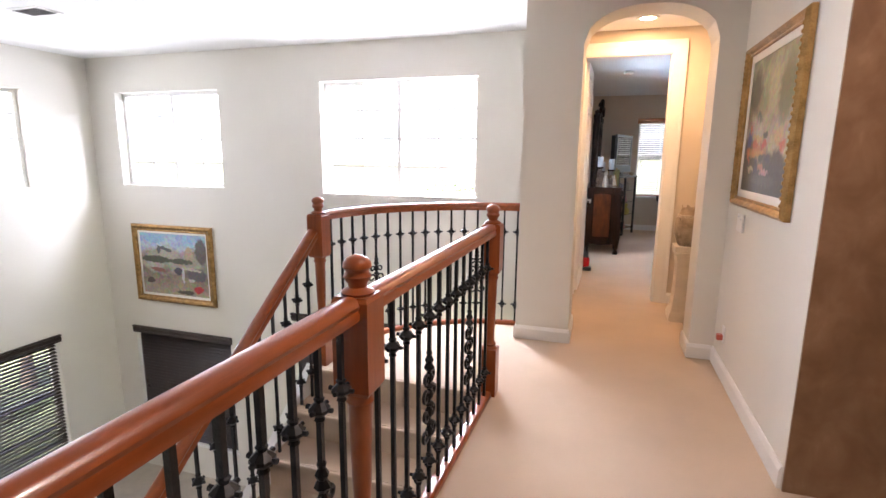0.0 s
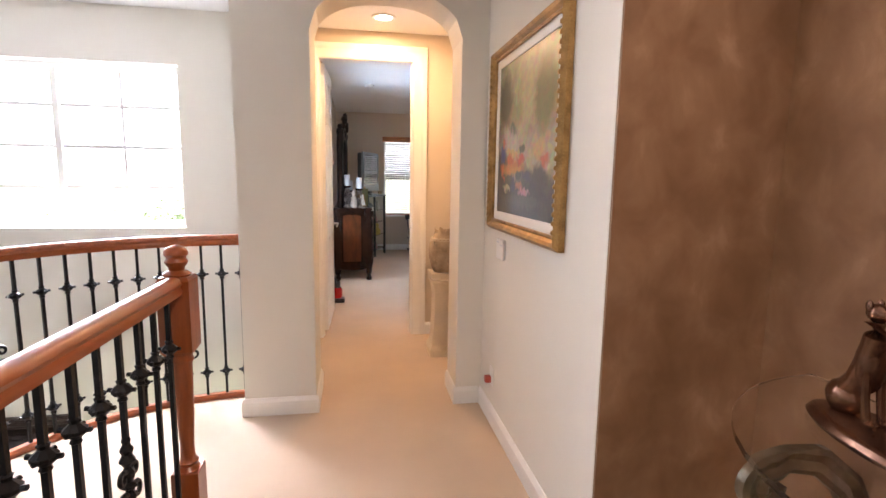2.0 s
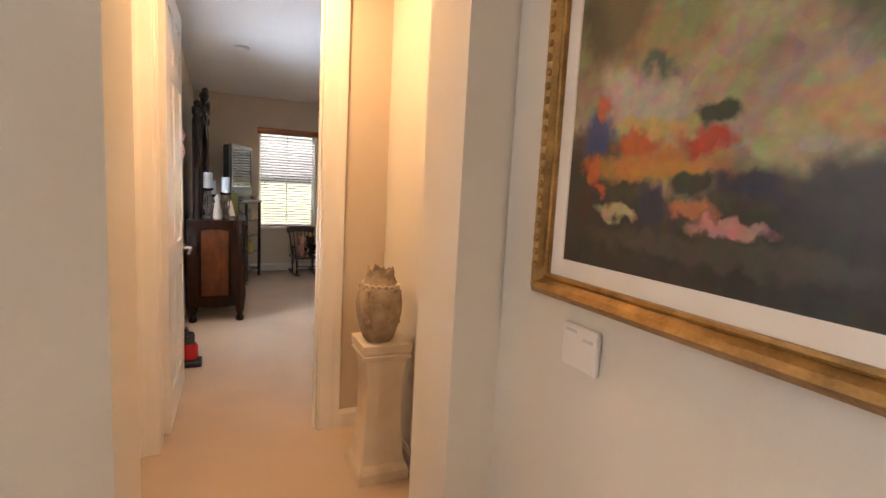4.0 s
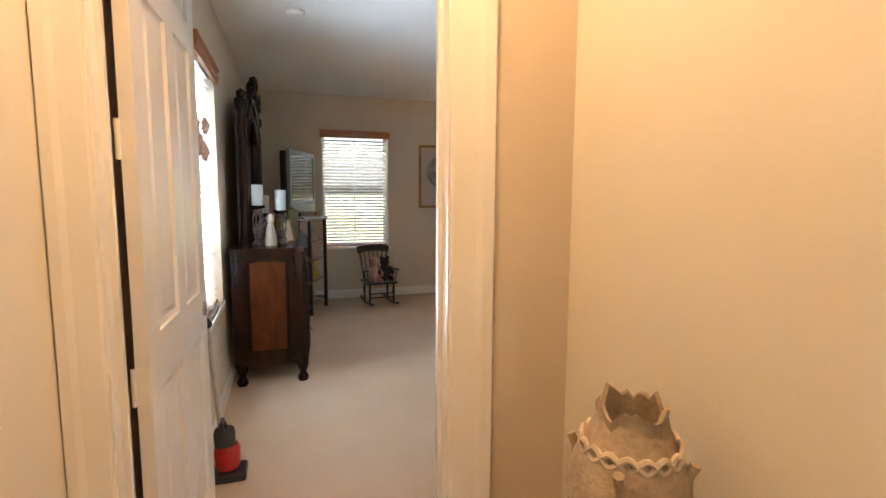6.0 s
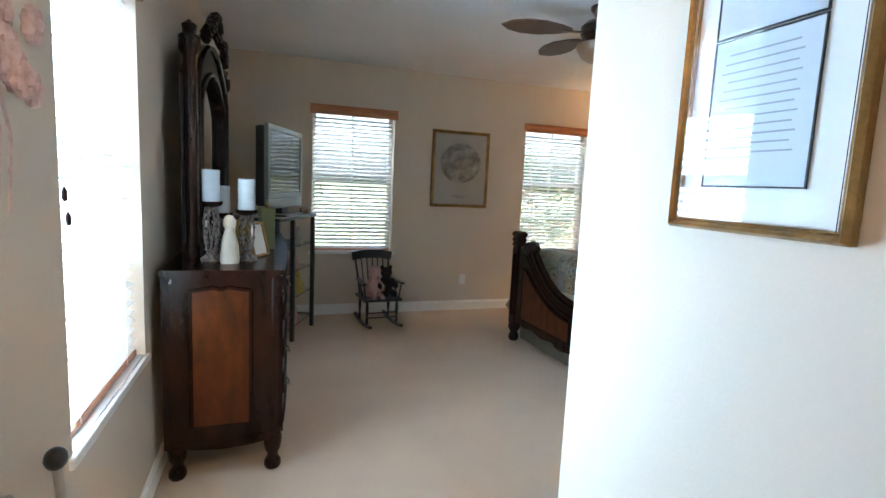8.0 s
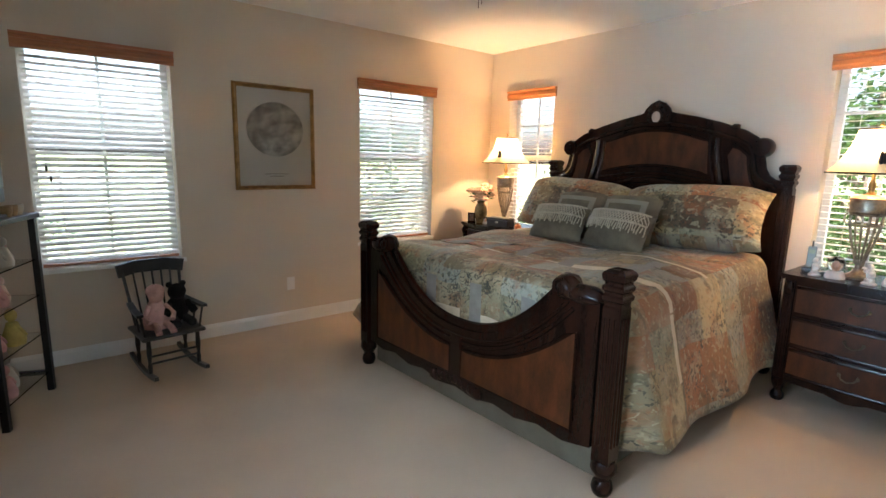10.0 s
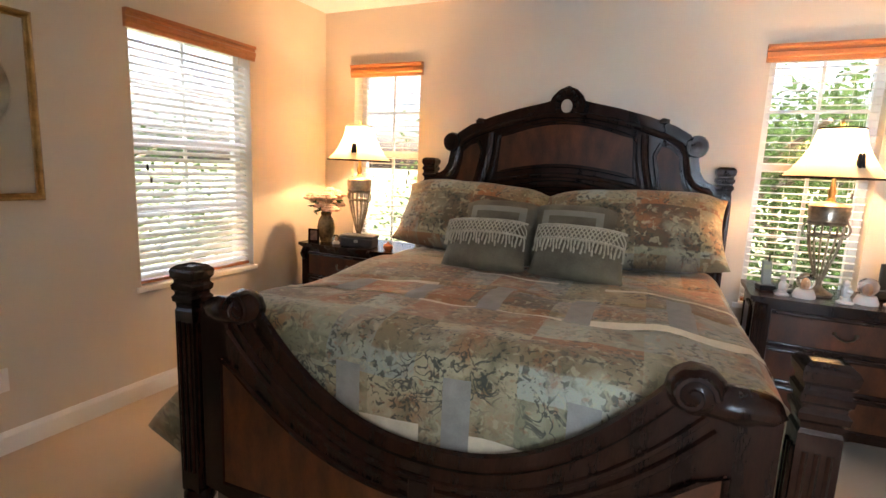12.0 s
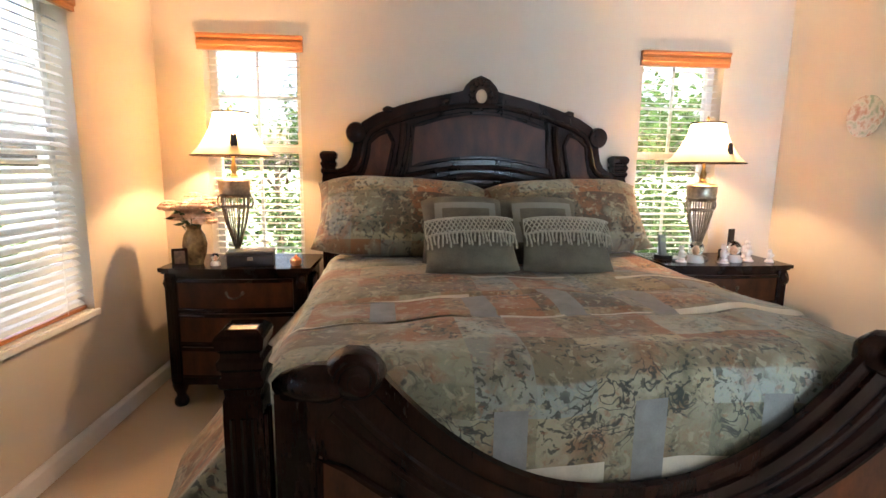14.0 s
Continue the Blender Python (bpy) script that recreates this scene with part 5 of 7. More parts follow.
def candlestick(x, y, h, ch):
    c = thing("candlestick", "openwork pillar candlestick on the dresser", "candlestick", pose(x, y, DZ), "dresser candlesticks")
    part("base", lathe(B(), [(0.050, 0), (0.052, 0.012), (0.030, 0.03), (0.022, 0.045), (0.034, 0.06)], 16), STICK, c, "", True)
    for k in range(8):
        a = k * math.pi / 4
        part("lattice_bar", sweep(B(), [(r * math.cos(a + t), r * math.sin(a + t), z) for r, z, t in ((0.020, 0.055, 0), (0.036, 0.055 + (h - 0.09) * 0.35, 0.25), (0.038, 0.055 + (h - 0.09) * 0.7, 0.5), (0.024, h - 0.03, 0.75))], ring(0.006, 6)), STICK, c, "", True)
    part("cup", lathe(B(), [(0.024, h - 0.03), (0.050, h - 0.018), (0.056, h - 0.004), (0.056, h)], 18), DARK, c, "", True)
    cd = thing("candle", "thick pale pillar candle on a candlestick", "candle", pose(x, y, DZ + h + 0.0003), "dresser candles")
    part("wax", lathe(B(), [(0.040, 0), (0.041, 0.005), (0.041, ch - 0.004), (0.037, ch), (0.030, ch - 0.006), (0.0, ch - 0.008)], 20), WAX, cd, "", True)
    part("wick", sweep(B(), [(0, 0, ch - 0.010), (0.002, 0, ch + 0.006)], ring(0.0012, 5)), BLACKF, cd)


candlestick(0.08, 7.75, 0.30, 0.155)
candlestick(0.115, 7.90, 0.235, 0.14)
candlestick(0.245, 7.76, 0.262, 0.155)
fig = part("figurine", lathe(B(), [(0.0, 0), (0.042, 0), (0.046, 0.02), (0.040, 0.09), (0.026, 0.15), (0.020, 0.17), (0.030, 0.19), (0.028, 0.215), (0.016, 0.235), (0.0, 0.24)], 14), mat("white_porcelain", (0.46, 0.42, 0.34), 0.35, vary=0.12, scale=10), None, "", True)
fig.matrix_basis = pose(0.17, 7.68, DZ)
tagged(fig, "white porcelain figurine on the dresser", "figurine")
bot = thing("bottle", "slim gold perfume bottle leaning among the candles", "bottle", pose(0.21, 7.95, DZ))
part("flask", lathe(B(), [(0.0, 0), (0.03, 0), (0.032, 0.02), (0.030, 0.18), (0.012, 0.21), (0.010, 0.25)], 14), mat("amber_glass", (0.35, 0.24, 0.08), 0.2, 0.3, vary=0.2), bot, "", True)
part("stopper", lathe(B(), [(0.014, 0.25), (0.018, 0.27), (0.010, 0.30), (0.0, 0.31)], 12), GOLD, bot, "gold stopper", True)
gb = thing("gift_box", "tall olive green box on the dresser", "box", pose(0.335, 8.22, DZ, 0, 0, 12))
OLIVE = mat("olive_card", (0.14, 0.14, 0.05), 0.5, vary=0.15)
part("carton", box(B(), -0.04, 0.04, -0.04, 0.04, 0, 0.20, 0.004), OLIVE, gb)
part("lid", box(B(), -0.043, 0.043, -0.043, 0.043, 0.20, 0.25, 0.004), OLIVE, gb)
part("knob", lathe(B(), [(0.008, 0.25), (0.014, 0.265), (0.0, 0.28)], 10), GOLD, gb, "", True)
sf = thing("photo_frame", "small leaning picture frame on the dresser", "photo frame", pose(0.31, 7.90, DZ, -14, 0, 60))
part("border", molding(B(), 0.12, 0.16, [(0, 0.001), (0, 0.012), (0.012, 0.014), (0.012, 0.001)]), GOLD, sf).matrix_basis = pose(0, 0, 0.094)
part("photo", box(B(), -0.06, 0.06, -0.004, 0.0, -0.08, 0.08), PAPER, sf).matrix_basis = pose(0, 0, 0.094)
# television and its open stand
TVA = 67.3
stand = thing("tv_stand", "black open stand with glass display shelves", "tv stand", pose(0.535, 9.565, 0, 0, 0, TVA))
for lx, ly in ((-0.33, 0.0), (0.525, 0.0), (-0.33, 0.40), (0.525, 0.40), (0.0, 0.0)):
    part("post", box(B(), lx - 0.018, lx + 0.018, ly - 0.018, ly + 0.018, 0, 1.095, 0.003), BLACKF, stand)
part("top_board", box(B(), -0.36, 0.555, -0.03, 0.43, 1.095, 1.125, 0.005), BLACKF, stand)
for z in (0.12, 0.38, 0.62, 0.84):
    s = part("glass_shelf", box(B(), -0.31, 0.505, 0.0, 0.40, z, z + 0.008), CRYSTAL, stand, "clear glass shelf")
    s.visible_shadow = False
part("side_rail", box(B(), 0.51, 0.54, 0.0, 0.40, 0.10, 0.13), BLACKF, stand)
tv = thing("television", "flat silver-framed television angled on the stand", "television", pose(0.45, 9.67, 1.1255, 0, 0, TVA + 2))
tv.scale = (0.87, 1, 0.92)
SILV = mat("silver_plastic", (0.20, 0.23, 0.23), 0.4, 0.2, vary=0.05)
part("bezel", molding(B(), 0.86, 0.55, [(0, 0.0), (0, 0.030), (0.008, 0.036), (0.045, 0.036), (0.050, 0.030), (0.050, 0.0)]), SILV, tv, "silver grey bezel").matrix_basis = pose(0, 0, 0.49)
part("screen", box(B(), -0.432, 0.432, -0.026, -0.02, -0.277, 0.277), mat("black_screen", (0.006, 0.006, 0.007), 0.06, vary=0.0), tv, "dark glossy screen").matrix_basis = pose(0, 0, 0.49)
part("speaker_bar", box(B(), -0.48, 0.48, -0.036, 0.0, 0.075, 0.165, 0.01), SILV, tv)
part("back_cover", box(B(), -0.47, 0.47, 0.0, 0.08, 0.10, 0.80, 0.02), BLACKF, tv)
part("tv_foot", box(B(), -0.28, 0.28, -0.12, 0.12, 0.0, 0.02, 0.006), BLACKF, tv)
part("neck", box(B(), -0.08, 0.08, -0.02, 0.05, 0.02, 0.12), BLACKF, tv)
dv = thing("media_player", "black media player under the television", "media player", pose(0.535, 9.565, 0.8482, 0, 0, TVA) @ pose(-0.15, 0.16, 0))
part("case", box(B(), -0.2, 0.2, -0.13, 0.13, 0.0, 0.07, 0.004), BLACKF, dv)
part("display", box(B(), -0.06, 0.06, -0.132, -0.13, 0.03, 0.05), SILV, dv)
CUP = mat("amber_pottery", (0.30, 0.20, 0.10), 0.4, vary=0.3, scale=20)
for k, dx in enumerate((0.30, 0.36, 0.42)):
    c = part("cup", lathe(B(), [(0.0, 0), (0.022, 0), (0.030, 0.03), (0.031, 0.06), (0.027, 0.06), (0.024, 0.01), (0.0, 0.008)], 14), CUP if k < 2 else bpy.data.materials["white_porcelain"], None, "", True)
    c.matrix_basis = pose(0.535, 9.565, 1.1255, 0, 0, TVA) @ pose(dx, 0.02, 0)
    tagged(c, "small pottery cup on the television stand", "cup", "pottery cups")
PINK, SKIN = mat("pink_cotton", (0.55, 0.30, 0.28), 0.8, vary=0.15, scale=20), mat("doll_bisque", (0.60, 0.42, 0.33), 0.5, vary=0.05)
YEL = mat("yellow_cotton", (0.50, 0.40, 0.12), 0.8, vary=0.2, scale=20)


def doll(name, label, m, s=1.0, dress=None):
    bm = B()
    lathe(bm, [(0.0, 0), (0.055 * s, 0), (0.060 * s, 0.03 * s), (0.040 * s, 0.09 * s), (0.028 * s, 0.13 * s), (0.012 * s, 0.14 * s)], 12)
    blob(bm, (0, 0, 0.172 * s), (0.030 * s, 0.030 * s, 0.036 * s), 10, 7)
    for q in (-1, 1):
        sweep(bm, [(q * 0.026 * s, 0, 0.12 * s), (q * 0.046 * s, -0.02 * s, 0.08 * s), (q * 0.040 * s, -0.04 * s, 0.05 * s)], ring(0.010 * s, 6))
    o = part(name, bm, dress or PINK, None, "", True)
    o.matrix_basis = m
    return tagged(o, label, "doll")


stm = pose(0.535, 9.565, 0, 0, 0, TVA)
for k, (z, dx, mm, s) in enumerate(((0.8485, 0.30, bpy.data.materials["white_porcelain"], 0.8), (0.6285, 0.25, PINK, 0.9), (0.6285, 0.36, SKIN, 0.7), (0.3885, 0.30, YEL, 1.0), (0.3885, 0.18, PINK, 0.8), (0.1285, 0.30, bpy.data.materials["white_porcelain"], 1.0), (0.1285, 0.16, PINK, 0.9), (0.8485, 0.37, PINK, 0.6))):
    doll("doll", "small doll on a glass display shelf", stm @ pose(dx, 0.06 + 0.03 * (k % 3), z, 0, 0, 20 * k), s, mm)

# rocking chair by the window
rk = thing("rocking_chair", "small black wooden rocking chair by the window", "rocking chair", pose(1.40, 10.03, 0, 0, 0, 6))
for s in (-1, 1):
    part("rocker", sweep(B(), [(s * 0.16, -0.30 + 0.60 * i / 12, 0.012 + 0.10 * (i / 12 - 0.5) ** 2 * 1.2) for i in range(13)], [(-0.013, -0.010), (0.013, -0.010), (0.013, 0.016), (-0.013, 0.016)]), BLACKF, rk)
    part("back_post", sweep(B(), [(s * 0.15, 0.14, 0.28), (s * 0.17, 0.20, 0.50), (s * 0.185, 0.26, 0.68)], ring(0.011, 8)), BLACKF, rk, "", True)
    part("arm", sweep(B(), [(s * 0.17, 0.18, 0.45), (s * 0.19, 0.0, 0.445), (s * 0.20, -0.19, 0.45)], [(-0.02, -0.009), (0.02, -0.009), (0.02, 0.009), (-0.02, 0.009)]), BLACKF, rk)
    for yy in (-0.15, -0.02):
        part("arm_spindle", sweep(B(), [(s * 0.17, yy, 0.28), (s * 0.195, yy - 0.01, 0.445)], ring(0.008, 6)), BLACKF, rk)
    for yy, sp in ((-0.15, -0.02), (0.12, 0.02)):
        part("leg", lathe(B(), [(0.012, 0), (0.015, 0.06), (0.010, 0.08), (0.017, 0.15), (0.012, 0.26)], 10, (s * 0.155, yy), 0.025), BLACKF, rk, "", True)
part("seat", box(B(), -0.20, 0.20, -0.20, 0.17, 0.27, 0.295, 0.010), BLACKF, rk)
part("crest_rail", sweep(B(), [(-0.215, 0.25, 0.67), (-0.10, 0.275, 0.69), (0.10, 0.275, 0.69), (0.215, 0.25, 0.67)], [(-0.010, -0.045), (0.010, -0.045), (0.010, 0.045), (-0.010, 0.045)]), BLACKF, rk)
for k in range(5):
    part("back_spindle", sweep(B(), [(-0.10 + 0.05 * k, 0.15, 0.29), (-0.12 + 0.06 * k, 0.25, 0.66)], ring(0.007, 6)), BLACKF, rk)
for zz in (0.10, 0.15):
    part("stretcher", sweep(B(), [(-0.155, -0.15, zz), (0.155, -0.15, zz)], ring(0.008, 6)), BLACKF, rk)
rm = pose(1.40, 10.03, 0, 0, 0, 6)
bm = B()
lathe(bm, [(0.0, 0), (0.085, 0), (0.090, 0.05), (0.060, 0.14), (0.040, 0.19)], 12, (-0.05, 0.02))
blob(bm, (-0.05, 0.0, 0.235), (0.052, 0.050, 0.060), 12, 8)
blob(bm, (-0.05, 0.012, 0.262), (0.062, 0.050, 0.045), 12, 8)
for q in (-1, 1):
    sweep(bm, [(-0.05 + q * 0.05, 0.0, 0.16), (-0.05 + q * 0.09, -0.05, 0.10), (-0.05 + q * 0.07, -0.09, 0.07)], ring(0.018, 7))
    sweep(bm, [(-0.05 + q * 0.03, -0.04, 0.04), (-0.05 + q * 0.04, -0.13, 0.035), (-0.05 + q * 0.045, -0.19, 0.01)], ring(0.022, 7))
dl = part("doll", bm, mat("pale_pink_cloth", (0.58, 0.36, 0.32), 0.85, vary=0.2, scale=18), None, "", True)
dl.matrix_basis = rm @ pose(0, 0, 0.2955)
tagged(dl, "doll in a pale pink dress and bonnet on the rocking chair", "doll")
bm = B()
blob(bm, (0.09, 0.04, 0.10), (0.075, 0.07, 0.10), 14, 9, 0.15, 4)
blob(bm, (0.09, 0.02, 0.235), (0.060, 0.058, 0.058), 12, 8, 0.1, 6)
for q in (-1, 1):
    blob(bm, (0.09 + q * 0.045, 0.03, 0.285), (0.022, 0.014, 0.022), 8, 6)
    sweep(bm, [(0.09 + q * 0.06, 0.02, 0.15), (0.09 + q * 0.09, -0.05, 0.09)], ring(0.026, 8))
    sweep(bm, [(0.09 + q * 0.04, -0.02, 0.04), (0.09 + q * 0.05, -0.12, 0.032)], ring(0.030, 8))
tb = part("teddy_bear", bm, mat("black_plush", (0.010, 0.009, 0.009), 0.95, vary=0.5, scale=60, bump=0.8, bump_scale=200), None, "", True)
tb.matrix_basis = rm @ pose(0, 0, 0.2955)
tagged(tb, "black plush bear on the rocking chair seat", "teddy bear")

# ---- the bed ----
BED = pose(4.845, 8.39, 0, 0, 0, 2.6)
bed = thing("bed", "king bed with carved dark headboard and scrolled footboard", "bed", BED)
halfp = [(0.95, 0.12), (0.95, 1.28), (0.93, 1.305), (0.885, 1.315), (0.84, 1.345), (0.805, 1.40), (0.79, 1.47), (0.775, 1.545), (0.74, 1.60), (0.66, 1.645), (0.50, 1.700), (0.32, 1.748), (0.14, 1.785), (0.095, 1.800), (0.075, 1.835), (0.04, 1.868), (0.0, 1.885)]
outl = halfp + [(-y, z) for y, z in halfp[-2::-1]]
bed.scale = (1, 1, 1.05)
part("headboard", prism(B(), outl, "x", -0.075, -0.02), DARK, bed, "arched carved mahogany headboard")
bm = B()
edge = [p for p in outl if p[1] > 1.27]
sweep(bm, [(-0.055, y, z) for y, z in edge], [(-0.030, -0.012), (0.030, -0.012), (0.034, 0.004), (0.022, 0.018), (-0.022, 0.018), (-0.034, 0.004)], up=(1, 0, 0))
sweep(bm, [(-0.082, y * 0.955, 1.27 + (z - 1.27) * 0.90) for y, z in edge if z < 1.79], ring(0.019, 8), up=(1, 0, 0))
part("top_moulding", bm, DARK, bed, "", True)
for s in (-1, 1):
    bm = B()
    lathe(bm, [(0.0, -0.05), (0.058, -0.05), (0.066, -0.03), (0.066, 0.03), (0.058, 0.05), (0.0, 0.05)], 20)
    lathe(bm, [(0.0, 0.05), (0.030, 0.05), (0.030, 0.062), (0.0, 0.066)], 14)
    bmesh.ops.rotate(bm, verts=bm.verts, cent=(0, 0, 0), matrix=Matrix.Rotation(radians(-90), 3, "Y"))
    bmesh.ops.translate(bm, verts=bm.verts, vec=(-0.055, s * 0.80, 1.555))
    part("scroll_ear", bm, DARK, bed, "rolled scroll ear", True)
    bm = B()
    blob(bm, (-0.06, s * 0.60, 1.70), (0.02, 0.035, 0.02), 8, 6, 0.4, 3)
    part("leaf_carving", bm, DARK, bed, "", True)
    # raised side panel
    bm = B()
    pts = [(s * 0.69, 1.05), (s * 0.86, 1.05), (s * 0.86, 1.20), (s * 0.80, 1.26), (s * 0.75, 1.34), (s * 0.725, 1.44), (s * 0.72, 1.50), (s * 0.66, 1.55), (s * 0.60, 1.57), (s * 0.565, 1.50), (s * 0.60, 1.34)]
    prism(bm, pts, "x", -0.088, -0.074)
    part("headboard_panel", bm, PANEL, bed, "burl side panel")
    bm = B()
    for (a0, b0), (a1, b1) in zip(pts, pts[1:] + pts[:1]):
        sweep(bm, [(-0.088, a0, b0), (-0.088, a1, b1)], ring(0.013, 6), up=(1, 0, 0))
    for inset, thick in ((0.0, 0.024), (0.055, 0.014)):
        sweep(bm, [(-0.085, s * (0.65 - inset - 0.15 * math.sin(math.pi / 2 * i / 12)), 1.05 + (0.57 - inset * 0.3) * i / 12) for i in range(13)], ring(thick, 8), up=(1, 0, 0))
    part("panel_moulding", bm, DARK, bed, "", True)
bm = B()
pts = [(-0.46, 1.36)] + [(-0.46 + 0.92 * i / 14, 1.36 + 0.06 * math.sin(math.pi * i / 14)) for i in range(15)][1:] + [(0.44, 1.60)] + [(0.44 - 0.88 * i / 14, 1.60 + 0.09 * math.sin(math.pi * i / 14)) for i in range(1, 15)]
prism(bm, pts, "x", -0.086, -0.074)
part("headboard_panel", bm, PANEL, bed, "burl centre panel")
for zz, w, rise, thick in ((1.30, 0.50, 0.060, 0.016), (1.17, 0.60, 0.135, 0.024), (1.11, 0.60, 0.135, 0.013)):
    bm = B()
    sweep(bm, [(-0.088, -w + 2 * w * i / 16, zz + rise * math.sin(math.pi * i / 16)) for i in range(17)], ring(thick, 8), up=(1, 0, 0))
    part("arched_moulding", bm, DARK, bed, "", True)
bm = B()
sweep(bm, [(-0.088, a, b) for a, b in pts], ring(0.012, 6), up=(1, 0, 0), closed=True)
part("panel_moulding", bm, DARK, bed, "", True)
bm = B()
for k in range(12):
    a = math.pi * 2 * k / 12
    blob(bm, (-0.07, 0.062 * math.cos(a), 1.80 + 0.075 * math.sin(a)), (0.022, 0.024, 0.024), 8, 6, 0.3, k)
blob(bm, (-0.065, 0, 1.885), (0.02, 0.03, 0.025), 8, 6)
part("crest_carving", bm, DARK, bed, "carved crest", True)
bm = B()
blob(bm, (-0.082, 0, 1.79), (0.012, 0.036, 0.042), 16, 9)
part("cameo", bm, mat("pale_cameo", (0.36, 0.29, 0.23), 0.5, vary=0.1), bed, "pale oval cameo", True)


def post(parent, x, y, h, r=0.052):
    bm = B()
    square_turn(bm, [(r, 0.16), (r, h - 0.16), (r * 0.9, h - 0.15), (r * 0.95, h - 0.135)], (x, y), 0)
    part("post", bm, DARK, parent, "fluted square post")
    for k in range(3):
        for q in (-1, 1):
            o = (k - 1) * r * 0.55
            part("reed", sweep(B(), [(x + q * r, y + o, 0.24), (x + q * r, y + o, h - 0.20)], ring(0.007, 6), up=(0, 1, 0)), DARK, parent, "", True)
            part("reed", sweep(B(), [(x + o, y + q * r, 0.24), (x + o, y + q * r, h - 0.20)], ring(0.007, 6), up=(0, 1, 0)), DARK, parent, "", True)
    bm = B()
    square_turn(bm, [(0.038, h - 0.137), (0.048, h - 0.127), (0.050, h - 0.112), (0.042, h - 0.103), (0.042, h - 0.094), (0.049, h - 0.086), (0.051, h - 0.070), (0.043, h - 0.062), (0.043, h - 0.052), (0.051, h - 0.042), (0.054, h - 0.020), (0.050, h - 0.012), (0.046, h - 0.008), (0.036, h), (0.032, h - 0.006)], (x, y), 0)
    part("post_cap", bm, DARK, parent, "faceted turned cap")
    bm = B()
    lathe(bm, [(0.036, 0), (0.044, 0.01), (0.050, 0.035), (0.042, 0.065), (0.034, 0.075), (0.040, 0.09), (0.060, 0.12), (0.058, 0.15), (0.050, 0.165)], 14, (x, y))
    part("post_foot", bm, DARK, parent, "turned bun foot", True)


FX = -2.22
for s in (-1, 1):
    post(bed, -0.045, s * 0.975, 1.445, 0.042)
    post(bed, FX, s * 0.965, 1.005, 0.043)
    part("side_rail", box(B(), FX + 0.05, -0.09, s * 0.95 - 0.02, s * 0.95 + 0.02, 0.20, 0.42, 0.006), DARK, bed)
n = 36
ucut = [(-0.70 + 1.40 * i / n, 0.515 + 0.36 * abs(2 * i / n - 1) ** 2.3) for i in range(n + 1)]
apron = [(0.90 - 1.80 * i / 24, 0.185 - 0.03 * (1 - abs(2 * i / 24 - 1)) + 0.012 * math.cos(i * 1.57)) for i in range(25)]
fb = [(-0.90, 0.85)] + ucut + [(0.90, 0.85)] + apron
part("footboard", prism(B(), fb, "x", FX - 0.028, FX + 0.028), DARK, bed, "low scrolled mahogany footboard")
bm = B()
sweep(bm, [(FX, y, z) for y, z in ucut], [(-0.042, -0.014), (0.042, -0.014), (0.048, 0.004), (0.034, 0.022), (0.010, 0.028), (-0.010, 0.028), (-0.034, 0.022), (-0.048, 0.004)], up=(1, 0, 0))
part("top_moulding", bm, DARK, bed, "", True)
bm = B()
sweep(bm, [(FX - 0.030, y * 1.10, z - 0.075) for y, z in ucut], ring(0.012, 6), up=(1, 0, 0))
sweep(bm, [(FX - 0.030, y * 1.06, z - 0.045) for y, z in ucut], ring(0.010, 6), up=(1, 0, 0))
part("curved_moulding", bm, DARK, bed, "", True)
for s in (-1, 1):
    bm = B()
    pts = [(s * 0.045, 0.235), (s * 0.80, 0.235), (s * 0.80, 0.70)] + [(s * (0.74 - 0.695 * i / 10), 0.40 + 0.27 * (1 - i / 10) ** 2.1 - 0.0) for i in range(11)]
    prism(bm, pts, "x", FX - 0.036, FX - 0.027)
    part("footboard_panel", bm, PANEL, bed, "burl panel")
    bm = B()
    sweep(bm, [(FX - 0.036, a, b) for a, b in pts], ring(0.010, 6), up=(1, 0, 0), closed=True)
    part("panel_moulding", bm, DARK, bed, "", True)
    # rolled carved scroll beside the post
    bm = B()
    blob(bm, (FX, s * 0.715, 0.885), (0.062, 0.075, 0.062), 16, 10, 0.08, 2)
    blob(bm, (FX, s * 0.80, 0.865), (0.056, 0.11, 0.048), 14, 9, 0.15, 3)
    sweep(bm, [(FX - 0.055, s * (0.705 + r * math.cos(t)), 0.885 + r * math.sin(t)) for t, r in [(i * 0.45, 0.052 * (1 - i / 22)) for i in range(20)]], ring(0.009, 6), up=(1, 0, 0))
    part("carved_scroll", bm, DARK, bed, "carved rolled scroll", True)
part("centre_stile", box(B(), FX - 0.042, FX - 0.026, -0.045, 0.045, 0.20, 0.47, 0.006), DARK, bed)
bm = B()
for k in range(9):
    a = k / 8
    blob(bm, (FX - 0.035, (a - 0.5) * 0.36, 0.185 + 0.03 * math.sin(math.pi * a)), (0.022, 0.036, 0.032), 8, 6, 0.45, k)
part("apron_carving", bm, DARK, bed, "carved leaf ornament", True)
LINEN = mat("grey_green_dust_ruffle", (0.12, 0.11, 0.08), 0.9, vary=0.15, scale=10, bump=0.3, bump_scale=120)
part("mattress", box(B(), FX + 0.06, -0.09, -0.92, 0.92, 0.43, 0.76, 0.05), LINEN, bed, "thick mattress under the comforter")
part("bed_skirt", box(B(), FX + 0.04, -0.09, -0.915, 0.915, 0.03, 0.43), LINEN, bed, "grey-green bed skirt")


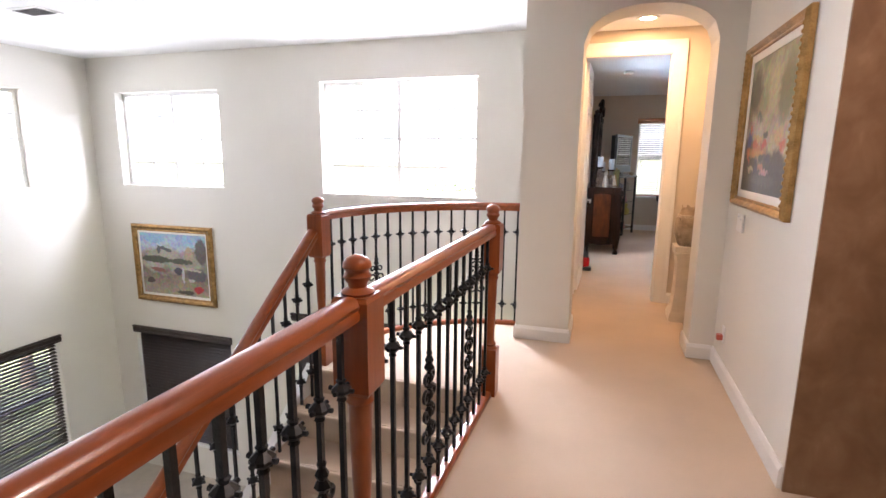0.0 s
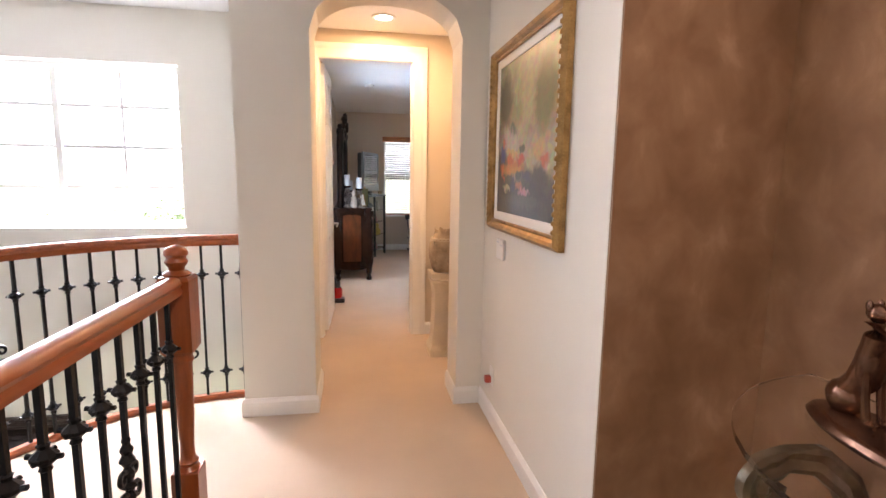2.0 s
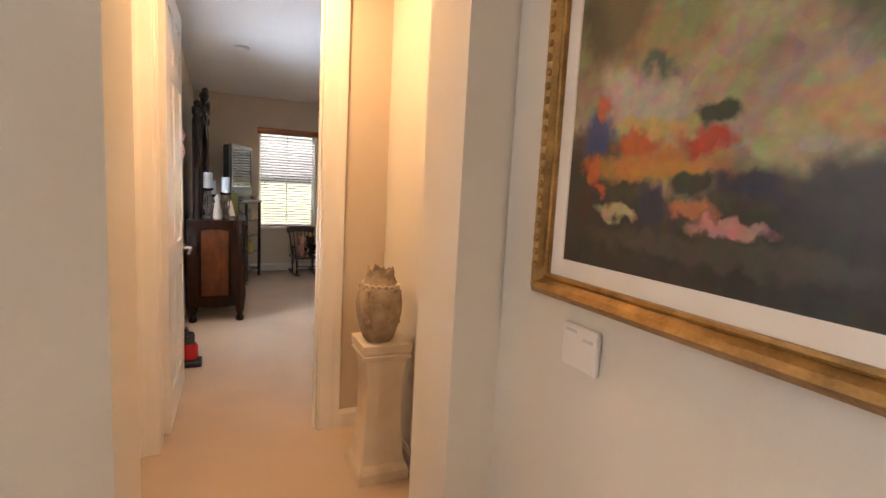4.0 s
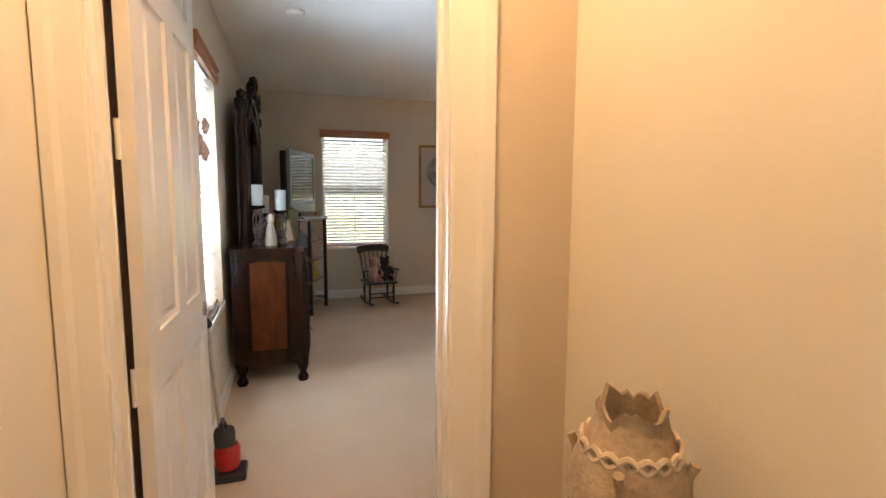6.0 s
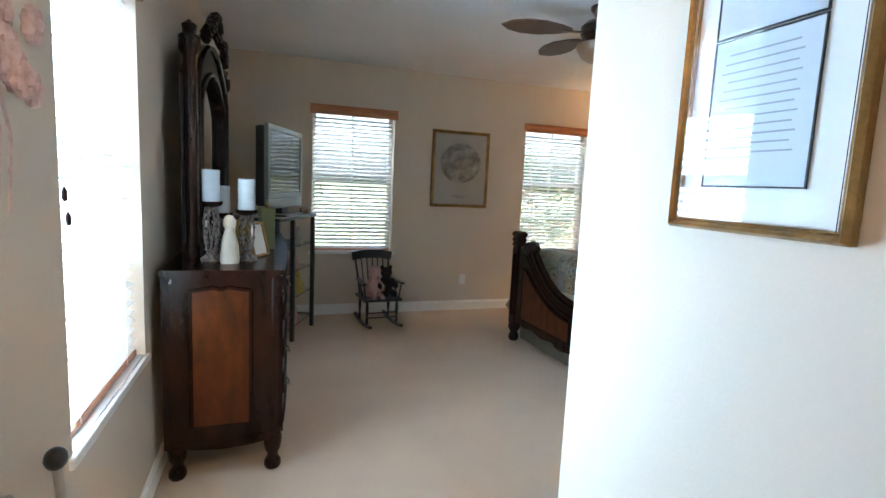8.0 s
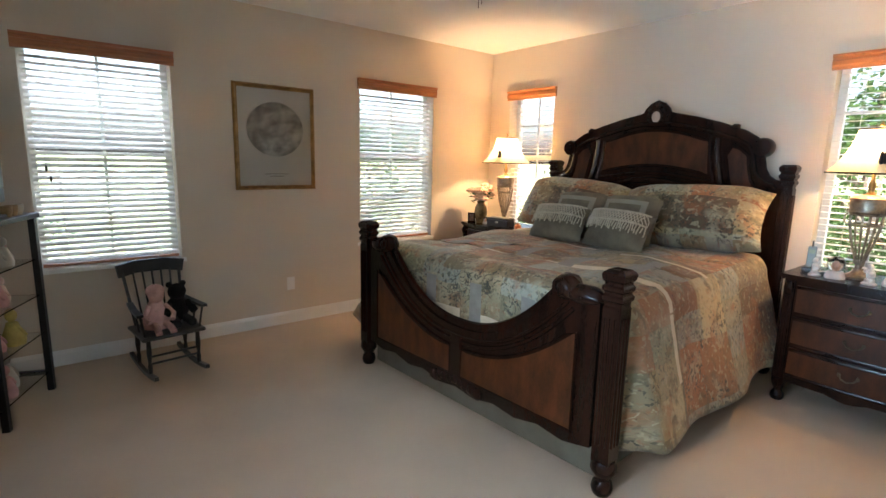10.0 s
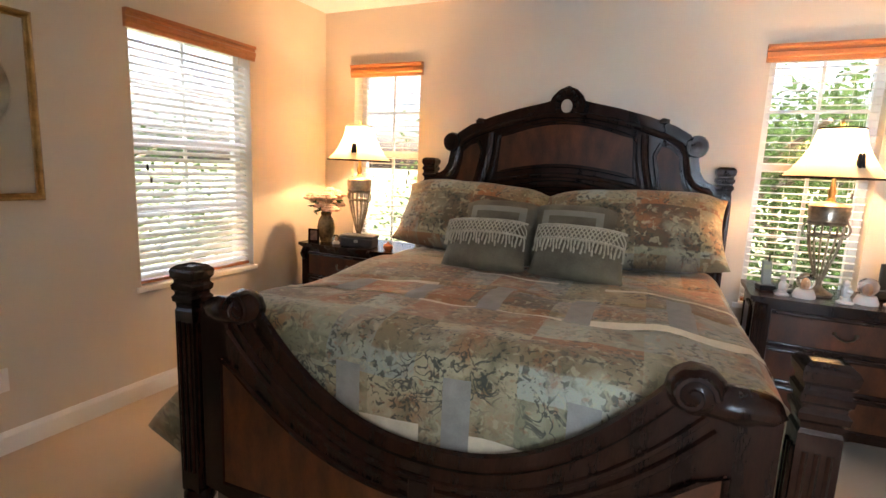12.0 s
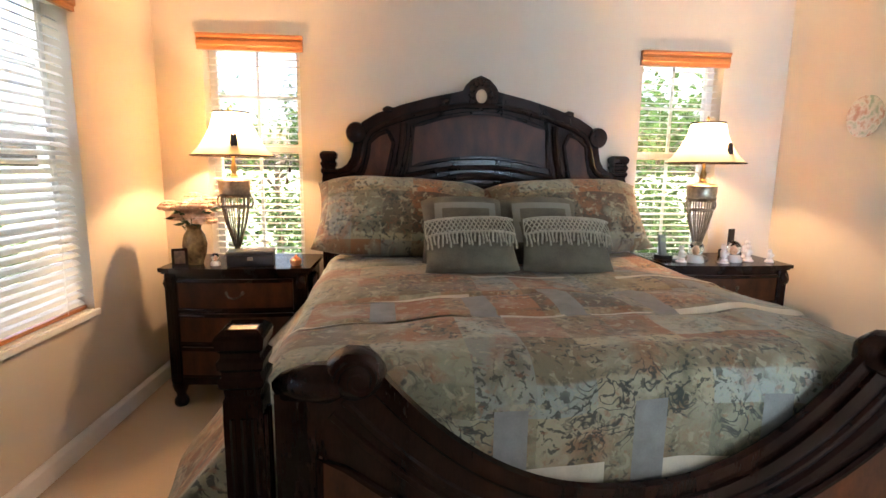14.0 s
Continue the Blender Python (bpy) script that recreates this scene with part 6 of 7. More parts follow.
def quilt_mat():
    """Patchwork print: blocks of sage, tan, rust and grey-blue with sprigs over them."""
    m = bpy.data.materials.new("patchwork_print")
    m.use_nodes = True
    t = m.node_tree
    N, L = t.nodes.new, t.links.new
    p = t.nodes["Principled BSDF"]
    p.inputs["Roughness"].default_value = 0.75
    p.inputs["Sheen Weight"].default_value = 0.15
    uv = N("ShaderNodeUVMap")
    uv.uv_map = "UVMap"
    warp = N("ShaderNodeTexNoise")
    warp.inputs["Scale"].default_value = 3.0
    L(uv.outputs[0], warp.inputs["Vector"])
    wm = N("ShaderNodeVectorMath")
    wm.operation = "MULTIPLY_ADD"
    wm.inputs[1].default_value = (0.008, 0.008, 0)
    L(warp.outputs["Color"], wm.inputs[0])
    L(uv.outputs[0], wm.inputs[2])

    def cells(size, shift):
        a = N("ShaderNodeVectorMath")
        a.operation = "MULTIPLY_ADD"
        a.inputs[1].default_value, a.inputs[2].default_value = (1 / size[0], 1 / size[1], 0), shift
        L(wm.outputs[0], a.inputs[0])
        f = N("ShaderNodeVectorMath")
        f.operation = "FLOOR"
        L(a.outputs[0], f.inputs[0])
        w = N("ShaderNodeTexWhiteNoise")
        w.noise_dimensions = "2D"
        L(f.outputs[0], w.inputs["Vector"])
        return w.outputs["Value"]

    def ramp(src, cols, const=True):
        r = N("ShaderNodeValToRGB")
        r.color_ramp.interpolation = "CONSTANT" if const else "LINEAR"
        while len(r.color_ramp.elements) < len(cols):
            r.color_ramp.elements.new(0.5)
        for i, (e, c) in enumerate(zip(r.color_ramp.elements, cols)):
            e.position, e.color = i / len(cols), (*c, 1)
        L(src, r.inputs[0])
        return r.outputs[0]

    def mixc(fac, a, b, mode="MIX"):
        x = N("ShaderNodeMix")
        x.data_type, x.blend_type = "RGBA", mode
        if isinstance(fac, float):
            x.inputs[0].default_value = fac
        else:
            L(fac, x.inputs[0])
        L(a, x.inputs[6])
        if isinstance(b, tuple):
            x.inputs[7].default_value = (*b, 1)
        else:
            L(b, x.inputs[7])
        return x.outputs[2]

    sep = N("ShaderNodeSeparateXYZ")
    L(uv.outputs[0], sep.inputs[0])

    def rng(src, a0, a1, b0, b1):
        r = N("ShaderNodeMapRange")
        r.inputs[1].default_value, r.inputs[2].default_value, r.inputs[3].default_value, r.inputs[4].default_value = a0, a1, b0, b1
        L(src, r.inputs[0])
        return r.outputs[0]

    def soft(scale, detail, distort, shift=0.0):
        n = N("ShaderNodeTexNoise")
        n.inputs["Scale"].default_value, n.inputs["Detail"].default_value, n.inputs["Distortion"].default_value = scale, detail, distort
        if shift:
            a = N("ShaderNodeVectorMath")
            a.operation = "ADD"
            a.inputs[1].default_value = (shift, shift, 0)
            L(uv.outputs[0], a.inputs[0])
            L(a.outputs[0], n.inputs["Vector"])
        else:
            L(uv.outputs[0], n.inputs["Vector"])
        return n.outputs["Fac"]

    def times(a, b):
        x = N("ShaderNodeMath")
        x.operation = "MULTIPLY"
        L(a, x.inputs[0])
        L(b, x.inputs[1])
        return x.outputs[0]

    blocks = cells((0.335, 0.29), (0.79, 0.0, 0))
    small = cells((0.1675, 0.29), (0.58, 0.0, 0))
    head = ramp(blocks, [(0.26, 0.20, 0.115), (0.13, 0.070, 0.034), (0.24, 0.235, 0.175), (0.22, 0.105, 0.045), (0.36, 0.30, 0.20), (0.14, 0.105, 0.06), (0.27, 0.28, 0.25)])
    squares = ramp(blocks, [(0.17, 0.070, 0.028), (0.080, 0.046, 0.025), (0.24, 0.095, 0.034), (0.10, 0.075, 0.048), (0.25, 0.20, 0.125)])
    foot = ramp(blocks, [(0.24, 0.245, 0.20), (0.30, 0.325, 0.33), (0.18, 0.175, 0.125), (0.29, 0.31, 0.30), (0.31, 0.275, 0.20), (0.25, 0.275, 0.265), (0.22, 0.11, 0.055)])

    def step(edge, up=True):
        return rng(sep.outputs["Y"], edge - 0.006, edge + 0.006, 0.0 if up else 1.0, 1.0 if up else 0.0)

    c = mixc(times(step(2.35), step(2.64, False)), head, squares)
    c = mixc(step(3.09), c, foot)
    c = mixc(times(times(step(2.96), step(3.09, False)), ramp(blocks, [(0.85, 0.85, 0.85), (0.0, 0.0, 0.0), (0.85, 0.85, 0.85), (0.85, 0.85, 0.85)])), c, (0.175, 0.14, 0.092))
    accent = ramp(small, [(0.14, 0.135, 0.095), (0.21, 0.225, 0.22), (0.24, 0.095, 0.040), (0.19, 0.17, 0.115)])
    c = mixc(ramp(small, [(0.0, 0.0, 0.0), (0.0, 0.0, 0.0), (0.75, 0.75, 0.75), (0.0, 0.0, 0.0), (0.6, 0.6, 0.6)]), c, accent)
    # watery washes of rust and of pale sage
    c = mixc(rng(soft(5.0, 4.0, 0.4), 0.54, 0.63, 0.0, 0.6), c, (0.25, 0.098, 0.038))
    c = mixc(rng(soft(6.5, 5.0, 0.3, 7.0), 0.53, 0.68, 0.0, 0.6), c, (0.31, 0.31, 0.25))
    c = mixc(rng(soft(9.0, 5.0, 0.6, 3.0), 0.54, 0.68, 0.0, 0.75), c, (0.078, 0.068, 0.036))
    # dark sprigs gathered in clusters
    clusters = times(rng(soft(6.0, 2.0, 0.2, 11.0), 0.42, 0.53, 0.10, 1.0), ramp(small, [(1.0, 1.0, 1.0), (0.45, 0.45, 0.45), (0.9, 0.9, 0.9), (0.25, 0.25, 0.25), (1.0, 1.0, 1.0), (0.7, 0.7, 0.7)]))
    sprig = rng(soft(44.0, 4.0, 0.7), 0.545, 0.58, 0.0, 0.85)
    c = mixc(times(clusters, sprig), c, (0.030, 0.031, 0.023))
    c = mixc(rng(soft(30.0, 4.0, 0.6, 9.0), 0.57, 0.63, 0.0, 0.55), c, (0.36, 0.33, 0.25))
    c = mixc(rng(soft(34.0, 3.0, 0.4, 5.0), 0.60, 0.68, 0.0, 0.4), c, (0.232, 0.078, 0.029))
    # scrolled medallions towards the foot
    vor = N("ShaderNodeTexVoronoi")
    vor.inputs["Scale"].default_value = 3.6
    L(uv.outputs[0], vor.inputs["Vector"])
    inside = times(rng(vor.outputs["Distance"], 0.36, 0.50, 1.0, 0.0), rng(sep.outputs["Y"], 2.98, 3.10, 0.0, 1.0))
    curl = soft(19.0, 2.0, 0.9, 2.0)
    line = times(rng(curl, 0.455, 0.485, 0.0, 1.0), rng(curl, 0.515, 0.545, 1.0, 0.0))
    c = mixc(times(rng(inside, 0.0, 1.0, 0.0, 0.9), line), c, (0.030, 0.034, 0.032))
    weave = N("ShaderNodeTexNoise")
    weave.inputs["Scale"].default_value = 260
    L(uv.outputs[0], weave.inputs["Vector"])
    c = mixc(0.16, c, weave.outputs["Color"], "OVERLAY")
    c = mixc(1.0, c, (1.14, 1.08, 0.90), "MULTIPLY")
    L(c, p.inputs["Base Color"])
    bn = N("ShaderNodeBump")
    bn.inputs["Strength"].default_value, bn.inputs["Distance"].default_value = 0.35, 0.003
    L(weave.outputs["Fac"], bn.inputs["Height"])
    L(bn.outputs[0], p.inputs["Normal"])
    return m


QUILT = quilt_mat()


def set_uv(me, uvs):
    layer = me.uv_layers.new(name="UVMap")
    for loop in me.loops:
        layer.data[loop.index].uv = uvs[loop.vertex_index]


# comforter: over the top, down both sides and down behind the footboard
nu, nv = 110, 130
S, Lq = 3.30, 2.50
TOPW, ZT = 0.985, 0.885


def quilt_point(s, l):
    x, y, z = -0.28 - l, s, ZT
    puff = 0.035 * (1 - min(1.0, abs(s) / TOPW) ** 4)
    z += puff
    k = abs(s) - TOPW + 0.10
    if k > 0:
        # rounded shoulder, then a hanging side that flares
        if k < 0.16:
            ang = k / 0.16 * math.pi / 2
            y = math.copysign(TOPW - 0.10 + 0.102 * math.sin(ang), s)
            z = ZT + puff - 0.102 * (1 - math.cos(ang))
        else:
            d = k - 0.16
            flare = (0.46 if s > 0 else 0.15) * (d / 0.6) ** 1.1
            y = math.copysign(TOPW + 0.002 + flare + 0.05 * math.sin(l * 7 + (1 if s > 0 else 2)) * d, s)
            z = ZT - 0.102 - d * 0.95
    k = FX + 0.165 - x
    if k > 0:
        if k < 0.188:
            ang = k / 0.188 * math.pi / 2
            x = FX + 0.165 - 0.12 * math.sin(ang)
            z -= 0.12 * (1 - math.cos(ang))
        else:
            x = FX + 0.045
            z -= 0.12 + (k - 0.188)
        tuck = min(1.0, k / 0.15)
        y += (math.copysign(min(abs(y), 0.87), y) - y) * tuck
    # soft folds and the stitched seams pulled into the filling
    z += noise.noise(Vector((s * 2.3, l * 2.0, 1.0))) * 0.030 + noise.noise(Vector((s * 6, l * 5, 4.0))) * 0.013
    if x > FX + 0.2 and abs(s) < TOPW - 0.08:
        for seam in (0.55, 1.15, 1.46, 1.78):
            z -= 0.014 * math.exp(-((l - seam + 0.02 * math.sin(s * 3 + seam * 9)) / 0.022) ** 2)
    return Vector((x, y, max(z, 0.04)))


verts, uvs, faces = [], [], []
for i in range(nu + 1):
    for j in range(nv + 1):
        s, l = (i / nu - 0.5) * S, j / nv * Lq
        verts.append(quilt_point(s, l))
        uvs.append((s + 2, l + 1.2))
for i in range(nu):
    for j in range(nv):
        a = i * (nv + 1) + j
        faces.append((a, a + 1, a + nv + 2, a + nv + 1))
me = bpy.data.meshes.new("cover")
me.from_pydata(verts, [], faces)
set_uv(me, uvs)
me.materials.append(QUILT)
me.polygons.foreach_set("use_smooth", [True] * len(me.polygons))
cft = thing("comforter", "patchwork floral comforter in sage, tan and rust on the bed", "comforter", BED)
cf = new("cover", me)
cf.parent = cft
sol = cf.modifiers.new("thickness", "SOLIDIFY")
sol.thickness, sol.offset = 0.02, 1.0
BAND = mat("cream_band", (0.60, 0.52, 0.38), 0.8, vary=0.12, scale=20, bump=0.4, bump_scale=150)
GREYB = mat("blue_grey_band", (0.245, 0.238, 0.212), 0.8, vary=0.15, scale=20, bump=0.4, bump_scale=150)


def band(s0, s1, l0, l1, material, label):
    l0, l1 = l0 - 0.2, l1 - 0.2
    bm = B()
    ni, nj = max(2, int((s1 - s0) / 0.04)), max(2, int((l1 - l0) / 0.04))
    rows = []
    for i in range(ni + 1):
        row = []
        for j in range(nj + 1):
            s, l = s0 + (s1 - s0) * i / ni, l0 + (l1 - l0) * j / nj
            p = quilt_point(s, l)
            n = (quilt_point(s + 0.01, l) - p).cross(quilt_point(s, l + 0.01) - p).normalized()
            n = n if n.z > 0 or (abs(n.z) < 0.3 and n.x < 0) else -n
            row.append(bm.verts.new(p + n * 0.006))
        rows.append(row)
    for a, b in zip(rows, rows[1:]):
        for j in range(nj):
            bm.faces.new((a[j], a[j + 1], b[j + 1], b[j]))
    part("sewn_band", bm, material, cft, label, True)


for s0, s1, l0, w in ((-1.04, -0.41, 1.640, 0.036), (-0.31, -0.07, 1.655, 0.042), (0.02, 0.25, 1.655, 0.042), (0.34, 1.04, 1.645, 0.036), (0.30, 0.80, 1.350, 0.026), (-0.95, -0.42, 1.130, 0.030), (-0.20, 0.24, 1.06, 0.03), (0.05, 0.40, 2.330, 0.070), (-0.55, -0.12, 2.335, 0.070), (-1.42, -1.05, 1.64, 0.036), (1.05, 1.40, 1.64, 0.036)):
    band(s0, s1, l0, l0 + w, BAND, "cream sewn band")
for s0, l0, l1 in ((-0.07, 1.34, 1.70), (-0.41, 1.32, 1.68), (0.25, 1.38, 1.69), (-0.76, 1.20, 1.64), (0.60, 1.36, 1.64), (-0.12, 2.16, 2.42), (0.27, 2.16, 2.42), (-0.50, 2.16, 2.42)):
    band(s0, s0 + 0.092, l0, l1, GREYB, "blue-grey sewn band")


def pillow_mesh(w, h, t, n=22, flange=0.0):
    vs, us, fs = [], [], []
    for side in (1, -1):
        for i in range(n + 1):
            for j in range(n + 1):
                u, v = i / n * 2 - 1, j / n * 2 - 1
                k = (max(0.0, 1 - abs(u) ** 2.6) * max(0.0, 1 - abs(v) ** 2.6)) ** 0.55
                pinch = 1 - 0.07 * (1 - abs(v) ** 2) * abs(u) ** 3 - 0.0
                pinch2 = 1 - 0.07 * (1 - abs(u) ** 2) * abs(v) ** 3
                wr = 0.012 * noise.noise(Vector((u * 3 + w * 7, v * 3, side * 2.0 + t)))
                vs.append((u * w / 2 * pinch, -side * (t / 2 * k) - wr * (1 if k > 0.05 else 0), v * h / 2 * pinch2 * (1 - 0.12 * abs(u) ** 4) + h / 2 - 0.05 * h * abs(u) ** 3 * (1 if v > 0 else 0) * v))
                us.append((u * w / 2 + 3 + w, v * h / 2 + 2 + h))
    m1 = (n + 1) * (n + 1)
    for s in (0, 1):
        for i in range(n):
            for j in range(n):
                a = s * m1 + i * (n + 1) + j
                q = (a, a + 1, a + n + 2, a + n + 1)
                fs.append(q if s else q[::-1])
    return vs, us, fs


def pillow(name, label, m, w, h, t, material, parts=()):
    vs, us, fs = pillow_mesh(w, h, t)
    me = bpy.data.meshes.new("cushion")
    me.from_pydata(vs, [], fs)
    set_uv(me, us)
    me.materials.append(material)
    me.polygons.foreach_set("use_smooth", [True] * len(me.polygons))
    p = thing(name, label, "pillow", BED @ m)
    c = new("cushion", me)
    c.parent = p
    return p


SAGE = mat("sage_cotton", (0.135, 0.108, 0.068), 0.85, vary=0.35, scale=8, bump=0.4, bump_scale=160)
STRIPE = mat("pale_sage_band", (0.24, 0.215, 0.16), 0.8, vary=0.1, scale=14)
ECRU = mat("ecru_macrame", (0.42, 0.36, 0.26), 0.9, vary=0.15, scale=30, bump=0.5, bump_scale=200)
ZP = 0.905
for s in (1, -1):
    pillow("sham_pillow", "large patchwork sham pillow leaning on the headboard", pose(-0.56, s * 0.50 + 0.02, ZP + 0.005, -34, 0, -90) @ pose(0, 0, 0, 0, s * 3.0, 0), 1.05, 0.53, 0.36, QUILT)
    p = pillow("square_pillow", "sage pillow with a pale bordered centre panel", pose(-0.86, s * 0.205 + 0.01, ZP + 0.01, -27, 0, -90), 0.45, 0.41, 0.16, SAGE)
    for k, (w2, h2, mm, d) in enumerate(((0.32, 0.22, STRIPE, 0.0), (0.245, 0.145, SAGE, 0.004))):
        bm = B()
        gg = []
        for i in range(9):
            row = []
            for j in range(7):
                u, v = (i / 8 - 0.5) * w2, (j / 6 - 0.5) * h2
                uu, vv = u / 0.235, v / 0.205
                kk = (max(0.0, 1 - abs(uu) ** 2.6) * max(0.0, 1 - abs(vv) ** 2.6)) ** 0.55
                row.append(bm.verts.new((u, -0.09 * kk - 0.014 - d, 0.215 + v)))
            gg.append(row)
        for a, b in zip(gg, gg[1:]):
            for j in range(6):
                bm.faces.new((a[j], a[j + 1], b[j + 1], b[j]))
        part("border_panel" if k == 0 else "centre_panel", bm, mm, p, "pale woven border" if k == 0 else "", True)
    q = pillow("fringed_pillow", "small sage pillow with ecru macrame and fringe", pose(-1.09, s * 0.235 - 0.02, ZP + 0.012, -32, 0, -90) @ pose(0, 0, 0, 0, -s * 2.0, 0), 0.46, 0.31, 0.16, SAGE)

    def on(u, v, lift=0.012):
        uu, vv = u / 0.23, v / 0.16
        kk = (max(0.0, 1 - min(1, abs(uu)) ** 2.6) * max(0.0, 1 - min(1, abs(vv)) ** 2.6)) ** 0.55
        return (u, -0.085 * kk - lift, 0.16 + v)

    bm = B()
    for k in range(20):
        for d in (-1, 1):
            u0 = -0.216 + 0.0216 * k
            sweep(bm, [on(max(-0.218, min(0.218, u0 + d * 0.044 * i / 4)), 0.105 - 0.075 * i / 4) for i in range(5)], ring(0.0032, 5))
    for v in (0.11, 0.028):
        sweep(bm, [on(-0.218 + 0.436 * i / 14, v) for i in range(15)], ring(0.006, 6))
    part("macrame_band", bm, ECRU, q, "ecru knotted macrame band")
    bm = B()
    for k in range(26):
        u = -0.214 + 0.428 * k / 25
        l = 0.062 + 0.012 * math.sin(k * 2.3)
        sweep(bm, [on(u + 0.003 * math.sin(k * 5 + i), 0.026 - l * i / 3, 0.013) for i in range(4)], ring(0.0052, 5))
    part("fringe", bm, ECRU, q, "ecru fringe tassels")

# ---- bedside lamps and small things ----
SHADE = shade_mat("cream_silk_shade", (0.86, 0.70, 0.46))
LAMPM = mat("antique_silver", (0.32, 0.27, 0.21), 0.35, 0.8, vary=0.5, scale=20, bump=0.3)


def table_lamp(x, y, z, watts):
    t = thing("table_lamp", "lit urn table lamp with a flared cream shade", "table lamp", pose(x, y, z), "bedside lamps")
    bm = B()
    n, prof = 8, [(0.245, 0.635), (0.200, 0.680), (0.160, 0.740), (0.125, 0.810), (0.105, 0.890)]
    rings = []
    for r, h in prof:
        rings.append([bm.verts.new((r * (1 - 0.035 * (k % 2)) * math.cos(k * math.pi / n), r * (1 - 0.035 * (k % 2)) * math.sin(k * math.pi / n), h)) for k in range(2 * n)])
    for a, b in zip(rings, rings[1:]):
        for k in range(2 * n):
            bm.faces.new((a[k], a[(k + 1) % (2 * n)], b[(k + 1) % (2 * n)], b[k]))
    part("shade", bm, SHADE, t, "flared panelled cream silk shade", True)
    bm = B()
    for rr in (0, -1):
        r, h = prof[rr]
        sweep(bm, [(r * (1 - 0.035 * (k % 2)) * math.cos(k * math.pi / n), r * (1 - 0.035 * (k % 2)) * math.sin(k * math.pi / n), h) for k in range(2 * n)], ring(0.005, 6), closed=True)
    part("shade_trim", bm, DARK, t, "dark braid trim")
    bm = B()
    for k in range(2):
        a = math.pi + 0.10 * k - 0.05 + 0.35
        px, py = 0.158 * math.cos(a), 0.158 * math.sin(a)
        lathe(bm, [(0.004, 0.76), (0.010, 0.745), (0.009, 0.735), (0.014, 0.70), (0.017, 0.665)], 8, (px * 1.10, py * 1.10))
    part("tassel", bm, BLACKF, t, "pair of black tassels", True)
    part("base", lathe(B(), [(0.0, 0), (0.072, 0), (0.075, 0.012), (0.050, 0.025), (0.030, 0.04), (0.018, 0.06), (0.020, 0.09)], 18), LAMPM, t, "", True)
    for k in range(14):
        a = 2 * math.pi * k / 14
        part("wire", sweep(B(), [(r * math.cos(a), r * math.sin(a), z2) for r, z2 in ((0.020, 0.085), (0.036, 0.15), (0.062, 0.24), (0.078, 0.33), (0.080, 0.39))], ring(0.0045, 6)), LAMPM, t, "", True)
    for z2, r in ((0.33, 0.080), (0.39, 0.083)):
        part("wire_hoop", sweep(B(), [(r * math.cos(a), r * math.sin(a), z2) for a in [2 * math.pi * i / 24 for i in range(24)]], ring(0.006, 6), closed=True), LAMPM, t, "", True)
    for s in (-1, 1):
        bm = B()
        sweep(bm, [(0.0, s * (0.085 + 0.022 * math.sin(u)), 0.36 - 0.035 * math.cos(u) - 0.0) for u in [math.pi * 1.3 * i / 10 for i in range(11)]], ring(0.006, 6), up=(1, 0, 0))
        part("urn_handle", bm, LAMPM, t, "", True)
    part("collar", lathe(B(), [(0.085, 0.39), (0.095, 0.405), (0.088, 0.42), (0.095, 0.45), (0.092, 0.475), (0.098, 0.485), (0.090, 0.495), (0.03, 0.51)], 20), LAMPM, t, "", True)
    part("neck", lathe(B(), [(0.030, 0.505), (0.014, 0.53), (0.020, 0.56), (0.010, 0.60), (0.010, 0.70)], 14), GOLD, t, "", True)
    part("bulb", lathe(B(), [(0.012, 0.70), (0.016, 0.715), (0.030, 0.745), (0.028, 0.775), (0.012, 0.795), (0.0, 0.798)], 14, z=-0.05), glow_mat("lit_bulb", (1.0, 0.7, 0.38), 5), t, "glowing bulb", True)
    part("finial", lathe(B(), [(0.004, 0.80), (0.004, 0.905), (0.012, 0.915), (0.006, 0.93), (0.0, 0.94)], 10), GOLD, t, "", True)
    lamp("bedside_bulb", "POINT", watts, (1.0, 0.62, 0.31), pose(x, y, z + 0.79), 0.03)


NZ = 0.8404
table_lamp(4.63, 9.917, NZ, 8.5)
table_lamp(4.64, 6.92, NZ, 6.0)

# flower vase
thing("flower_vase", "brown and gold vase of peach silk flowers", "vase", pose(4.47, 10.11, NZ)).scale = (1.15, 1.15, 1.15)
fv = bpy.data.objects["flower_vase"]
part("vase", lathe(B(), [(0.0, 0), (0.036, 0), (0.038, 0.01), (0.055, 0.06), (0.060, 0.10), (0.050, 0.15), (0.032, 0.18), (0.038, 0.20), (0.030, 0.20), (0.026, 0.17)], 18), mat("mottled_glaze", (0.10, 0.055, 0.025), 0.25, vary=0.5, scale=14, second=(0.45, 0.30, 0.12)), fv, "", True)
PETAL, GREEN = mat("peach_petal", (0.75, 0.42, 0.28), 0.7, vary=0.2, scale=20, second=(0.85, 0.62, 0.48)), mat("leaf_green", (0.06, 0.10, 0.035), 0.6, vary=0.3)
rnd = random.Random(5)
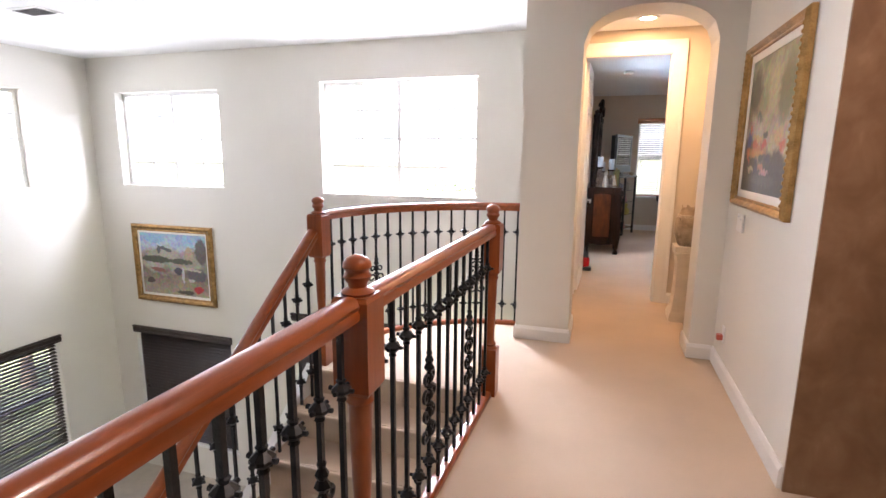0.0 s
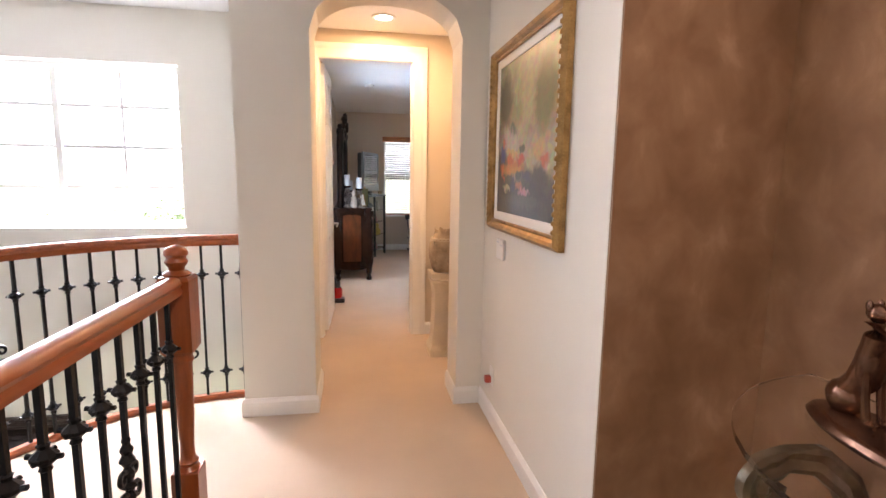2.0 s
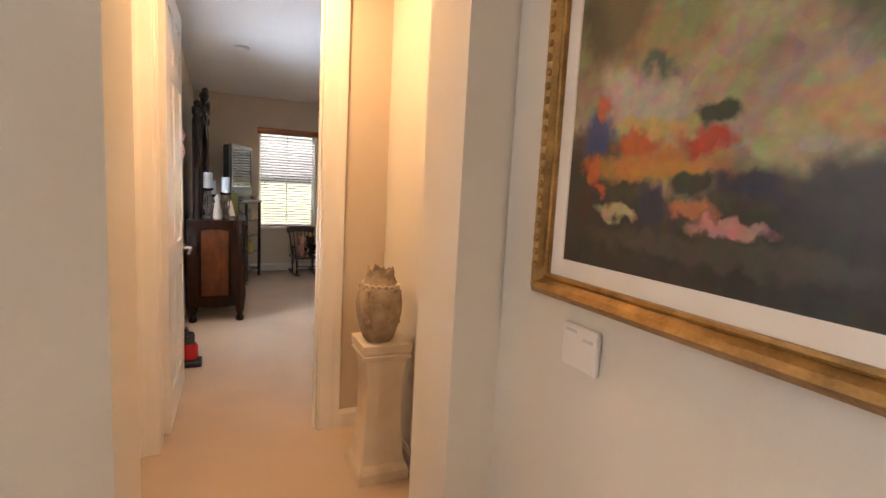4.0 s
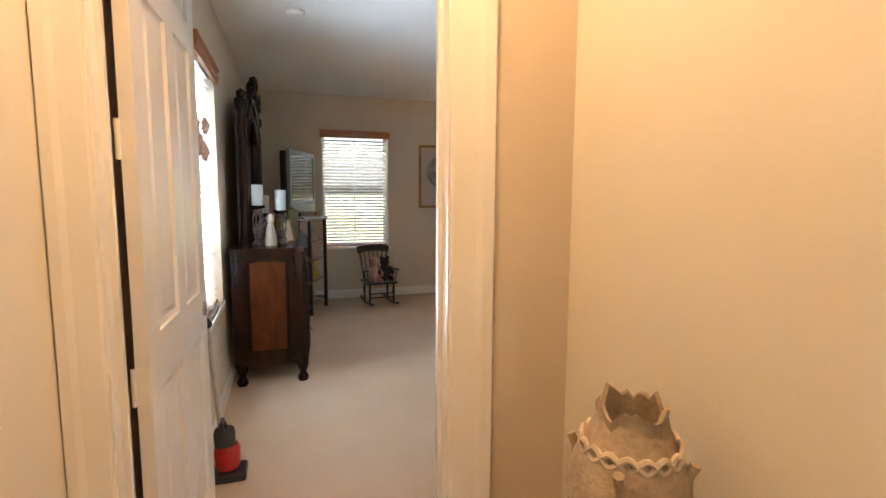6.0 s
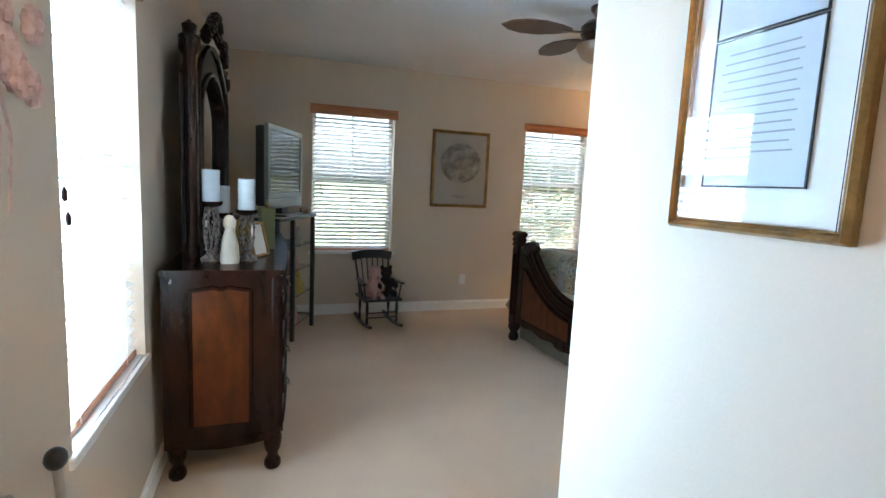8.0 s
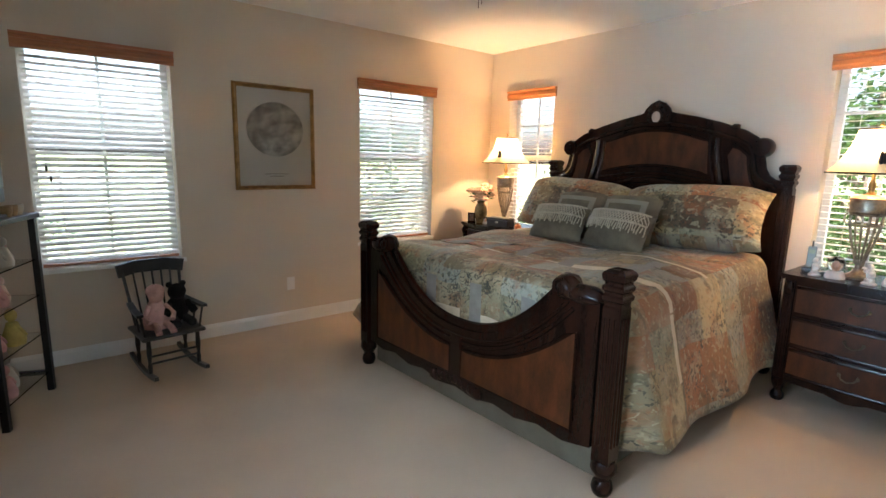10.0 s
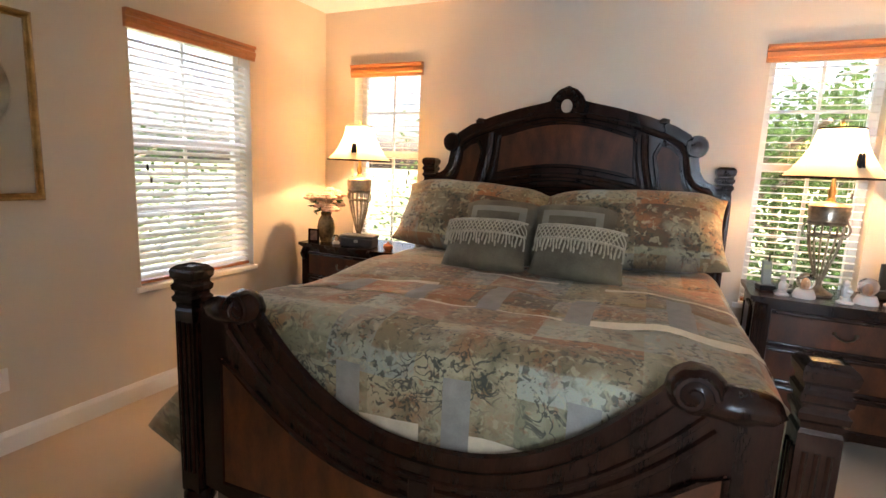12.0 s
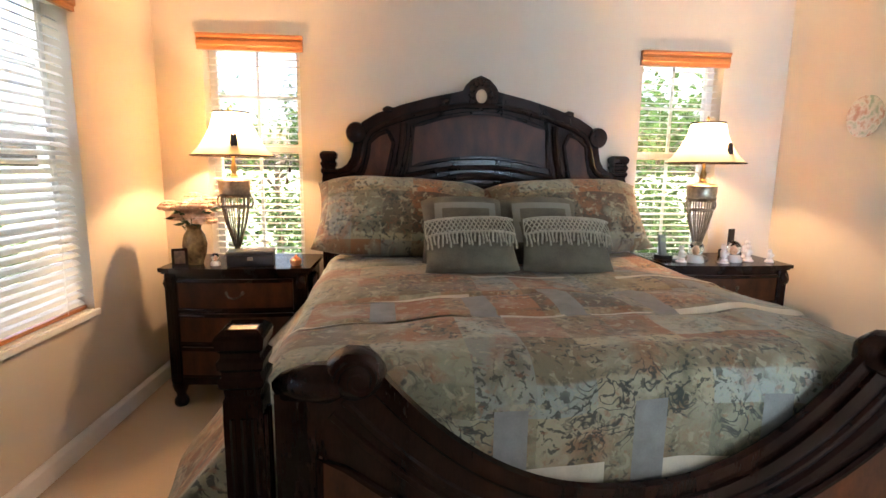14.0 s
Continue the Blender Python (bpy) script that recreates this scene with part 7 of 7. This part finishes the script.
for k in range(13):
    a, r, h = rnd.uniform(0, 6.28), rnd.uniform(0.01, 0.11), rnd.uniform(0.26, 0.36)
    c = Vector((r * math.cos(a), r * math.sin(a), h - r * 0.45))
    bm = B()
    for ringn, (cnt, rr, zz) in enumerate(((8, 0.042, 0.0), (6, 0.026, 0.014), (3, 0.011, 0.024))):
        for i in range(cnt):
            t = 2 * math.pi * i / cnt + ringn
            blob(bm, c + Vector((rr * math.cos(t), rr * math.sin(t), zz)), (0.022, 0.022, 0.013), 7, 5)
    part("flower", bm, PETAL, fv, "", True)
    bm = B()
    sweep(bm, [(0.01 * math.cos(a), 0.01 * math.sin(a), 0.16), c * 0.6 + Vector((0, 0, 0.09)), c], ring(0.003, 5))
    part("stem", bm, GREEN, fv)
bm = B()
for k in range(34):
    a, r, h = rnd.uniform(0, 6.28), rnd.uniform(0.03, 0.12), rnd.uniform(0.19, 0.29)
    c = Vector((r * math.cos(a), r * math.sin(a), h))
    u = Vector((math.cos(a), math.sin(a), rnd.uniform(-0.4, 0.6))).normalized() * 0.028
    v = u.orthogonal().normalized() * 0.010
    bm.faces.new([bm.verts.new(c + u), bm.verts.new(c + v), bm.verts.new(c - u), bm.verts.new(c - v)])
part("leaves", bm, GREEN, fv)

# small things on the nightstands
PEWTER = mat("pewter_box", (0.07, 0.07, 0.075), 0.45, 0.4, vary=0.2, scale=14)
jb = thing("trinket_box", "grey lidded box under the bedside lamp", "box", pose(4.44, 9.78, NZ, 0, 0, 8))
part("box_body", box(B(), -0.06, 0.06, -0.13, 0.13, 0, 0.065, 0.008), PEWTER, jb)
part("lid", box(B(), -0.063, 0.063, -0.133, 0.133, 0.066, 0.088, 0.008), mat("grey_cloth", (0.11, 0.11, 0.11), 0.8), jb)
part("clasp", box(B(), -0.067, -0.06, -0.015, 0.015, 0.035, 0.055, 0.002), NICKEL, jb)
pf = thing("photo_frame", "small dark photo frame on the nightstand", "photo frame", pose(4.40, 10.17, NZ, 0, 0, -70))
part("border", molding(B(), 0.055, 0.075, [(0, 0.001), (0, 0.014), (0.014, 0.016), (0.014, 0.001)]), DARK, pf).matrix_basis = pose(0, 0, 0.052)
part("photo", box(B(), -0.028, 0.028, -0.006, 0.0, -0.038, 0.038), mat("photo_brown", (0.25, 0.15, 0.12), 0.4, vary=0.5, scale=30), pf).matrix_basis = pose(0, 0, 0.052)
part("strut", box(B(), -0.01, 0.01, 0.0, 0.035, 0.0, 0.004), DARK, pf)
oc = part("trinket", lathe(B(), [(0, 0), (0.026, 0), (0.034, 0.015), (0.034, 0.035), (0.022, 0.045), (0.012, 0.05), (0.006, 0.062), (0, 0.066)], 14), mat("orange_china", (0.62, 0.20, 0.07), 0.3, vary=0.3, scale=40), None, "", True)
oc.matrix_basis = pose(4.42, 9.52, NZ)
tagged(oc, "small orange china pot on the nightstand", "trinket")
WHITEC = mat("white_china", (0.75, 0.72, 0.68), 0.22, vary=0.08, scale=30, second=(0.80, 0.66, 0.60))


def figurine(m, s=1.0, seed=0):
    bm = B()
    lathe(bm, [(0, 0), (0.034 * s, 0), (0.036 * s, 0.008), (0.024 * s, 0.016), (0.022 * s, 0.03 * s)], 14)
    blob(bm, (0, 0, 0.055 * s), (0.022 * s, 0.020 * s, 0.030 * s), 10, 7, 0.3, seed)
    blob(bm, (0.004, 0, 0.095 * s), (0.016 * s, 0.016 * s, 0.018 * s), 10, 7, 0.2, seed + 3)
    blob(bm, (-0.014 * s, 0.014 * s, 0.060 * s), (0.014 * s, 0.010 * s, 0.012 * s), 8, 5)
    o = part("figurine", bm, WHITEC, None, "", True)
    o.matrix_basis = m
    return tagged(o, "small white china figurine on the nightstand", "figurine", "china figurines")


def globe(m, s=1.0):
    g = thing("snow_globe", "glass snow globe on a white base", "snow globe", m, "snow globes")
    part("base", lathe(B(), [(0, 0), (0.040 * s, 0), (0.042 * s, 0.012), (0.034 * s, 0.03 * s), (0.030 * s, 0.036 * s)], 16), WHITEC, g, "", True)
    bm = B()
    blob(bm, (0, 0, 0.036 * s + 0.034 * s), (0.036 * s, 0.036 * s, 0.036 * s), 16, 10)
    part("glass_ball", bm, CRYSTAL, g, "clear glass ball", True)
    bm = B()
    blob(bm, (0, 0, 0.06 * s), (0.012 * s, 0.012 * s, 0.020 * s), 8, 6)
    part("inner_scene", bm, PETAL, g, "", True)


for x, y, s in ((4.50, 7.10, 1.0), (4.48, 6.83, 1.1), (4.54, 6.62, 1.0), (4.66, 6.55, 1.1), (4.50, 6.50, 0.8), (4.60, 6.72, 0.9)):
    figurine(pose(x, y, NZ, 0, 0, x * 900), s, int(y * 10))
globe(pose(4.51, 7.00, NZ), 1.3)
globe(pose(4.53, 6.73, NZ), 1.3)
globe(pose(4.42, 9.98, NZ), 0.7)
ph = thing("cordless_phone", "silver cordless phone standing in its cradle", "telephone", pose(4.62, 7.16, NZ, 0, 0, -80))
part("cradle", box(B(), -0.04, 0.04, -0.045, 0.045, 0, 0.03, 0.006), BLACKF, ph)
part("handset", box(B(), -0.024, 0.024, -0.012, 0.014, 0.02, 0.165, 0.006), SILV, ph, "silver handset").matrix_basis = pose(0, 0, 0, -10, 0, 0)
part("display", box(B(), -0.016, 0.016, -0.0135, -0.012, 0.115, 0.140), mat("green_display", (0.25, 0.30, 0.22), 0.3), ph).matrix_basis = pose(0, 0, 0, -10, 0, 0)
part("antenna", lathe(B(), [(0.005, 0.16), (0.004, 0.20), (0.0, 0.202)], 8), BLACKF, ph)
rc2 = thing("remote_control", "grey remote control lying on the nightstand", "remote control", pose(4.60, 7.08, NZ, 0, 0, 60))
part("remote_case", box(B(), -0.02, 0.02, -0.075, 0.075, 0, 0.016, 0.004), SILV, rc2)
part("keypad", box(B(), -0.014, 0.014, -0.05, 0.03, 0.016, 0.018), WHITEC, rc2)
cl = thing("speaker_dock", "black dock with an upright device on the nightstand", "dock", pose(4.76, 6.60, NZ, 0, 0, -70))
part("dock_base", box(B(), -0.06, 0.06, -0.05, 0.05, 0, 0.045, 0.010), BLACKF, cl)
part("upright_device", box(B(), -0.028, 0.028, -0.008, 0.008, 0.045, 0.19, 0.005), BLACKF, cl)

# wall plate
wp = thing("wall_plate", "round painted china plate on the south wall", "plate", pose(4.24, 6.202, 1.75, -90, 0, 0))
part("rim", lathe(B(), [(0.0, 0.002), (0.075, 0.002), (0.120, 0.016), (0.120, 0.020), (0.074, 0.008), (0.0, 0.008)], 36), ramp_mat("painted_china", 22, [(0.35, (0.30, 0.36, 0.28)), (0.5, (0.55, 0.52, 0.45)), (0.65, (0.42, 0.26, 0.20))], rough=0.25), wp, "", True)

# ceiling fan
fan = thing("ceiling_fan", "ceiling fan with leaf blades and an alabaster bowl light", "ceiling fan", pose(2.43, 8.0, BZ))
BR = mat("brown_bronze", (0.05, 0.030, 0.020), 0.35, 0.7, vary=0.3, scale=20)
part("canopy", lathe(B(), [(0.075, 0), (0.075, -0.02), (0.05, -0.05), (0.018, -0.06), (0.018, -0.10)], 20), BR, fan, "", True)
part("motor", lathe(B(), [(0.03, -0.09), (0.10, -0.10), (0.13, -0.13), (0.13, -0.18), (0.10, -0.21), (0.05, -0.22), (0.05, -0.25)], 24), BR, fan, "", True)
part("bowl", lathe(B(), [(0.150, -0.245), (0.155, -0.25), (0.145, -0.28), (0.115, -0.325), (0.070, -0.355), (0.02, -0.368), (0.0, -0.37)], 28), mat("alabaster_glass", (0.27, 0.16, 0.085), 0.35, vary=0.2, scale=8), fan, "amber alabaster bowl", True)
part("bowl_finial", lathe(B(), [(0.012, -0.365), (0.020, -0.375), (0.014, -0.39), (0.006, -0.40), (0.0, -0.405)], 12), BR, fan, "", True)
for k in range(2):
    part("pull_chain", sweep(B(), [(0.01 - 0.02 * k, 0, -0.39), (0.01 - 0.02 * k, 0, -0.47 - 0.02 * k)], ring(0.0015, 5), up=(0, 1, 0)), BR, fan)
BLADE = mat("palm_leaf_blade", (0.085, 0.050, 0.028), 0.5, vary=0.4, scale=5, stretch=(2, 20, 2))
bl_pts = [(0.20, -0.02), (0.28, -0.055), (0.40, -0.085), (0.52, -0.085), (0.62, -0.055), (0.68, 0.0), (0.62, 0.055), (0.52, 0.085), (0.40, 0.085), (0.28, 0.055), (0.20, 0.02)]
for k in range(5):
    a = 72 * k + 25
    b = part("blade", prism(B(), bl_pts, "z", -0.004, 0.004), BLADE, fan, "leaf-shaped brown blade")
    b.matrix_basis = pose(0, 0, -0.165, 0, 0, a) @ pose(0, 0, 0, 12, 0, 0)
    b2 = part("blade_iron", box(B(), 0.10, 0.26, -0.018, 0.018, -0.010, -0.004, 0.002), BR, fan)
    b2.matrix_basis = pose(0, 0, -0.165, 0, 0, a)

# upright stick vacuum leaning behind the door
vc = thing("vacuum", "red and black upright vacuum leaning by the window", "vacuum", pose(-0.03, 6.27, 0))
part("floor_head", box(B(), -0.09, 0.09, -0.07, 0.07, 0.0, 0.05, 0.015), BLACKF, vc)
part("dust_bin", lathe(B(), [(0.0, 0), (0.055, 0.0), (0.062, 0.02), (0.062, 0.10), (0.05, 0.12)], 18, (0, 0), 0.055), mat("red_shell", (0.42, 0.012, 0.014), 0.22, vary=0.1, coat=0.5), vc, "glossy red dust bin", True)
part("clear_chamber", lathe(B(), [(0.05, 0.0), (0.052, 0.06), (0.045, 0.08)], 18, (-0.01, 0.0), 0.175), mat("smoked_plastic", (0.05, 0.05, 0.055), 0.15), vc, "", True)
part("carry_handle", sweep(B(), [(-0.01, -0.05, 0.24), (-0.02, -0.03, 0.29), (-0.02, 0.03, 0.29), (-0.01, 0.05, 0.24)], ring(0.012, 8)), BLACKF, vc, "", True)
part("pole", sweep(B(), [(-0.03, 0.03, 0.20), (-0.07, 0.05, 0.76)], ring(0.011, 10)), NICKEL, vc, "steel pole", True)
bm = B()
blob(bm, (-0.072, 0.05, 0.78), (0.025, 0.025, 0.028), 12, 8)
part("grip", bm, BLACKF, vc, "", True)

# flower hanging by the window
wr = thing("flower_hanging", "pink silk flower cluster with ribbons beside the window", "flower decoration", pose(-0.118, 6.14, 1.67))
DUSTY = mat("dusty_pink_silk", (0.62, 0.40, 0.36), 0.75, vary=0.3, scale=24, second=(0.74, 0.56, 0.52))
rnd = random.Random(11)
for k in range(24):
    c = Vector((rnd.uniform(0.0, 0.06), rnd.uniform(-0.042, 0.042), rnd.uniform(-0.075, 0.065)))
    bm = B()
    for i in range(7):
        t = 2 * math.pi * i / 7
        blob(bm, c + Vector((0.006, 0.022 * math.cos(t), 0.022 * math.sin(t))), (0.012, 0.016, 0.016), 6, 4, 0.3, k)
    blob(bm, c + Vector((0.014, 0, 0)), (0.012, 0.014, 0.014), 6, 4)
    part("flower", bm, DUSTY, wr, "", True)
for k, dy in enumerate((-0.025, 0.0, 0.03)):
    part("ribbon", sweep(B(), [(0.01, dy, -0.06), (0.02, dy * 1.3 + 0.008, -0.16), (0.015, dy * 1.5 - 0.006, -0.27 - 0.02 * k)], [(-0.007, -0.0008), (0.007, -0.0008), (0.007, 0.0008), (-0.007, 0.0008)], up=(1, 0, 0)), DUSTY, wr)
part("hook", sweep(B(), [(-0.03, 0, 0.08), (0.0, 0, 0.08), (0.012, 0, 0.06)], ring(0.004, 6), up=(0, 1, 0)), NICKEL, wr)
